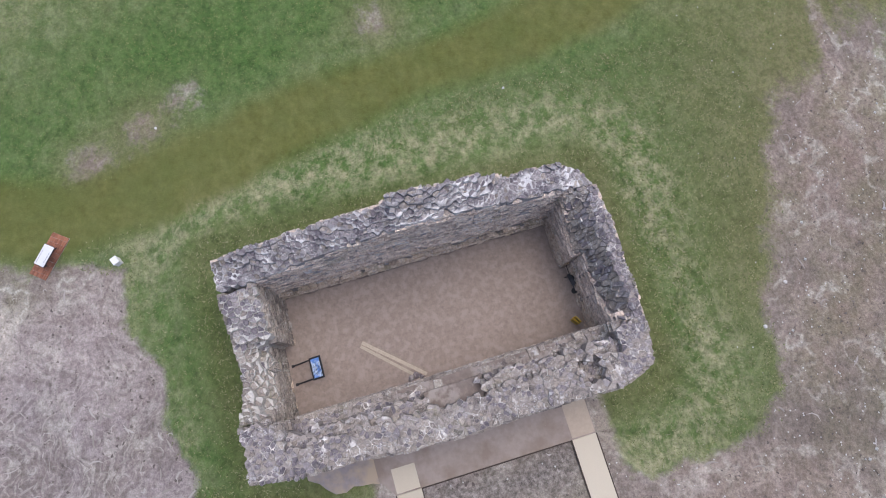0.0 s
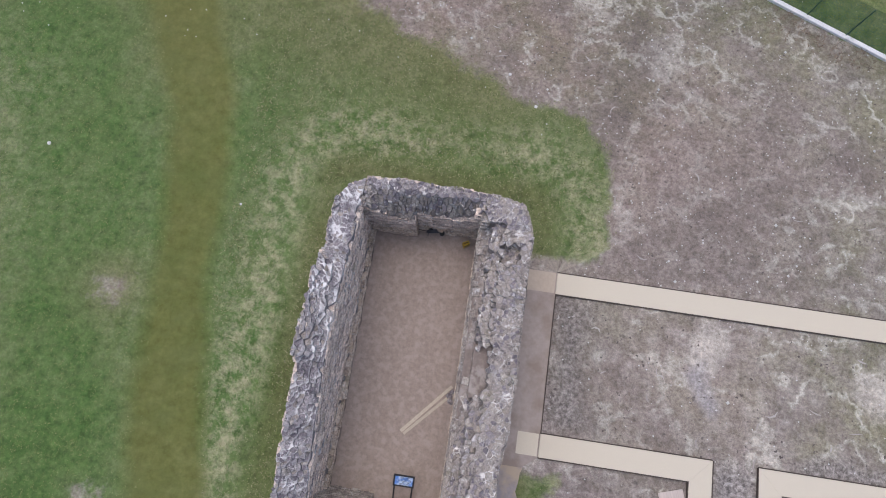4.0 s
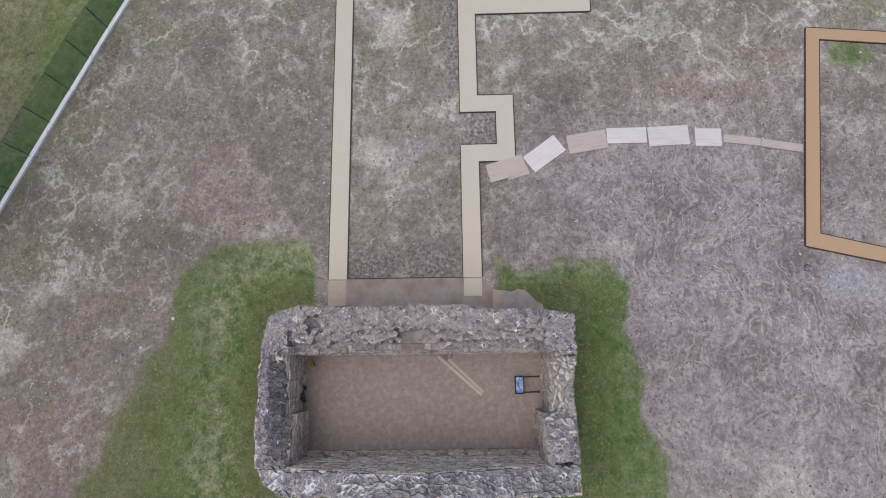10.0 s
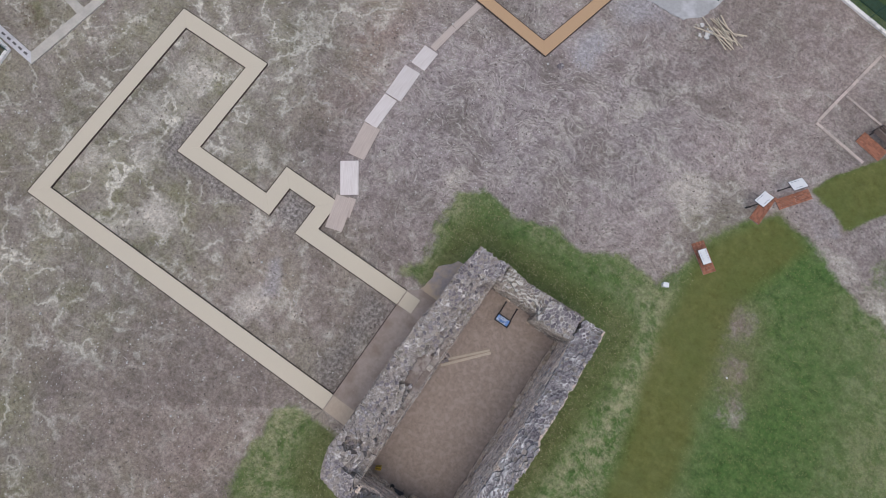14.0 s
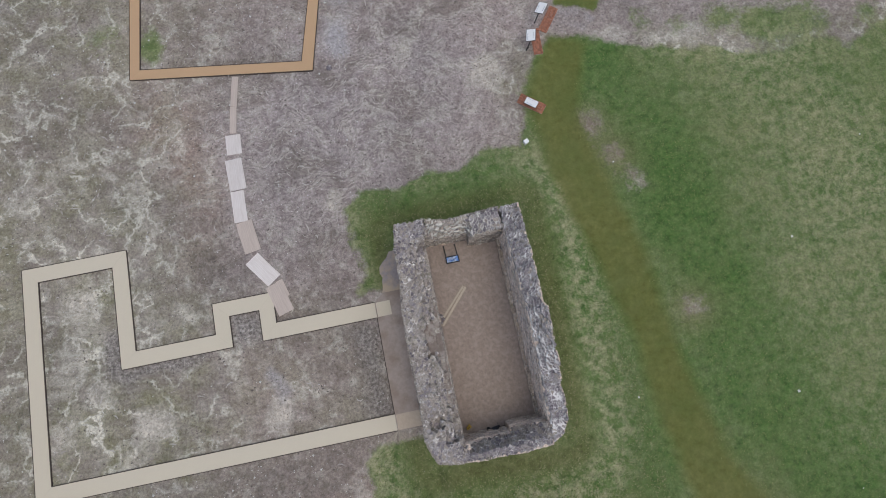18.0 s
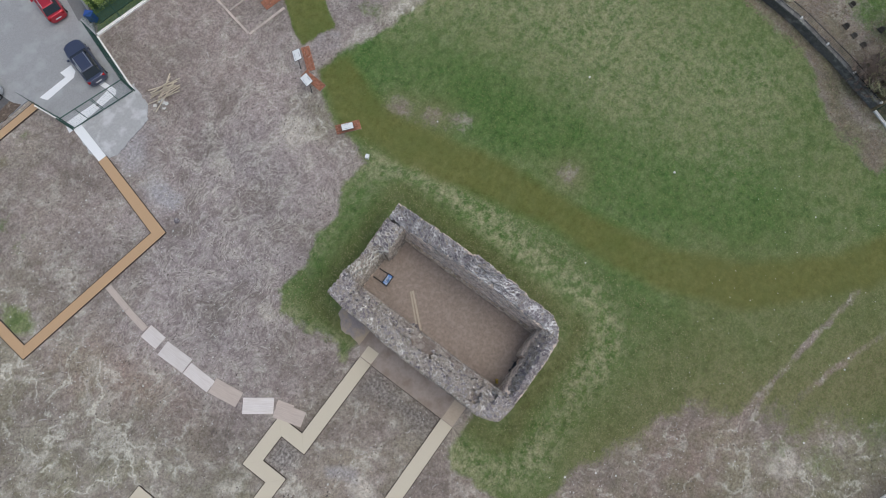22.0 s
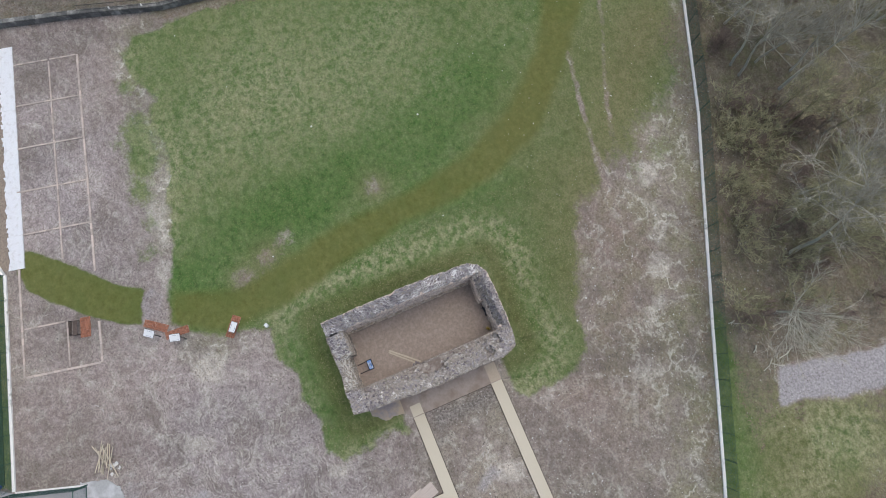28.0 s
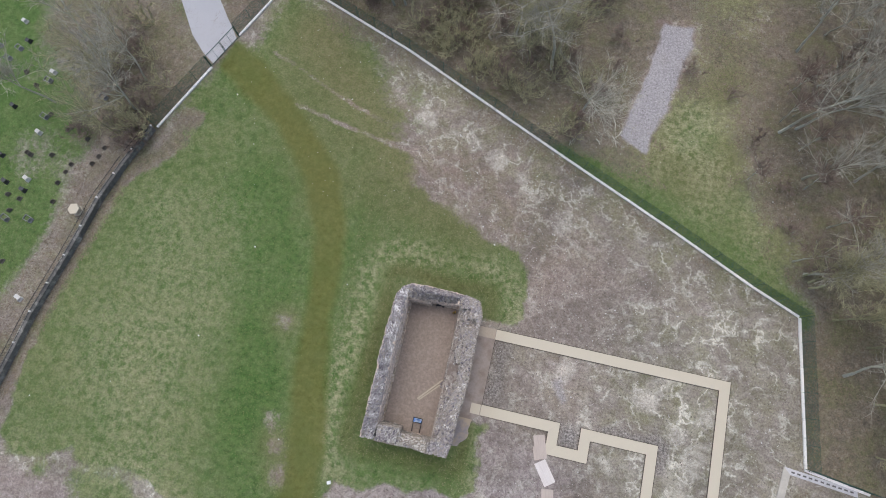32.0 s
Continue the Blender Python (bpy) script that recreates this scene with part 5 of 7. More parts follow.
# ---- boards, bench and brick pads near the lawn ----
def brick_pad(x, y, ln, wd, turn, label):
    p = thing("brick_pad", label, "paving", (x, y, 0), turn, "brick pads")
    part("bed", Geo().box(0, 0, -0.1, ln, wd, 0.125), MORTAR, p, "mortar bed")
    nx, ny = max(2, round(ln / 0.22)), max(2, round(wd / 0.11))
    brick = Geo().box(0, 0, 0, ln / nx - 0.01, wd / ny - 0.01, 0.05, chamfer=0.006).mesh("brick", BRICK)
    for i in range(nx):
        for j in range(ny):
            b = new("brick", brick)
            b.parent = p
            b.location = (-ln / 2 + ln * (i + 0.5) / nx, -wd / 2 + wd * (j + 0.5) / ny, 0.02 + rnd(-0.004, 0.004))
    return p


brick_pad(17.25, 27.95, 2.35, 0.72, radians(53), "terracotta brick pad beside a white board")
brick_pad(15.9, 26.3, 2.2, 0.72, radians(87), "terracotta brick pad in front of a white board")
brick_pad(14.35, 21.3, 2.1, 0.85, radians(-38), "terracotta brick pad at the edge of the lawn")
lectern(16.5, 28.15, radians(53), PANEL_WHITE, (1.0, 0.72), 1.35, 0.12, "white information board on black legs by a brick pad", 2)
lectern(15.22, 26.1, radians(75), PANEL_WHITE, (1.0, 0.72), 1.35, 0.12, "white information board on black legs at the brick pad", 2)
lectern(14.2, 21.15, radians(-38), PANEL_WHITE, (1.0, 0.72), 0.55, 0.1, "white information board on short black legs by the lawn", 2)
marker = thing("marker_stone", "small white marker block at the corner of the lawn", "marker", (13.2, 18.35, 0))
part("block", Geo().box(0, 0, -0.1, 0.32, 0.26, 0.42, 0.4, 0.03), WHITE, marker)
part("cap", Geo().box(0, 0, 0.32, 0.36, 0.30, 0.05, 0.4, 0.015), WHITE, marker)


def bench(x, y, turn):
    b = thing("bench", "dark slatted bench beside a terracotta brick pad", "bench", (x, y, 0.0), turn)
    wood = simple("dark_bench_wood", (0.13, 0.095, 0.082), 0.3, 9, 0.7)
    for k in range(4):
        part("seat_slat", Geo().box(0, 0.10 * k - 0.12, 0.44, 1.4, 0.085, 0.035, chamfer=0.006), wood, b)
    for k in range(3):
        part("back_slat", Geo().box(0, 0.26 + 0.02 * k, 0.55 + 0.14 * k, 1.4, 0.03, 0.11, chamfer=0.006), wood, b)
    for s in (-1, 1):
        part("end_frame", Geo().box(s * 0.64, -0.18, 0, 0.06, 0.06, 0.44).box(s * 0.64, 0.26, 0, 0.06, 0.06, 0.95).box(s * 0.64, 0.05, 0.4, 0.06, 0.5, 0.04), BLACK, b, "cast metal end")
        part("armrest", Geo().box(s * 0.64, 0.0, 0.62, 0.06, 0.5, 0.035, chamfer=0.006), wood, b)
    return b


brick_pad(19.75, 34.05, 1.9, 0.95, -0.22, "terracotta brick pad in front of the bench")
bench(19.92, 34.72, -0.22)


# ---- laid-out building of thin brick lines ----
def brick_line(parent, a, b, w, piece=0.6):
    d = math.hypot(b[0] - a[0], b[1] - a[1])
    k = max(1, round(d / piece))
    me = Geo().box(0, 0, -0.08, d / k - 0.014, w, 0.13, chamfer=0.01).mesh("edging_brick", PINK)
    for i in range(k):
        o = new("edging_brick", me)
        o.parent = parent
        t = (i + 0.5) / k
        o.location = (a[0] + (b[0] - a[0]) * t, a[1] + (b[1] - a[1]) * t, rnd(-0.012, 0.012))
        o.rotation_euler = (0, 0, math.atan2(b[1] - a[1], b[0] - a[0]) + rnd(-0.015, 0.015))


GRID_A, GRID_U = Vector((16.0, 33.5)), Vector((31.6, -6.3)).normalized()
GRID_V = Vector((-GRID_U.y, GRID_U.x))


def grid_at(u, v):
    p = GRID_A + GRID_U * u + GRID_V * v
    return p.x, p.y


grid_wide = thing("brick_outline", "lost building marked out in pale pink brick lines", "edging", kind="structure")
brick_line(grid_wide, grid_at(0, 0), grid_at(3.9, 0), 0.2)
brick_line(grid_wide, grid_at(8.8, 0), grid_at(32.2, 0), 0.2)
brick_line(grid_wide, grid_at(0, 7.1), grid_at(10.4, 7.1), 0.2)
brick_line(grid_wide, grid_at(0, 0.13), grid_at(0, 6.95), 0.2)
grid_thin = thing("brick_outline", "inner rooms marked out in thin pale brick lines", "edging", kind="structure")
brick_line(grid_thin, grid_at(0.2, 2.95), grid_at(4.4, 2.95), 0.14)
brick_line(grid_thin, grid_at(10.6, 2.95), grid_at(32.0, 2.95), 0.14)
brick_line(grid_thin, grid_at(4.5, 3.1), grid_at(4.5, 6.9), 0.14)
for u in (13.75, 18.2, 22.8, 27.5, 32.2):
    brick_line(grid_thin, grid_at(u, 0.14), grid_at(u, 2.85), 0.14)
    brick_line(grid_thin, grid_at(u, 3.05), grid_at(u, 6.9), 0.14)
strip = Geo()
for k in range(50):
    u = 10.4 + 24.0 * k / 50
    p, q = grid_at(u, 6.55 + rnd(-0.02, 0.02)), grid_at(u + 0.475, 6.55 + rnd(-0.02, 0.02))
    r, s = grid_at(u + 0.475, 8.0 + rnd(-0.14, 0.14)), grid_at(u, 8.0 + rnd(-0.14, 0.14))
    strip.prism([p, q, r, s], -0.1, 0.06 + rnd(-0.006, 0.006), 0.01)
tagged(new("chalk_strip", strip.mesh("chalk_strip", CHALK)), "ragged strip of white gravel along the brick outline", "path", kind="structure")

# pale slotted paths of a second building at the far corner
SLOT = simple("dark_slot_soil", (0.13, 0.12, 0.12), 0.3, 9, 0.95)
LAVENDER = simple("bleached_lavender_path", (0.60, 0.585, 0.60), 0.1, 6, 0.9, bumps=0.25, stain=(0.50, 0.485, 0.49), stain_at=0.58, stain_scale=1.2)
for k, (a, b, c, d, slotted) in enumerate((((-30.2, 6.9), (-28.65, 17.0), (-30.85, 7.55), (-29.3, 17.05), False), ((-28.65, 17.0), (-26.2, 33.5), (-29.3, 17.05), (-26.85, 33.6), True), ((-30.2, 6.9), (-37.3, 7.55), (-30.85, 7.55), (-37.4, 8.2), True),
                                           ((-30.13, 11.55), (-34.6, 12.5), (-29.98, 12.15), (-34.7, 13.1), False), ((-28.1, 25.3), (-33.0, 25.6), (-28.0, 25.8), (-33.0, 26.1), True), ((-27.4, 29.9), (-33.0, 30.3), (-27.3, 30.4), (-33.0, 30.8), True))):
    z = 0.07 - 0.004 * k
    leg = path_leg(a, b, ((c[0] - a[0], c[1] - a[1]), (d[0] - b[0], d[1] - b[1])), f"path_{k + 51}", LAVENDER if slotted else DUSTY_PATH, "bleached pale path with a row of dark slots" if slotted else "dusty pale path marking a lost wall", z=z, edging=False)
    if slotted:
        run = math.hypot(b[0] - a[0], b[1] - a[1])
        turn, count = math.atan2(b[1] - a[1], b[0] - a[0]), int(run / 0.58)
        slot = Geo().box(0, 0, 0, 0.33, 0.15, 0.008).mesh("slot", SLOT)
        for i in range(1, count):
            t = i / count
            o = new("slot", slot)
            o.parent = leg
            o.location = ((a[0] + c[0]) / 2 + ((b[0] + d[0]) - (a[0] + c[0])) / 2 * t, (a[1] + c[1]) / 2 + ((b[1] + d[1]) - (a[1] + c[1])) / 2 * t, z - 0.003)
            o.rotation_euler = (0, 0, turn + rnd(-0.05, 0.05))

# ---- parking area and gate ----
sheet("road", [(0.55, 39.36), (6.2, 37.75), (8.0, 43.9), (10.2, 47.2), (11.2, 52.0), (12.0, 70.0), (-30.0, 70.0), (-30.0, 49.0), (-7.0, 45.0), (0.2, 44.2)], 0.03, TARMAC, "worn grey tarmac parking area", "road", 0.2)
sheet("pad", ragged([(0.9, 39.9), (0.4, 38.6), (-0.2, 37.0), (-0.1, 35.7), (1.0, 35.0), (3.4, 35.0), (4.8, 35.1), (5.9, 36.0), (6.6, 38.3)], 0.22, 0.3), 0.012, simple("dusty_concrete_pad", (0.40, 0.395, 0.395), 0.15, 5, 0.9, stain=(0.53, 0.53, 0.535), stain_at=0.56, stain_scale=0.7), "dusty grey concrete pad inside the gate", "pavement", 0.2)
sheet("driveway", [(8.1, 46.0), (9.3, 46.1), (10.0, 48.2), (11.6, 51.5), (13.0, 58.0), (11.4, 58.0), (10.2, 52.8), (9.4, 49.3)], 0.036, simple("dark_damp_tarmac", (0.17, 0.17, 0.175), 0.2, 9, 0.85), "dark tarmac footway beside the garden hedge", "road", 0.06)
sheet("footway", [(-0.75, 45.35), (-0.8, 46.55), (-5.2, 46.8), (-14.0, 48.2), (-14.0, 46.9), (-6.1, 45.5)], 0.034, simple("dark_footway_tarmac", (0.105, 0.105, 0.112), 0.25, 9, 0.85, stain=(0.15, 0.15, 0.155), stain_at=0.56, stain_scale=0.9), "dark tarmac footway beside the parking area", "pavement", 0.06)
sheet("litter_strip", ragged([(-0.4, 44.35), (-0.75, 45.33), (-6.1, 45.48), (-14.0, 46.85), (-14.0, 45.8), (-6.6, 44.75)], 0.12, 0.3), 0.045, simple("brown_leaf_litter", (0.135, 0.10, 0.078), 0.55, 10, 0.95, bumps=0.8, dist=0.03, stain=(0.27, 0.22, 0.18), stain_at=0.6, stain_scale=3.0), "strip of brown leaf litter along the footway", "verge", 0.06)
path_leg((0.3, 43.0), (-7.0, 43.9), ((0.05, 0.65), (0.05, 0.65)), "path_41", TAN, "tan path along the parking area")
WHITE_LEGS = [[(0.11, 39.4), (2.3, 39.1), (4.9, 38.75), (5.3, 39.0), (5.2, 40.9), (4.75, 40.85), (4.85, 39.55), (3.5, 39.6), (0.5, 40.3)], [(0.93, 43.6), (1.19, 42.91), (3.97, 42.62), (4.5, 42.94), (4.68, 43.63), (3.62, 43.85), (3.59, 43.22)]]
for poly in WHITE_LEGS:
    sheet("marking", poly, 0.036, WHITE, "white painted outline on the tarmac", "marking", 0.01)


def mesh_gate(a, b, label, height=2.0):
    d, turn = math.hypot(b[0] - a[0], b[1] - a[1]), math.atan2(b[1] - a[1], b[0] - a[0])
    g = thing("mesh_gate", label, "gate", (*a, 0), turn, "double gates")
    for x in (0.0, d):
        part("gate_post", Geo().box(x, 0, 0, 0.1, 0.1, height + 0.2, chamfer=0.012), GREEN, g)
    for k in range(2):
        x0, x1 = 0.08 + k * (d / 2 - 0.04), d / 2 - 0.03 + k * (d / 2 - 0.05)
        leaf = part("gate_leaf", Geo().box((x0 + x1) / 2, 0, 0.1, x1 - x0, 0.05, 0.06).box((x0 + x1) / 2, 0, height - 0.06, x1 - x0, 0.05, 0.06).box(x0 + 0.03, 0, 0.16, 0.06, 0.05, height - 0.22).box(x1 - 0.03, 0, 0.16, 0.06, 0.05, height - 0.22).box((x0 + x1) / 2, 0, 0.16, 0.04, 0.04, height - 0.22), GREEN, g, "green mesh gate leaf")
        m = part("mesh_infill", mesh_panel(x1 - x0 - 0.1, height - 0.25), GREEN, leaf)
        m.location = (x0 + 0.05, 0, 0.15)
    part("latch", Geo().box(d / 2, -0.05, 0.95, 0.25, 0.06, 0.1, chamfer=0.01), BLACK, g, "black latch box")
    return g


mesh_gate((0.55, 39.35), (6.15, 37.75), "closed green mesh double gate at the parking area")
mesh_gate((39.0, -22.8), (36.95, -27.3), "closed green mesh double gate across the lane")
sheet("lane", [(38.9, -23.2), (37.2, -27.0), (40.9, -31.8), (43.0, -37.0), (46.0, -50.0), (50.5, -49.0), (47.5, -36.0), (45.4, -30.6), (42.6, -26.4), (40.6, -24.4)], 0.02, simple("pale_lane_tarmac", (0.47, 0.47, 0.50), 0.14, 12, 0.9), "pale grey tarmac lane behind the gate", "road", 0.2)

# loose timber and rubble by the gate
BATTEN = simple("sawn_batten", (0.58, 0.50, 0.39), 0.15, 8, 0.8, vary=0.15)
for k in range(17):
    cx, cy, a = 7.7 + rnd(-0.6, 0.6), 35.6 + rnd(-0.5, 0.5), rnd(-0.2, 0.2) - (0.42 if k % 4 else -0.25)
    ln = rnd(1.4, 3.0)
    plank(cx - ln / 2 * math.cos(a), cy - ln / 2 * math.sin(a), cx + ln / 2 * math.cos(a), cy + ln / 2 * math.sin(a), 0.07, 0.045, 0.01 + 0.048 * (k % 6), BATTEN, name="batten", label="loose pale timber batten in a heap", group="heap of battens")


PALE_STONE = simple("pale_marble", (0.6, 0.59, 0.57), 0.12, 8, 0.6)


def lump(name, x, y, r, material, label, category, group, z=0.0, flat=0.6):
    g = Geo().lathe([(r * 0.8, -0.05), (r, r * flat * 0.4), (r * 0.72, r * flat * 0.85), (r * 0.25, r * flat)], 8)
    g.v = [(a + rnd(-0.2, 0.2) * r, b + rnd(-0.2, 0.2) * r, c) for a, b, c in g.v]
    ob = tagged(new(name, g.mesh(name, material)), label, category, group)
    ob.location = (x, y, z)
    return ob


for k in range(26):
    lump("rubble_stone", 6.45 + rnd(-0.55, 0.55), 34.95 + rnd(-0.6, 0.6), rnd(0.07, 0.2), PALE_STONE if k % 3 == 0 else WARM_STONE, "pale grey rubble stone in a small heap", "stone", "rubble heap")
lump("boulder", -0.25, 27.3, 0.25, STONE, "small dark stone lying on the mud", "stone", "loose stones")
for x, y in ((19.86 * 0.97, 15.6), (13.55, -4.9), (2.1, -8.9), (16.6, -1.2), (22.6, -22.1), (14.9, -22.3), (45.7, 17.2), (34.9, -20.0), (3.7, -10.6), (30.5, 7.5), (27.5, -3.0), (38.0, 14.0)):
    lump("white_stone", x, y, rnd(0.06, 0.1), PALE_STONE, "small white stone lying in the grass", "stone", "loose stones")


# ---- cars ----
SILVER = simple("brushed_silver", (0.62, 0.62, 0.64), 0.05, 8, 0.35, 0.8, bumps=0)


def car(x, y, turn, paint, length=4.35, width=1.78, label=""):
    c = thing("car", label, "car", (x, y, 0.03), turn, "parked cars")
    glass = simple("dark_car_glass", (0.02, 0.025, 0.03), 0.1, 5, 0.08, bumps=0)
    rubber = simple("tyre_rubber", (0.02, 0.02, 0.02), 0.2, 8, 0.85)
    hl, hw = length / 2, width / 2
    plan = lambda k, dx=0.0: [(px * hl * (1 - dx), py * hw * k) for px, py in ((-1, -0.55), (-0.94, -0.86), (-0.7, -0.98), (0.6, -1), (0.88, -0.88), (0.98, -0.5), (1, 0), (0.98, 0.5), (0.88, 0.88), (0.6, 1), (-0.7, 0.98), (-0.94, 0.86), (-1, 0.55))]  # noqa: E731
    rings = [(0.97, 0.02, 0.22), (1.0, 0.0, 0.45), (0.99, 0.0, 0.70), (0.92, 0.02, 0.90), (0.84, 0.05, 0.95)]
    verts = [(px, py, z) for k, dx, z in rings for px, py in plan(k, dx)]
    n = 13
    faces = [tuple(range(n))[::-1], tuple(range((len(rings) - 1) * n, len(rings) * n))] + [(a * n + i, a * n + (i + 1) % n, a * n + n + (i + 1) % n, a * n + n + i) for a in range(len(rings) - 1) for i in range(n)]
    part("body", Geo().add(verts, faces), paint, c, smooth=False)
    base = [(-0.86, -0.80), (-0.1, -0.86), (0.42, -0.80), (0.42, 0.80), (-0.1, 0.86), (-0.86, 0.80)]
    top = [(-0.66, -0.62), (-0.15, -0.66), (0.10, -0.62), (0.10, 0.62), (-0.15, 0.66), (-0.66, 0.62)]
    v = [(px * hl, py * hw, 0.93) for px, py in base] + [(px * hl, py * hw, 1.42) for px, py in top]
    part("window_band", Geo().add(v, [(i, (i + 1) % 6, 6 + (i + 1) % 6, 6 + i) for i in range(6)] + [tuple(range(6, 12))]), glass, c, "dark tinted windows")
    rt = [(px * hl * 0.985, py * hw * 0.99) for px, py in top]
    part("roof", Geo().prism(rt, 1.40, 1.47, 0.05, 0.03), paint, c)
    for s in (-1, 1):
        part("roof_rail", Geo().tube((-0.6 * hl, s * 0.55 * hw, 1.49), (0.05 * hl, s * 0.55 * hw, 1.5), 0.03), SILVER, c, "silver roof rail")
        part("headlight", Geo().box(hl * 0.9, s * hw * 0.62, 0.62, 0.22, 0.3, 0.14, chamfer=0.02), PANEL_WHITE, c, "clear headlight")
        part("tail_light", Geo().box(-hl * 0.93, s * hw * 0.72, 0.68, 0.16, 0.24, 0.2, chamfer=0.02), simple("red_lens", (0.4, 0.01, 0.012), 0.1, 5, 0.2, bumps=0), c, "red tail light")
        part("door_mirror", Geo().box(hl * 0.28, s * (hw + 0.07), 0.92, 0.12, 0.18, 0.13, chamfer=0.02), paint, c)
        for px in (-0.62, 0.62):
            wh = part("wheel", Geo().tube((px * hl, s * (hw - 0.2), 0.31), (px * hl, s * (hw + 0.005), 0.31), 0.31, sides=16), rubber, c, "black tyre")
            part("rim", Geo().tube((px * hl, s * (hw - 0.02), 0.31), (px * hl, s * (hw + 0.015), 0.31), 0.2, sides=10), simple("alloy", (0.5, 0.5, 0.52), 0.1, 5, 0.35, 0.9, bumps=0), wh, "alloy rim")
    part("number_plate", Geo().box(-hl - 0.005, 0, 0.5, 0.012, 0.5, 0.11), PANEL_WHITE, c, "blank plate")
    return c


def car_paint(name, color):
    m = simple(name, color, 0.05, 8, 0.28, 0.35, bumps=0)
    m.node_tree.nodes["Principled BSDF"].inputs["Coat Weight"].default_value = 0.6
    return m


car(5.55, 42.35, math.atan2(4.3, 1.15), car_paint("navy_paint", (0.055, 0.066, 0.115)), label="dark navy parked car on worn tarmac")
car(-2.3, 47.05, math.atan2(-0.2, 2.0), car_paint("silver_paint", (0.58, 0.60, 0.62)), label="silver parked car beside the green fence")
car(7.75, 48.85, math.atan2(3.64, 1.0), car_paint("red_paint", (0.50, 0.02, 0.04)), 3.75, 1.66, label="bright red parked car by the garden")


# ---- plants ----
def leaf_material(name, a, b, c):
    m, n, l, bs = nodes_of(name)
    r = n.new("ShaderNodeNewGeometry").outputs["Random Per Island"]
    l.new(ramp(n, l, r, [(0.0, a), (0.55, b), (1.0, c)]), bs.inputs["Base Color"])
    bs.inputs["Roughness"].default_value = 0.7
    bs.inputs["Specular IOR Level"].default_value = 0.25
    return m


HEDGE_LEAF = leaf_material("variegated_leaf", (0.13, 0.19, 0.04), (0.30, 0.40, 0.11), (0.50, 0.56, 0.24))
PURPLE_LEAF = leaf_material("purple_leaf", (0.03, 0.008, 0.016), (0.06, 0.014, 0.03), (0.10, 0.03, 0.05))
GREEN_LEAF = leaf_material("dark_green_leaf", (0.02, 0.045, 0.015), (0.04, 0.08, 0.022), (0.07, 0.12, 0.035))
GRASS_BLADE = leaf_material("grass_blade", (0.085, 0.13, 0.03), (0.15, 0.19, 0.06), (0.26, 0.27, 0.12))
STRAW_BLADE = leaf_material("dry_blade", (0.20, 0.18, 0.12), (0.29, 0.265, 0.185), (0.38, 0.355, 0.265))


def leaves(g, count, inside, size):
    """Single leaves as bent diamonds at the places that inside() gives."""
    for _ in range(count):
        p = Vector(inside())
        u = Vector((rnd(-1, 1), rnd(-1, 1), rnd(-0.5, 0.6))).normalized() * size * rnd(0.6, 1.3)
        w = u.cross(Vector((rnd(-0.3, 0.3), rnd(-0.3, 0.3), 1))).normalized() * size * 0.45
        g.add([p, p + u * 0.5 + w, p + u, p + u * 0.5 - w], [(0, 1, 2), (0, 2, 3)])
    return g


def shrub(name, x, y, rx, ry, h, turn, material, label, category, count, size):
    s = thing(name, label, category, (x, y, 0), turn)
    lumps = [(rnd(-0.8, 0.8) * rx, rnd(-0.6, 0.6) * ry, rnd(0.45, 0.8) * h, rnd(0.25, 0.5)) for _ in range(max(5, int(rx * 4)))]

    def inside():
        if rx == ry:
            d = Vector((random.gauss(0, 1), random.gauss(0, 1), random.gauss(0, 1))).normalized() * rnd(0.75, 1.0)
            return d.x * rx, d.y * ry, h * (0.55 + 0.5 * d.z)
        cx, cy, cz, r = random.choice(lumps)
        d = Vector((random.gauss(0, 1), random.gauss(0, 1), random.gauss(0, 1))).normalized() * rnd(0.6, 1.0)
        return max(-rx, min(rx, cx + d.x * r * max(0.6, min(rx, 1.2)))), max(-ry, min(ry, cy + d.y * ry * 0.8)), max(0.05, cz + d.z * h * 0.35)

    part("foliage", leaves(Geo(), count, inside, size), material, s)
    for k in range(5):
        part("stem", Geo().tube((rnd(-0.5, 0.5) * rx, rnd(-0.2, 0.2) * ry, 0), (rnd(-0.8, 0.8) * rx, rnd(-0.5, 0.5) * ry, 0.6 * h), 0.03, 0.012), BARK, s)
    return s


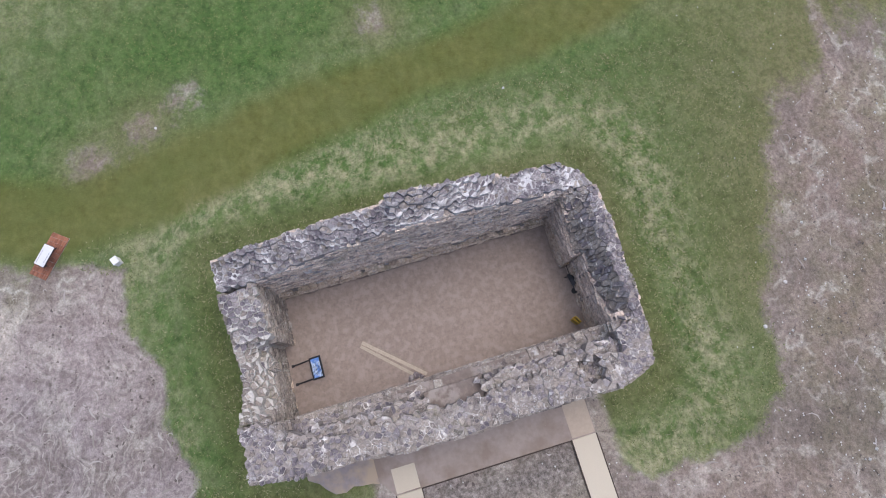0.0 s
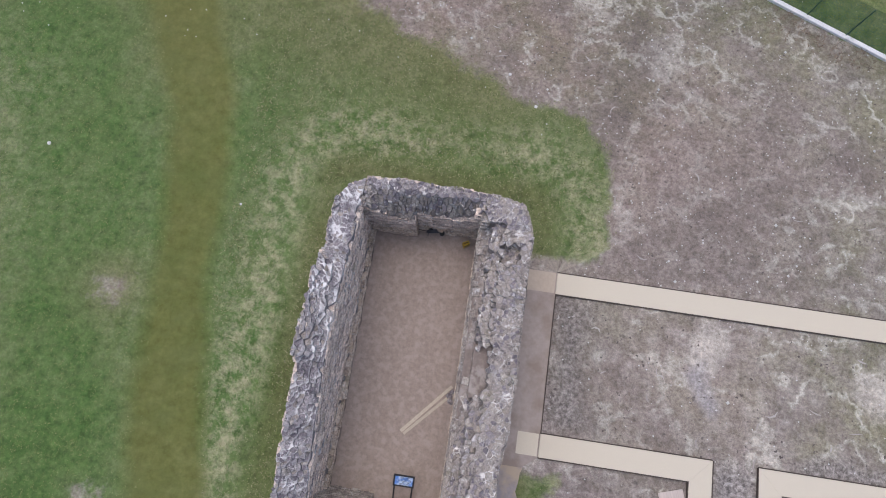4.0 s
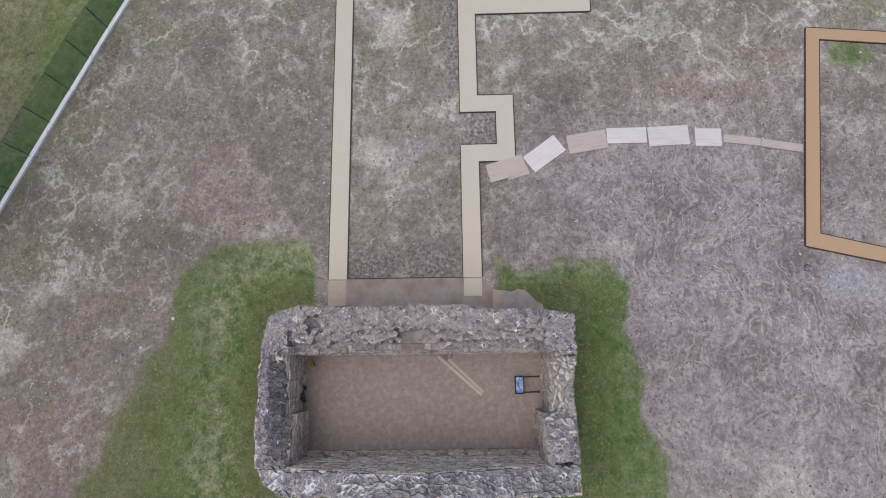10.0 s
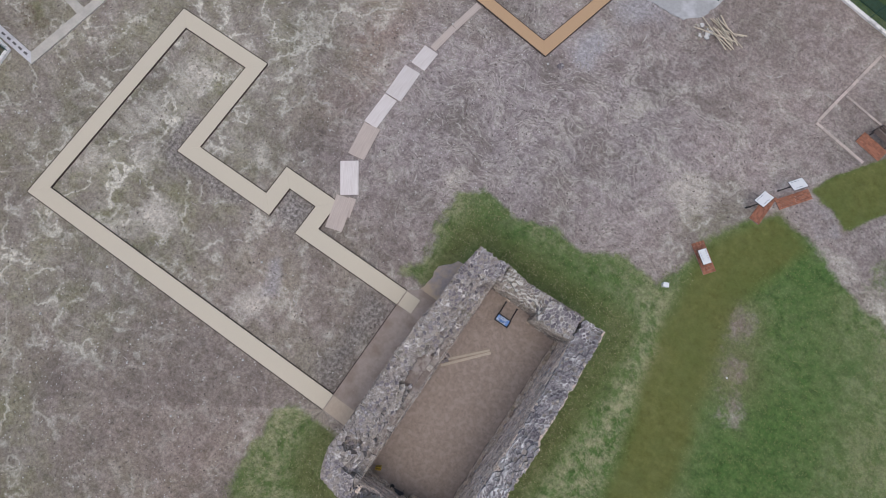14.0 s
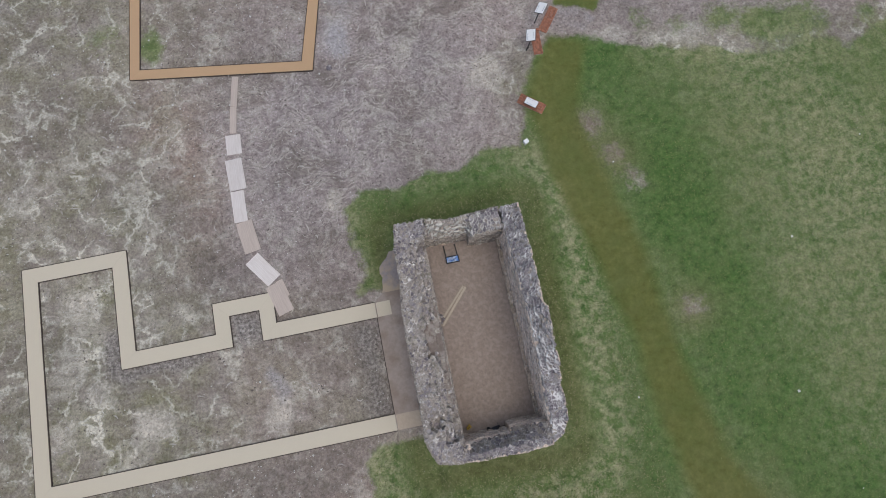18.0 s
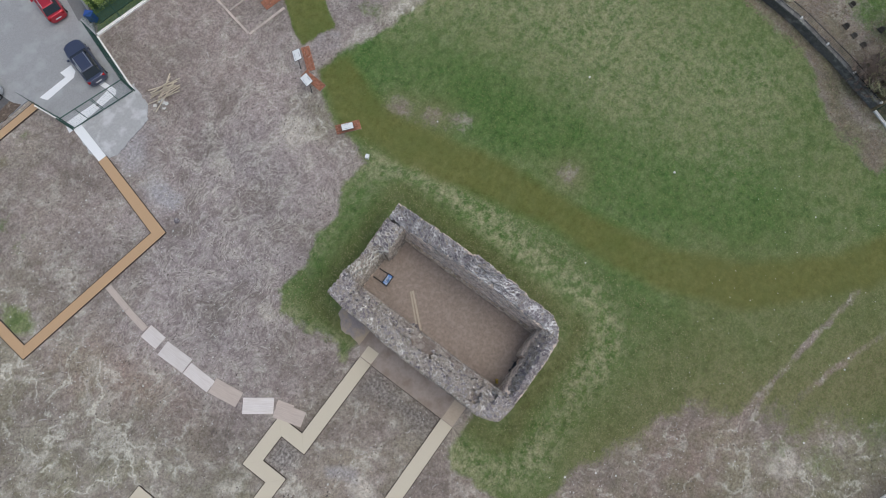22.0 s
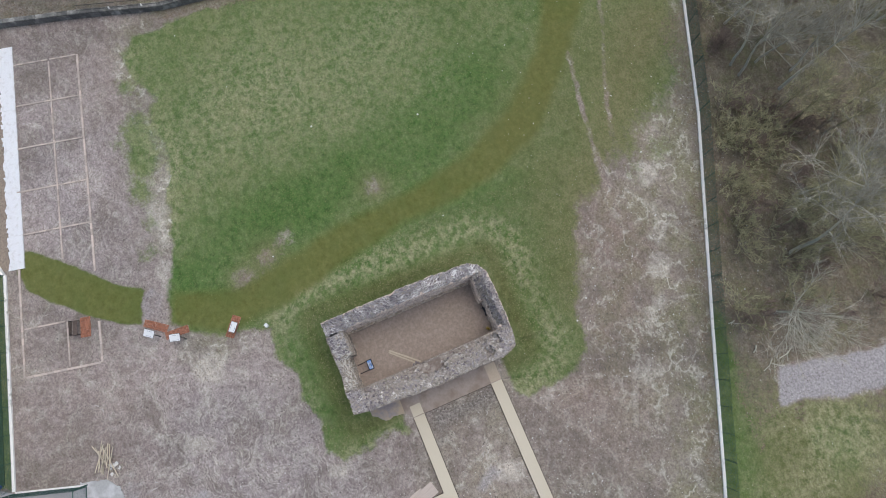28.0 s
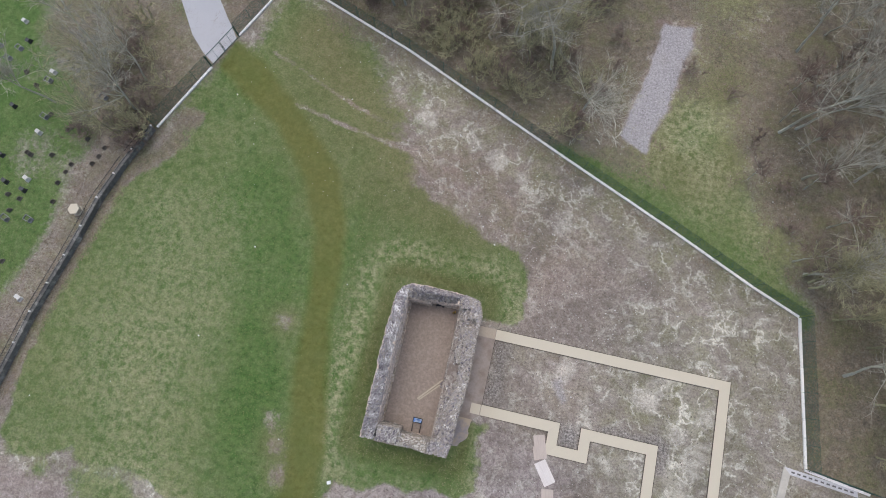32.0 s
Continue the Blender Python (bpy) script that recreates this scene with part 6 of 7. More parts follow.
def hedge(x0, y0, x1, y1, half, h, label, count):
    """A loosely clipped hedge: twiggy dark heart and a skin of leaves."""
    d, a = math.hypot(x1 - x0, y1 - y0), math.atan2(y1 - y0, x1 - x0)
    s = thing("hedge", label, "hedge", (x0, y0, 0), a)
    heart = Geo()
    ring = [(-0.8, 0.1), (-0.9, 0.5), (-0.6, 0.82), (0.0, 0.9), (0.6, 0.82), (0.9, 0.5), (0.8, 0.1)]
    k = int(d / 0.5)
    rows = [[(d * i / k, px * half * (0.85 + 0.25 * smooth_noise(i, 0, 2.1, 7)) * (0.55 if i in (0, k) else 1), pz * h * (0.9 + 0.2 * smooth_noise(i, 3, 2.1, 8))) for px, pz in ring] for i in range(k + 1)]
    heart.add([q for r in rows for q in r], [(i * 7 + j, i * 7 + j + 1, i * 7 + j + 8, i * 7 + j + 7) for i in range(k) for j in range(6)] + [tuple(range(7))[::-1], tuple(range(k * 7, k * 7 + 7))])
    part("heart", heart, GREEN_LEAF, s, "dark leafy heart")

    def inside():
        i, t = random.randrange(k), rnd(0, 6)
        r, j = rows[i], int(t)
        q = Vector(r[j]).lerp(Vector(r[j + 1]), t - j)
        return q.x + rnd(0, d / k), q.y * rnd(0.95, 1.12), q.z * rnd(0.96, 1.12)

    part("foliage", leaves(Geo(), count, inside, 0.17), HEDGE_LEAF, s, "bright variegated leaves")
    return s


hedge(9.7, 46.15, 19.2, 44.85, 1.15, 1.7, "bright variegated green and cream hedge along the garden", 15000)
shrub("bush", 13.1, 47.9, 1.05, 1.05, 1.3, 0.0, PURPLE_LEAF, "round dark purple bush on the garden lawn", "bush", 5200, 0.15)
shrub("bush", 27.5, 41.4, 0.8, 0.5, 1.2, 0.4, GREEN_LEAF, "dark green bush by the garden fence", "bush", 900, 0.12)
sheet("garden_lawn", [(8.9, 44.6), (26.0, 41.1), (30.0, 50.0), (27.0, 60.0), (13.2, 60.0), (10.6, 47.5)], 0.045, simple("close_lawn", (0.085, 0.135, 0.03), 0.3, 3, 0.9, bumps=0.6), "close green garden lawn", "lawn", 0.2)
# shade between hedge and fence, laid on the grass as a darker green sheet
sheet("garden_strip", [(9.0, 44.45), (26.5, 40.75), (26.8, 41.6), (9.3, 45.3)], 0.05, simple("shaded_strip_grass", (0.04, 0.075, 0.04), 0.3, 3, 0.95), "dark strip of shaded grass behind the fence", "lawn", 0.2)


def bin_box(x, y, turn, color, label):
    b = thing("wheeled_bin", label, "bin", (x, y, 0.05), turn, "wheeled bins")
    m = simple("bin_plastic", color, 0.1, 6, 0.5, bumps=0.05)
    part("tub", Geo().prism([(-0.24, -0.3), (0.24, -0.3), (0.27, 0.3), (-0.27, 0.3)], 0.05, 0.95, 0.02), m, b)
    part("lid", Geo().box(0, 0, 0.96, 0.6, 0.7, 0.06, chamfer=0.025), m, b)
    part("handle", Geo().tube((-0.25, 0.37, 0.95), (0.25, 0.37, 0.95), 0.02), m, b)
    for s in (-1, 1):
        part("wheel", Geo().tube((s * 0.24, 0.28, 0.1), (s * 0.3, 0.28, 0.1), 0.1, sides=10), BLACK, b)
    return b


bin_box(9.0, 44.95, 0.5, (0.02, 0.07, 0.30), "blue wheeled bin at the parking area")
bin_box(23.6, 43.3, 0.3, (0.02, 0.02, 0.025), "black wheeled bin beside the house")
bin_box(22.7, 43.2, 0.2, (0.03, 0.12, 0.05), "green wheeled bin beside the house")
bin_box(21.7, 43.25, 0.25, (0.75, 0.75, 0.75), "white lidded bin beside the house")
bin_box(20.8, 43.35, 0.3, (0.05, 0.09, 0.35), "blue wheeled bin beside the house")


def house():
    h = thing("house", "low house with a brown tiled roof and brown walls", "house", (24.0, 47.6, 0), math.atan2(-1.9, 8.0))
    wall = simple("brown_render", (0.24, 0.195, 0.17), 0.1, 5, 0.9)
    part("wall", Geo().box(0, 0, -0.1, 9.0, 7.0, 2.6), wall, h, "brown rendered walls")
    for s in (-1, 1):
        slope = part("roof_slope", Geo().add([(-4.85, s * 4.75, 2.38), (4.85, s * 4.75, 2.38), (4.85, 0, 4.26), (-4.85, 0, 4.26)], [(0, 1, 2, 3) if s < 0 else (3, 2, 1, 0)]), ROOF, h, "brown tiled roof slope")
        for r in range(12):
            y0, y1 = s * (4.8 - 4.8 * r / 12), s * (4.8 - 4.8 * (r + 1) / 12 - 0.02)
            z0, z1 = 2.4 + 1.9 * r / 12 + 0.025, 2.4 + 1.9 * (r + 1) / 12 + 0.01
            g = Geo().add([(-4.9, y0, z0), (4.9, y0, z0), (4.9, y1, z1), (-4.9, y1, z1), (-4.9, y0, z0 - 0.06), (4.9, y0, z0 - 0.06)], [(0, 1, 2, 3), (4, 5, 1, 0)] if s < 0 else [(3, 2, 1, 0), (0, 1, 5, 4)])
            part("tile_course", g, ROOF, slope)
    part("ridge", Geo().tube((-4.9, 0, 4.32), (4.9, 0, 4.32), 0.1), ROOF, h)
    part("bargeboard", Geo().tube((4.92, -4.8, 2.4), (4.92, 0, 4.33), 0.06, sides=4).tube((4.92, 0, 4.33), (4.92, 4.8, 2.4), 0.06, sides=4), WHITE, h, "white bargeboard")
    chim = part("chimney", Geo().box(-2.0, 0.3, 3.6, 0.7, 0.5, 1.4, chamfer=0.02), BRICK, h, "brick chimney")
    part("pot", Geo().lathe([(0.14, 5.0), (0.11, 5.35)], 10, (-2.0, 0.3)), BRICK, chim)
    return h


house()
lean = thing("lean_to", "lean-to with pale translucent roof panels by the house", "shed", (29.6, 44.4, 0), math.atan2(-1.6, 2.4))
part("frame", Geo().box(0, 0, 0, 3.2, 2.2, 2.0), simple("white_boarding", (0.6, 0.58, 0.54), 0.1, 5, 0.8), lean)
for k in range(4):
    part("roof_panel", Geo().box(-1.2 + 0.8 * k, 0, 2.02, 0.74, 2.4, 0.04, chamfer=0.01), simple("milky_panel", (0.62, 0.68, 0.70), 0.08, 4, 0.4, bumps=0.1), lean, "milky roof panel")
deck = thing("timber_deck", "brown timber deck between house and fence", "deck", (26.6, 42.3, 0.0), math.atan2(-1.0, 2.0))
for k in range(8):
    part("deck_board", Geo().box(0, -0.75 + 0.2 * k, 0.05, 2.4, 0.18, 0.06, chamfer=0.006), simple("brown_deck_wood", (0.15, 0.08, 0.055), 0.25, 7, 0.8), deck)
sheet("patio", [(27.6, 40.2), (33.5, 38.9), (36.0, 44.0), (30.0, 46.5), (28.4, 43.5)], 0.05, simple("grey_flags", (0.2, 0.19, 0.2), 0.25, 4, 0.85), "dark grey paved yard behind the fence", "pavement", 0.2)
sheet("shingle_bed", [(27.8, 39.3), (46.0, 35.6), (46.6, 37.4), (28.3, 40.9)], 0.04, simple("brown_shingle", (0.3, 0.24, 0.19), 0.45, 7, 0.95, bumps=0.8, dist=0.04), "bed of brown shingle along the fence", "gravel", 0.2)
garden_wall = tagged(new("garden_kerb", Geo().prism([(27.6, 39.75), (33.9, 41.3), (33.8, 41.55), (27.5, 39.98)], -0.1, 0.35, 0.02).mesh("garden_kerb", CONCRETE)), "pale concrete kerb behind the site", "kerb", kind="structure")

leaf_bed = simple("brown_leaf_mulch", (0.27, 0.215, 0.165), 0.5, 9, 0.95, bumps=0.9, dist=0.03, stain=(0.42, 0.36, 0.29), stain_at=0.6, stain_scale=4)
sheet("mulch_bed", ragged([grid_at(11.8, 8.2), grid_at(22.5, 8.25), (33.6, 41.1), (27.9, 39.75)], 0.15), 0.02, leaf_bed, "brown leaf mulch between kerb and gravel strip", "bed", 0.1)

# a child's sand tray behind the gravel strip
TEAL = simple("teal_plastic", (0.03, 0.22, 0.21), 0.12, 5, 0.5, bumps=0.05)
tray = thing("sand_tray", "teal plastic sand tray with a red lid beside it", "toy", (48.7, 37.5, 0.03), -0.2)
part("base", Geo().box(0, 0, 0, 2.6, 1.7, 0.06, chamfer=0.02), TEAL, tray)
for x, y, sx, sy in ((0, 0.8, 2.6, 0.1), (0, -0.8, 2.6, 0.1), (1.25, 0, 0.1, 1.5), (-1.25, 0, 0.1, 1.5)):
    part("rim", Geo().box(x, y, 0.06, sx, sy, 0.18, chamfer=0.03), TEAL, tray)
part("lid", Geo().box(2.3, 0.1, 0, 1.2, 1.4, 0.08, 0.2, 0.03), simple("red_plastic", (0.5, 0.06, 0.035), 0.12, 5, 0.5, bumps=0.05), tray, "red plastic lid")

# ---- graveyard boundary: an old wall with iron railings ----
OLD_WALL = [(42.9, -13.8), (44.6, -9.0), (45.9, -4.4), (47.0, 2.5), (48.3, 9.0), (49.3, 17.5), (51.7, 25.5), (53.9, 34.0), (57.5, 48.0)]
old_wall = thing("wall_graveyard", "low dark stone boundary wall with grey coping", "wall", kind="structure")
coping = Geo().box(0.5, 0, 0, 1.0, 0.5, 0.12, chamfer=0.03).mesh("coping_stone", SLATE)
for x, y, a, d in run_of(OLD_WALL, 1.1):
    part("course", Geo().box(d / 2, 0, -0.1, d, 0.4, 0.82), SLATE, old_wall).matrix_local = pose(x, y, 0, 0, 0, math.degrees(a))
    c = new("coping_stone", coping)
    c.parent = old_wall
    c.matrix_local = pose(x, y, 0.72 + rnd(-0.01, 0.01), 0, 0, math.degrees(a) + rnd(-0.8, 0.8)) @ Matrix.Diagonal((d - 0.02, 1, 1, 1))
railing = thing("railing", "dark iron railing with pale stays on the old wall", "railing", group="graveyard railing")
bar = Geo().tube((0, 0, 0), (0, 0, 1.0), 0.011, sides=4).mesh("bar", BLACK)
rail = Geo().box(0.5, 0, 0, 1.0, 0.04, 0.03).mesh("rail", BLACK)
for k, (x, y, a, d) in enumerate(run_of(OLD_WALL[:7], 1.6)):
    panel = pose(x, y, 0.84, 0, 0, math.degrees(a))
    for h in (0.12, 0.85):
        o = new("rail", rail)
        o.parent = railing
        o.matrix_local = panel @ pose(0, 0, h) @ Matrix.Diagonal((d, 1, 1, 1))
    for i in range(10):
        o = new("bar", bar)
        o.parent = railing
        o.matrix_local = panel @ pose(d * (0.1 * i + 0.05), 0, 0)
    if k % 2 == 0:
        s = new("stay", Geo().box(0, 0, 0, 0.16, 0.16, 0.22, chamfer=0.02).mesh("stay", CONCRETE))
        s.parent = railing
        s.location = (x, y, 0.84)


# ---- graves ----
GRANITE = simple("grey_granite", (0.24, 0.24, 0.25), 0.2, 12, 0.5, vary=0.3)
DARK_GRANITE = simple("black_granite", (0.045, 0.047, 0.05), 0.2, 12, 0.25, vary=0.3)


def grave(x, y, turn, material, label, kerbs=False, ledger=False):
    g = thing("grave", label, "gravestone", (x, y, 0), turn, "graves")
    g.scale = (0.78, 0.78, 0.7)
    part("base", Geo().box(0, 0, -0.1, 0.7, 0.3, 0.24, chamfer=0.015), material, g)
    top = [(-0.3, 0.14), (-0.3, 0.5), (-0.2, 0.64), (0, 0.7), (0.2, 0.64), (0.3, 0.5), (0.3, 0.14)]
    n = len(top)
    v = [(a, -0.05, b) for a, b in top] + [(a, 0.05, b) for a, b in top]
    part("headstone", Geo().add(v, [tuple(range(n)), tuple(range(n, 2 * n))[::-1]] + [(i, n + i, n + (i + 1) % n, (i + 1) % n) for i in range(n)]), material, g)
    if kerbs:
        for dx, dy, sx, sy in ((-0.36, -0.7, 0.09, 1.2), (0.36, -0.7, 0.09, 1.2), (0, -1.28, 0.63, 0.09)):
            part("kerb", Geo().box(dx, dy, -0.05, sx, sy, 0.17, chamfer=0.01), GRANITE, g, "grey kerb")
    if ledger:
        part("ledger", Geo().box(0, -0.7, -0.05, 0.55, 0.9, 0.15, chamfer=0.015), material, g, "flat ledger stone")
    return g


BROWN_STONE = simple("weathered_brown_stone", (0.17, 0.15, 0.125), 0.3, 9, 0.9, vary=0.3)
DARK_AT = [(59.8, -12.9), (58.8, -6.9), (57.1, -4.0), (54.7, -3.5), (61.3, -21.3), (59.0, -5.7), (57.5, -1.3), (61.0, 8.8), (62.6, 8.7), (60.0, 8.4), (64.0, 9.3)]
PALE_AT = [(55.6, -10.4), (54.8, -4.8), (62.8, -23.7), (56.8, -18.0), (50.4, 8.1)]
KERB_AT = [(62.8, -18.6), (62.0, -20.1), (55.6, -12.4), (54.2, -18.9), (56.9, -16.9), (49.7, -16.2), (64.5, -20.0), (66.0, -9.0), (62.3, -2.9), (60.0, -1.1), (60.2, 0.3), (55.3, 0.1), (52.7, -0.4)]
ROW_AT = [(52.6, -11.5), (50.0, -10.9), (47.7, -10.3), (48.0, -9.2), (48.4, -8.2), (51.0, -6.6), (51.4, -5.2), (53.3, -8.2), (55.7, -7.7), (54.9, -2.5), (52.3, -11.9), (55.3, -12.9), (55.5, -1.0), (54.0, 4.6), (57.7, -0.6), (56.4, -2.7), (51.1, -3.0), (50.7, -7.6), (64.5, 4.1), (65.0, 7.4), (61.5, -9.5), (63.5, -13.5), (58.4, -16.0), (60.2, -17.4), (59.6, -2.2), (56.2, -7.9)]
for spots, m, label, kerbs, ledger in ((DARK_AT, DARK_GRANITE, "dark gravestone with a flat ledger in grass", False, True), (PALE_AT, PALE_STONE, "pale marble gravestone in rough grass", False, True), (KERB_AT, GRANITE, "grey gravestone with a kerbed plot in grass", True, False), (ROW_AT, BROWN_STONE, "weathered brown headstone in rough grass", False, False)):
    for x, y in spots:
        grave(x, y, radians(71) + rnd(-0.1, 0.1), m, label, kerbs, ledger)
SLAB = simple("pale_grey_slab", (0.42, 0.42, 0.44), 0.15, 9, 0.7)
for x, y in ((58.8, -4.5), (52.6, 9.7)):
    g = grave(x, y, radians(80), DARK_GRANITE, "dark headstone at the end of a broad pale slab")
    part("slab", Geo().box(0, -1.4, -0.05, 1.15, 2.4, 0.22, chamfer=0.02), SLAB, g, "broad pale grey slab")
tomb = thing("tomb", "tan hexagonal stone tomb beside the old wall", "tomb", (47.95, -2.6, 0))
hexa = lambda r: [(r * math.cos(math.pi * i / 3 + 0.3), r * math.sin(math.pi * i / 3 + 0.3)) for i in range(6)]  # noqa: E731
part("plinth", Geo().prism(hexa(0.62), -0.1, 0.2, 0.03), BEIGE, tomb)
part("chest", Geo().prism(hexa(0.5), 0.2, 0.8), BEIGE, tomb)
part("slab", Geo().prism(hexa(0.66), 0.8, 0.92, 0.04), BEIGE, tomb, "tan capping slab")


# ---- bare trees ----
RED_BARK = simple("reddish_twigs", (0.27, 0.205, 0.17), 0.3, 5, 0.95, bumps=0.2, vary=0.25)


def twig(geo, p, d, ln, r):
    """A three-sided spike."""
    s = d.cross(Vector((0.3, 0.5, 0.8))).normalized() * r
    t = d.cross(s).normalized() * r
    geo.add((p + s, p - s * 0.5 + t * 0.87, p - s * 0.5 - t * 0.87, p + d * ln), ((0, 1, 3), (1, 2, 3), (2, 0, 3)))


def bare_tree_mesh(seed, height, limbs, branches, twigs, stems=1):
    """A leafless tree or bush: stems and limbs in one mesh, branches and twigs in the other."""
    rng = random.Random(seed)
    wood, fine = Geo(), Geo()
    up = lambda k: Vector((rng.uniform(-1, 1), rng.uniform(-1, 1), rng.uniform(-0.45, 0.75))) * k  # noqa: E731

    def run(geo, p, d, ln, r, steps, sides, wander):
        out = []
        for _ in range(steps):
            d = (d + up(wander)).normalized()
            q = p + d * ln / steps
            geo.tube(p, q, r, r * 0.8, sides, caps=False)
            p, r = q, r * 0.8
            out.append((p, d, r))
        return out

    for _ in range(stems):
        h = height * rng.uniform(0.8, 1.1)
        lean = Vector((0, 0, 1)) if stems == 1 else (Vector((0, 0, 1)) + up(0.8)).normalized()
        trunk = run(wood, Vector((0, 0, -0.2)), lean, h * 0.85, h * 0.0155 / stems**0.3, 6, 6, 0.14)
        for i in range(limbs):
            p, d, r = trunk[rng.randint(2 if stems == 1 else 0, 5)]
            limb = run(wood, p, (d * 0.75 + up(0.9)).normalized(), h * rng.uniform(0.22, 0.45), max(0.035, r * 0.6), 4, 4, 0.22)
            for j in range(branches):
                p, d, r = limb[rng.randint(0, 3)]
                spray = run(fine, p, (d * 0.7 + up(0.8)).normalized(), h * rng.uniform(0.1, 0.2), max(0.02, r * 0.55), 2, 3, 0.25)
                for k in range(twigs):
                    p, d, r = spray[k % 2]
                    twig(fine, p - d * rng.uniform(0, 0.3), (d * 0.8 + up(0.8)).normalized(), h * rng.uniform(0.05, 0.12), 0.014)
    return wood, fine


TREES = []
for k, (height, limbs, branches, twigs, stems) in enumerate(((11.5, 13, 8, 13, 1), (9.0, 12, 8, 13, 1), (12.5, 14, 8, 13, 1), (7.5, 12, 8, 13, 1), (10.0, 13, 8, 13, 1), (3.4, 3, 5, 8, 7), (3.0, 3, 5, 8, 7))):
    wood, fine = bare_tree_mesh(40 + k, height, limbs, branches, twigs, stems)
    bark = (BARK, OLIVE_BARK, BARK, RED_BARK, OLIVE_BARK, OLIVE_BARK, RED_BARK)[k]
    TREES.append((wood.mesh("trunk", bark if k in (5, 6) else OLIVE_BARK if k in (1, 4) else PALE_BARK), fine.mesh("crown", bark)))


def bare_tree(x, y, k, scale, label, group):
    t = thing("tree" if k < 5 else "bush", label, "tree" if k < 5 else "bush", (x, y, 0), rnd(0, 6.28), group)
    t.scale = (scale, scale, scale * rnd(0.85, 1.1))
    for name, me in zip(("trunk", "crown"), TREES[k]):
        o = new(name, me)
        o.parent = t
    return t


def fence_side(x, y):
    """Distance outside the eastern fence, by its nearest run."""
    best = 1e9
    for (x0, y0), (x1, y1) in zip(FENCE_EAST, FENCE_EAST[1:]):
        d = math.hypot(x1 - x0, y1 - y0)
        t = max(0, min(1, ((x - x0) * (x1 - x0) + (y - y0) * (y1 - y0)) / d**2))
        best = min(best, math.hypot(x - x0 - t * (x1 - x0), y - y0 - t * (y1 - y0)))
    return best


wood_poly = WOOD
placed = 0
for k in range(4000):
    x, y = rnd(-58, 36), rnd(-64, 10)
    if placed >= 300:
        break
    if not in_poly(x, y, wood_poly) or fence_side(x, y) < 3.2:
        continue
    if in_poly(x, y, [(-2.0, -20), (-3.5, -44), (-10, -62), (-27, -62), (-26.5, -30), (-27, -12)]) and random.random() < 0.93:
        continue
    placed += 1
    if x < -20 and y < -20:
        kind = random.choice((0, 3, 3, 3, 2))
    elif x < -24:
        kind = random.choice((1, 4, 4, 0, 3))
    else:
        kind = random.choice((0, 1, 2, 4, 4, 3))
    bare_tree(x, y, kind, rnd(0.75, 1.25), ("bare brown tree in the leafless wood", "bare olive-twigged tree in the leafless wood", "bare brown tree in the leafless wood", "bare reddish-twigged tree in the leafless wood", "tall bare olive-twigged tree in the wood")[kind], "leafless wood")
for _ in range(34):
    x, y = rnd(43.5, 50.5), rnd(-27, -11)
    if not in_poly(x, y, GRAVES) or math.hypot(x - 41, y + 28) < 6:
        continue
    k = random.choice((5, 6, 6))
    bare_tree(x, y, k, rnd(0.7, 1.2), "thin-stemmed olive bush behind the graveyard wall" if k == 5 else "thin-stemmed brown bush behind the graveyard wall", "graveyard thicket")
for x, y, k, size in ((-37.5, -6.5, 4, 0.9), (-40.0, -4.0, 1, 1.0), (-38.5, -1.0, 4, 1.0), (-41.5, 1.5, 1, 1.1), (-36.8, -9.5, 4, 0.8), (-43.5, -3.0, 2, 1.0), (-44.5, 3.0, 4, 1.0), (-39.0, 4.0, 1, 0.85), (-35.5, -12.5, 1, 0.9), (-41.0, -8.5, 4, 1.1)):
    bare_tree(x, y, k, size, "dense olive-twigged tree beyond the fence corner", "leafless wood")
# undergrowth along the outside of the eastern fence and on the glade
for (x0, y0), (x1, y1) in zip(FENCE_EAST[:3], FENCE_EAST[1:4]):
    d = math.hypot(x1 - x0, y1 - y0)
    for i in range(int(d / 1.5)):
        u, off = rnd(0, 1), rnd(2.6, 6.5)
        x, y = x0 + u * (x1 - x0) - off * (y0 - y1) / d, y0 + u * (y1 - y0) - off * (x1 - x0) / d * -1
        if not in_poly(x, y, wood_poly) or x < -4:
            continue
        k = random.choice((5, 5, 6))
        bare_tree(x, y, k, rnd(0.7, 1.25), "thin-stemmed olive bush outside the fence" if k == 5 else "thin-stemmed reddish bush outside the fence", "undergrowth")
for _ in range(60):
    x, y = rnd(-8, 18), rnd(-44, -24)
    if not in_poly(x, y, [(17, -32.5), (2, -26), (-4.5, -24.5), (-8, -33), (-8, -44), (12, -44)]):
        continue
    k = random.choice((5, 6, 6, 6))
    bare_tree(x, y, k, rnd(0.7, 1.25), "dense olive brush in the leafless wood" if k == 5 else "dense reddish brush in the leafless wood", "undergrowth")
for x, y in ((-20.5, -31.5), (-15.5, -34.0), (-24.0, -27.0), (-28.5, -17.0), (-31.0, -13.5), (-27.0, -22.0)):
    bare_tree(x, y, 6, rnd(0.7, 1.0), "low reddish bush on the rough glade", "glade bushes")
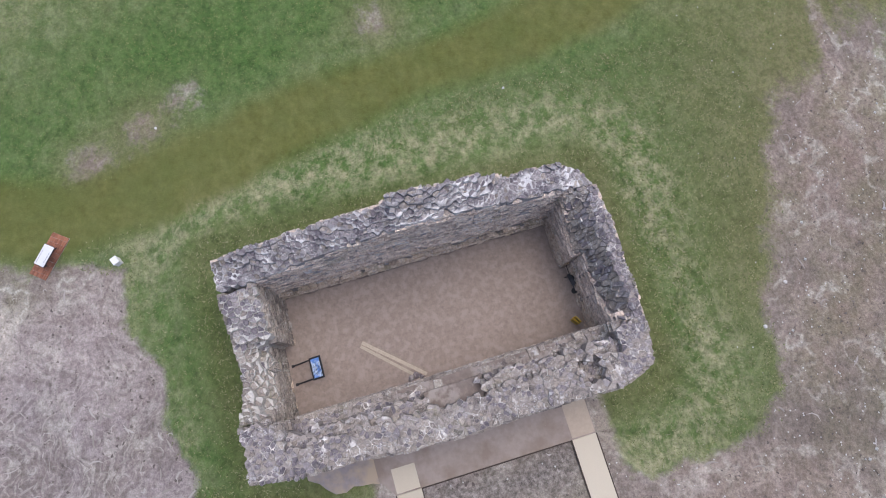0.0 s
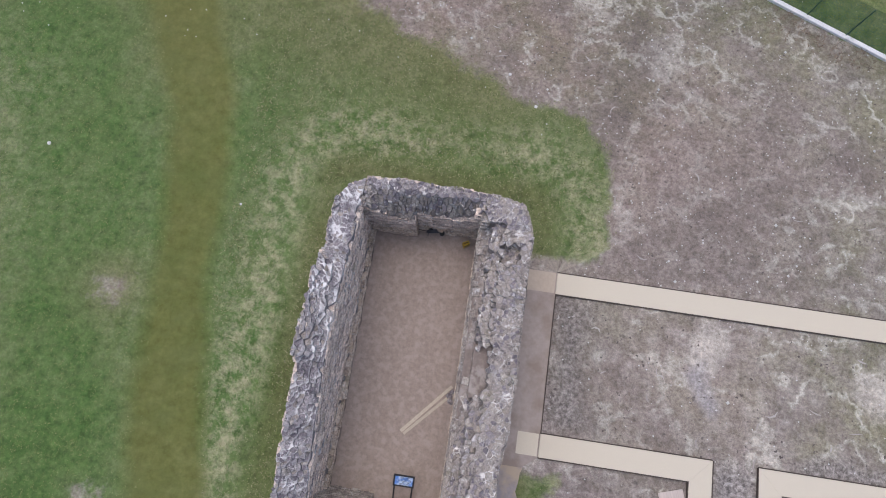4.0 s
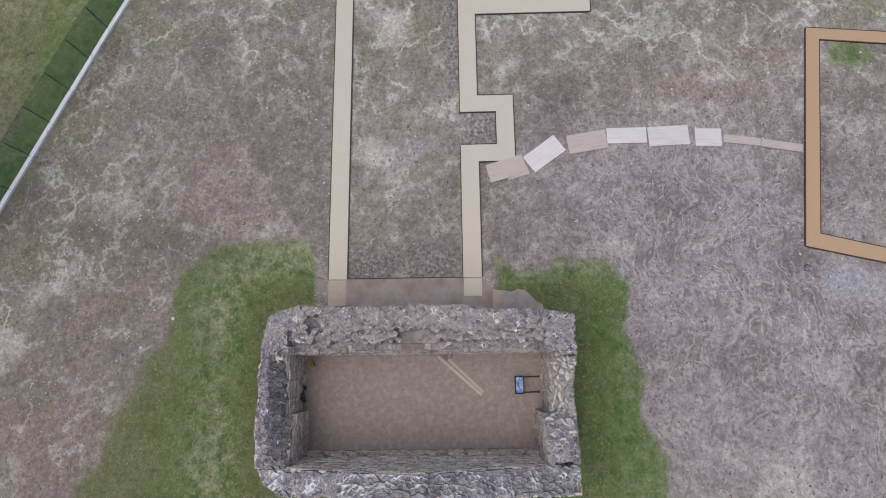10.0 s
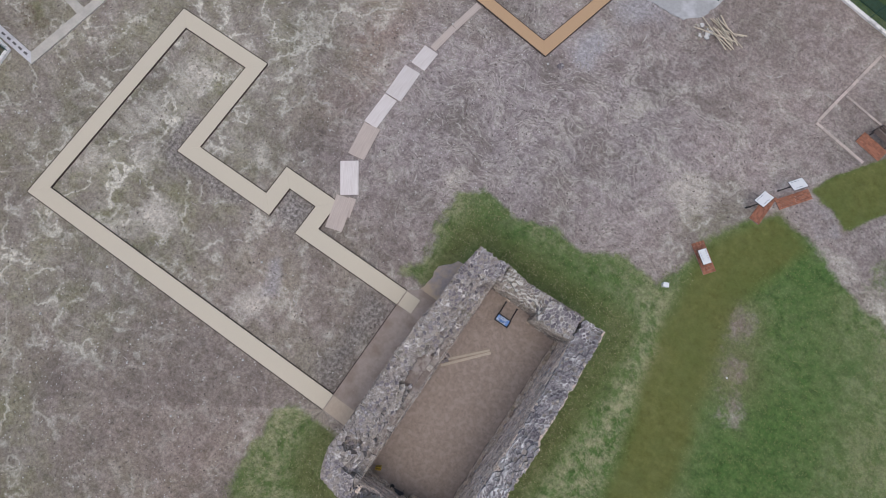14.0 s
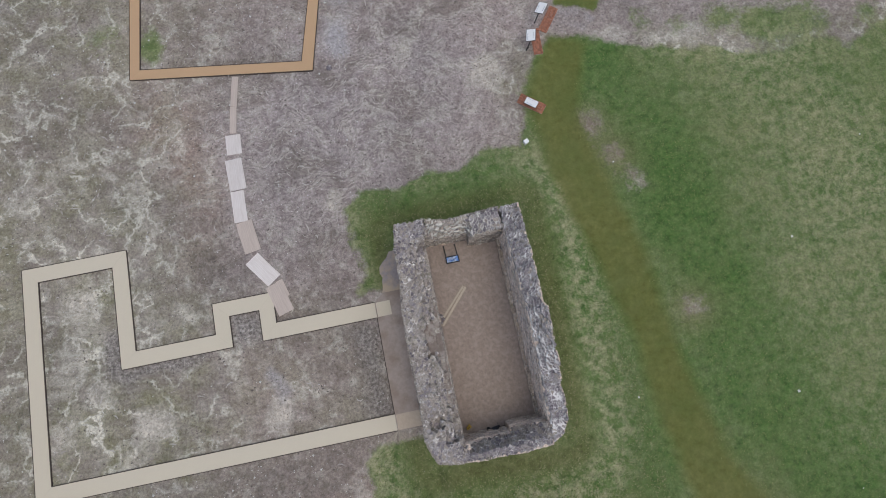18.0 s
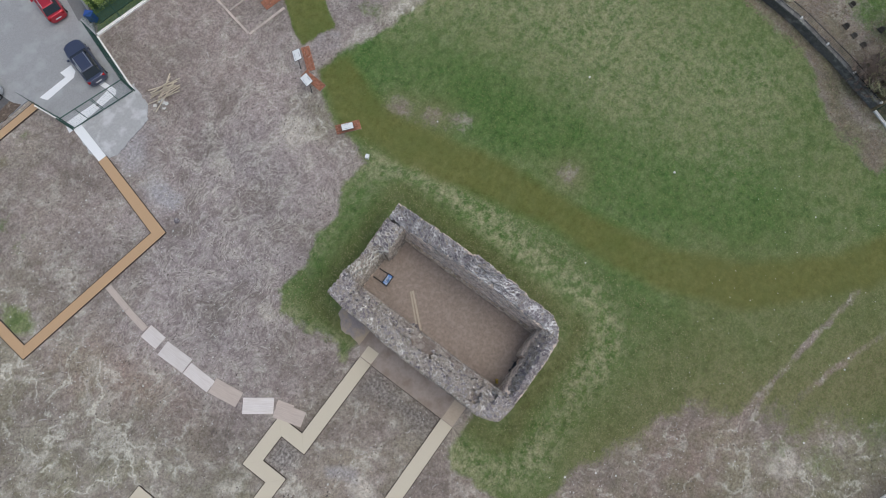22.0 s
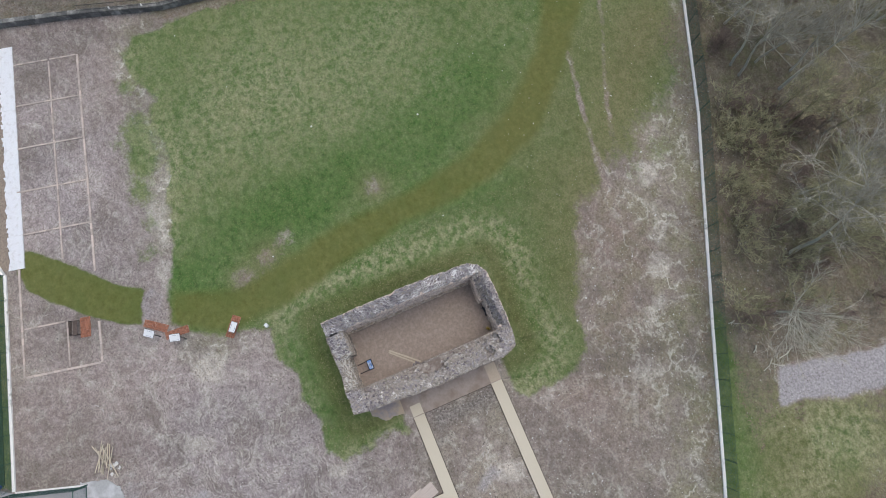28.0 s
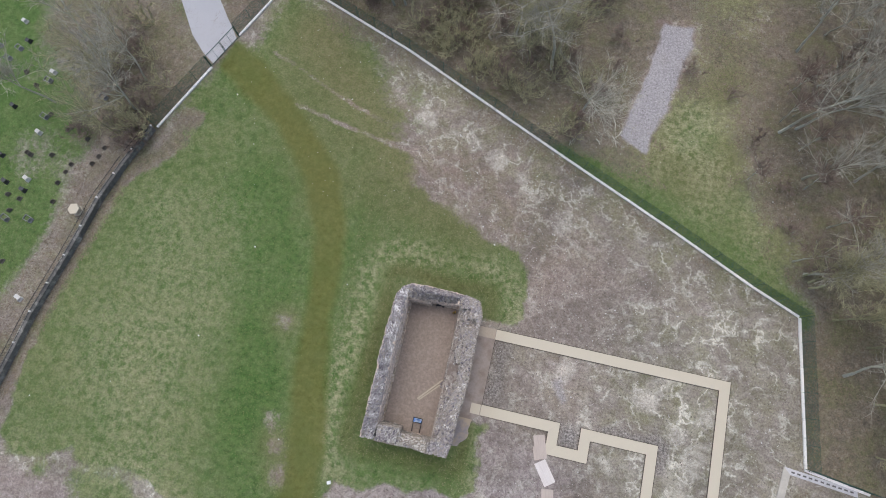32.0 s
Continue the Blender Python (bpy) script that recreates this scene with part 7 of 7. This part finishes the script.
for x, y, k, s in ((46.5, -12.2, 1, 0.95), (45.5, -15.5, 0, 1.05), (49.0, -18.5, 1, 1.1), (46.0, -19.5, 0, 0.9), (53.5, -22.5, 2, 1.1), (49.5, -24.0, 1, 1.0), (62.0, 4.0, 0, 1.2), (57.5, 16.0, 2, 1.3), (54.5, 21.0, 1, 1.2), (60.5, 24.0, 0, 1.3), (56.5, 28.5, 1, 1.1), (63.0, 14.0, 2, 1.2), (52.8, 13.5, 1, 0.9), (55.5, -14.5, 0, 0.9), (43.5, -36.0, 1, 1.0), (37.0, -42.0, 0, 1.1)):
    bare_tree(x, y, k, s, "bare spreading tree over the graveyard", "graveyard trees")


def fallen_branch(x0, y0, x1, y1, r):
    """A bleached, slightly bent dead branch lying on the litter, with a side shoot."""
    b = thing("fallen_branch", "bleached dead branch lying in rough grass beyond the fence", "branch", (x0, y0, 0.0), group="fallen branches")
    dx, dy = x1 - x0, y1 - y0
    mx, my = dx * 0.5 - dy * 0.08, dy * 0.5 + dx * 0.08
    g = Geo().tube((0, 0, r), (mx, my, r + 0.05), r, sides=6)
    g.tube((mx, my, r + 0.05), (dx, dy, r * 0.7), r * 0.75, sides=6)
    part("stem", g, PALE_BARK, b)
    part("shoot", Geo().tube((mx, my, r + 0.04), (mx + 0.3 * dx - 0.3 * dy, my + 0.3 * dy + 0.3 * dx, 0.1), r * 0.45, sides=5), PALE_BARK, b)


for row in ((-8.06, -26.5, -8.55, -24.86, 0.06), (-3.77, -22.66, -3.8, -22.0, 0.06), (-6.63, -23.4, -7.13, -22.83, 0.07), (-4.25, -23.03, -3.8, -22.28, 0.05), (-8.3, -24.2, -9.0, -22.9, 0.05), (-9.3, -25.0, -8.6, -23.9, 0.045)):
    fallen_branch(*row)

# ---- fine ground cover ----
def tufts(name, material, count, keep, size, label):
    """Blades of grass in small clumps, strewn where keep() allows."""
    xs, ys, *layers = COVER
    rs = np.random.RandomState(len(name) * 7)
    g_v, g_f = [], []
    px, py = rs.uniform(-45, 60, count * 5), rs.uniform(-45, 48, count * 5)
    ix, iy = np.searchsorted(xs, px), np.searchsorted(ys, py)
    ok = rs.rand(len(px)) < keep(px, py, *[a[ix, iy] for a in layers])
    px, py, pz = px[ok][:count], py[ok][:count], layers[-1][ix, iy][ok][:count]
    n = len(px)
    ang = rs.uniform(0, 2 * np.pi, (n, 4))
    ln = size * rs.uniform(0.5, 1.3, (n, 4))
    wd = size * 0.16
    base = np.stack([px, py, pz - 0.01], -1)[:, None, :]
    off = np.stack([0.3 * size * np.cos(ang * 3.7), 0.3 * size * np.sin(ang * 5.1), 0 * ang], -1)
    tip = np.stack([ln * np.cos(ang), ln * np.sin(ang), 0.45 * ln], -1)
    side = np.stack([-wd * np.sin(ang), wd * np.cos(ang), 0 * ang], -1)
    v = np.stack([base + off + side, base + off - side, base + off + tip], 2).reshape(-1, 3)
    me = bpy.data.meshes.new(name)
    me.vertices.add(len(v))
    me.vertices.foreach_set("co", v.astype(np.float32).ravel())
    me.loops.add(len(v))
    me.loops.foreach_set("vertex_index", np.arange(len(v), dtype=np.int32))
    me.polygons.add(len(v) // 3)
    me.polygons.foreach_set("loop_start", np.arange(0, len(v), 3, dtype=np.int32))
    me.update(calc_edges=True)
    me.materials.append(material)
    return tagged(new(name, me), label, "grass", kind="stuff")


def wisps(name, material, count, keep, length, width, label):
    """Bent wisps of old straw lying in slow whorls."""
    xs, ys, *layers = COVER
    rs = np.random.RandomState(len(name) * 11)
    px, py = rs.uniform(-34, 34, count * 6), rs.uniform(-32, 38, count * 6)
    ix, iy = np.searchsorted(xs, px), np.searchsorted(ys, py)
    ok = rs.rand(len(px)) < keep(px, py, *[a[ix, iy] for a in layers])
    px, py, pz = px[ok][:count], py[ok][:count], layers[-1][ix, iy][ok][:count]
    n = len(px)
    ang = 9.0 * lattice(px, py, 7.0, 71) + rs.normal(0, 0.45, n)
    curl, ln, wd = rs.normal(0, 0.8, n), length * rs.uniform(0.4, 1.3, n), width * rs.uniform(0.5, 1.3, n)
    rows, qx, qy = [], px, py
    for k in range(4):
        w, z = wd * (0.25, 1.0, 0.8, 0.1)[k], pz + (0.005, 0.03, 0.03, 0.005)[k]
        rows += [np.stack([qx - w * np.sin(ang), qy + w * np.cos(ang), z], -1), np.stack([qx, qy, z + 0.012], -1), np.stack([qx + w * np.sin(ang), qy - w * np.cos(ang), z], -1)]
        qx, qy, ang = qx + ln / 3 * np.cos(ang), qy + ln / 3 * np.sin(ang), ang + curl
    v = np.stack(rows, 1).reshape(-1, 3)
    quad = np.array([[3 * k + j, 3 * k + j + 1, 3 * k + j + 4, 3 * k + j + 3] for k in range(3) for j in range(2)])
    f = (np.arange(n)[:, None, None] * 12 + quad[None]).reshape(-1, 4)
    me = bpy.data.meshes.new(name)
    me.from_pydata(v.tolist(), [], f.tolist())
    me.materials.append(material)
    return tagged(new(name, me), label, "straw", kind="stuff")


def clear(px, py):
    """Away from the ruin, the paths and the paved places."""
    ok = ~((px > 1.8) & (px < 10.9) & (py > -2.5) & (py < 13.2)) & ~((px > -0.2) & (px < 2.6) & (py > -0.2) & (py < 12.5))
    for a, b in zip(OUTLINE, OUTLINE[1:]):
        ok &= line_dist(px, py, [a, b]) > 1.25
    for a, b in zip(TAN_OUT, TAN_OUT[1:]):
        ok &= line_dist(px, py, [a, b]) > 1.1
    ok &= ~((py > 38) & (px < 12)) & (line_dist(px, py, [(-6.5, 10.5), (-8.4, 16), (-8.3, 22), (-7.4, 28)]) > 0.9)
    return ok


tufts("grass_tufts", GRASS_BLADE, 75000, lambda px, py, grass, mown, straw, lush, wood, z: np.where(clear(px, py), np.clip(grass * 1.2 - 0.35, 0, 1) * (1 - mown) * (1 - 0.4 * straw), 0), 0.095, "short green grass tufts over the field")
tufts("straw_tufts_dry", STRAW_BLADE, 36000, lambda px, py, grass, mown, straw, lush, wood, z: np.where(clear(px, py), np.clip(straw - 0.32, 0, 1) * (1 - mown) * (1 - 0.8 * lush) * (1 - wood), 0), 0.085, "dry straw-coloured grass strewn over the field")
VERGE_BLADE = leaf_material("rank_grass_blade", (0.05, 0.075, 0.02), (0.14, 0.165, 0.055), (0.36, 0.34, 0.20))
tufts("verge_tufts", VERGE_BLADE, 70000, lambda px, py, grass, mown, straw, lush, wood, z: np.where(clear(px, py) & (px < 17) & (px > -2) & (py > -13) & (py < 20), np.clip(grass * 1.3 - 0.3, 0, 1) * (1 - mown) * (1 - 0.6 * straw), 0), 0.12, "rank mixed green and dry grass round the ruin")
tufts("litter_twigs", simple("fallen_leaves", (0.21, 0.165, 0.12), 0.3, 5, 0.95, vary=0.4), 26000, lambda px, py, grass, mown, straw, lush, wood, z: np.where(wood > 0.3, 0.8, 0), 0.22, "fallen brown twigs and leaves under the trees")

pebbles = Geo()
for _ in range(11000):
    x, y = rnd(-30, 34), rnd(-32, 36)
    if (1.8 < x < 11.9 and -2.8 < y < 13.3) or (-25 < x < 2.4 and -0.3 < y < 16.3 and random.random() < 0.7):
        continue
    if x > 2 and y > -9:
        continue
    if COVER[2][np.searchsorted(COVER[0], x), np.searchsorted(COVER[1], y)] > 0.35 and random.random() < 0.93:
        continue
    r = rnd(0.018, 0.05) if random.random() < 0.96 else rnd(0.05, 0.1)
    pebbles.add([(x - r, y, 0.0), (x, y - r, 0.0), (x + r, y, 0.0), (x, y + r, 0.0), (x, y, r)], [(0, 1, 4), (1, 2, 4), (2, 3, 4), (3, 0, 4)])
tagged(new("pebbles", pebbles.mesh("pebbles", PALE_STONE)), "small pale pebbles strewn over the bare ground", "pebbles", kind="stuff")

mud = lambda px, py, grass, wood: clear(px, py) & (grass < 0.3) & (wood < 0.2) & (py < 37)  # noqa: E731
WISP = leaf_material("bleached_straw", (0.29, 0.26, 0.235), (0.37, 0.335, 0.31), (0.46, 0.425, 0.395))
CLOD = leaf_material("dark_clod", (0.10, 0.083, 0.074), (0.14, 0.118, 0.106), (0.19, 0.162, 0.146))
near_mauve = lambda px, py: np.exp(-(((px + 1) / 12) ** 2 + ((py - 22) / 10) ** 2))  # noqa: E731
wisps("straw_wisps", WISP, 5000, lambda px, py, grass, mown, straw, lush, wood, z: np.where(mud(px, py, grass, wood), 0.02 + 0.6 * near_mauve(px, py) ** 2 + 0.3 * np.clip(straw - 0.45, 0, 1), 0), 0.6, 0.042, "bleached wisps of straw over the bare mud")
wisps("mud_clods", CLOD, 4500, lambda px, py, grass, mown, straw, lush, wood, z: np.where(mud(px, py, grass, wood), 0.25 + 0.1 * near_mauve(px, py), 0), 0.15, 0.045, "dark clods and shreds of turf on the mud")
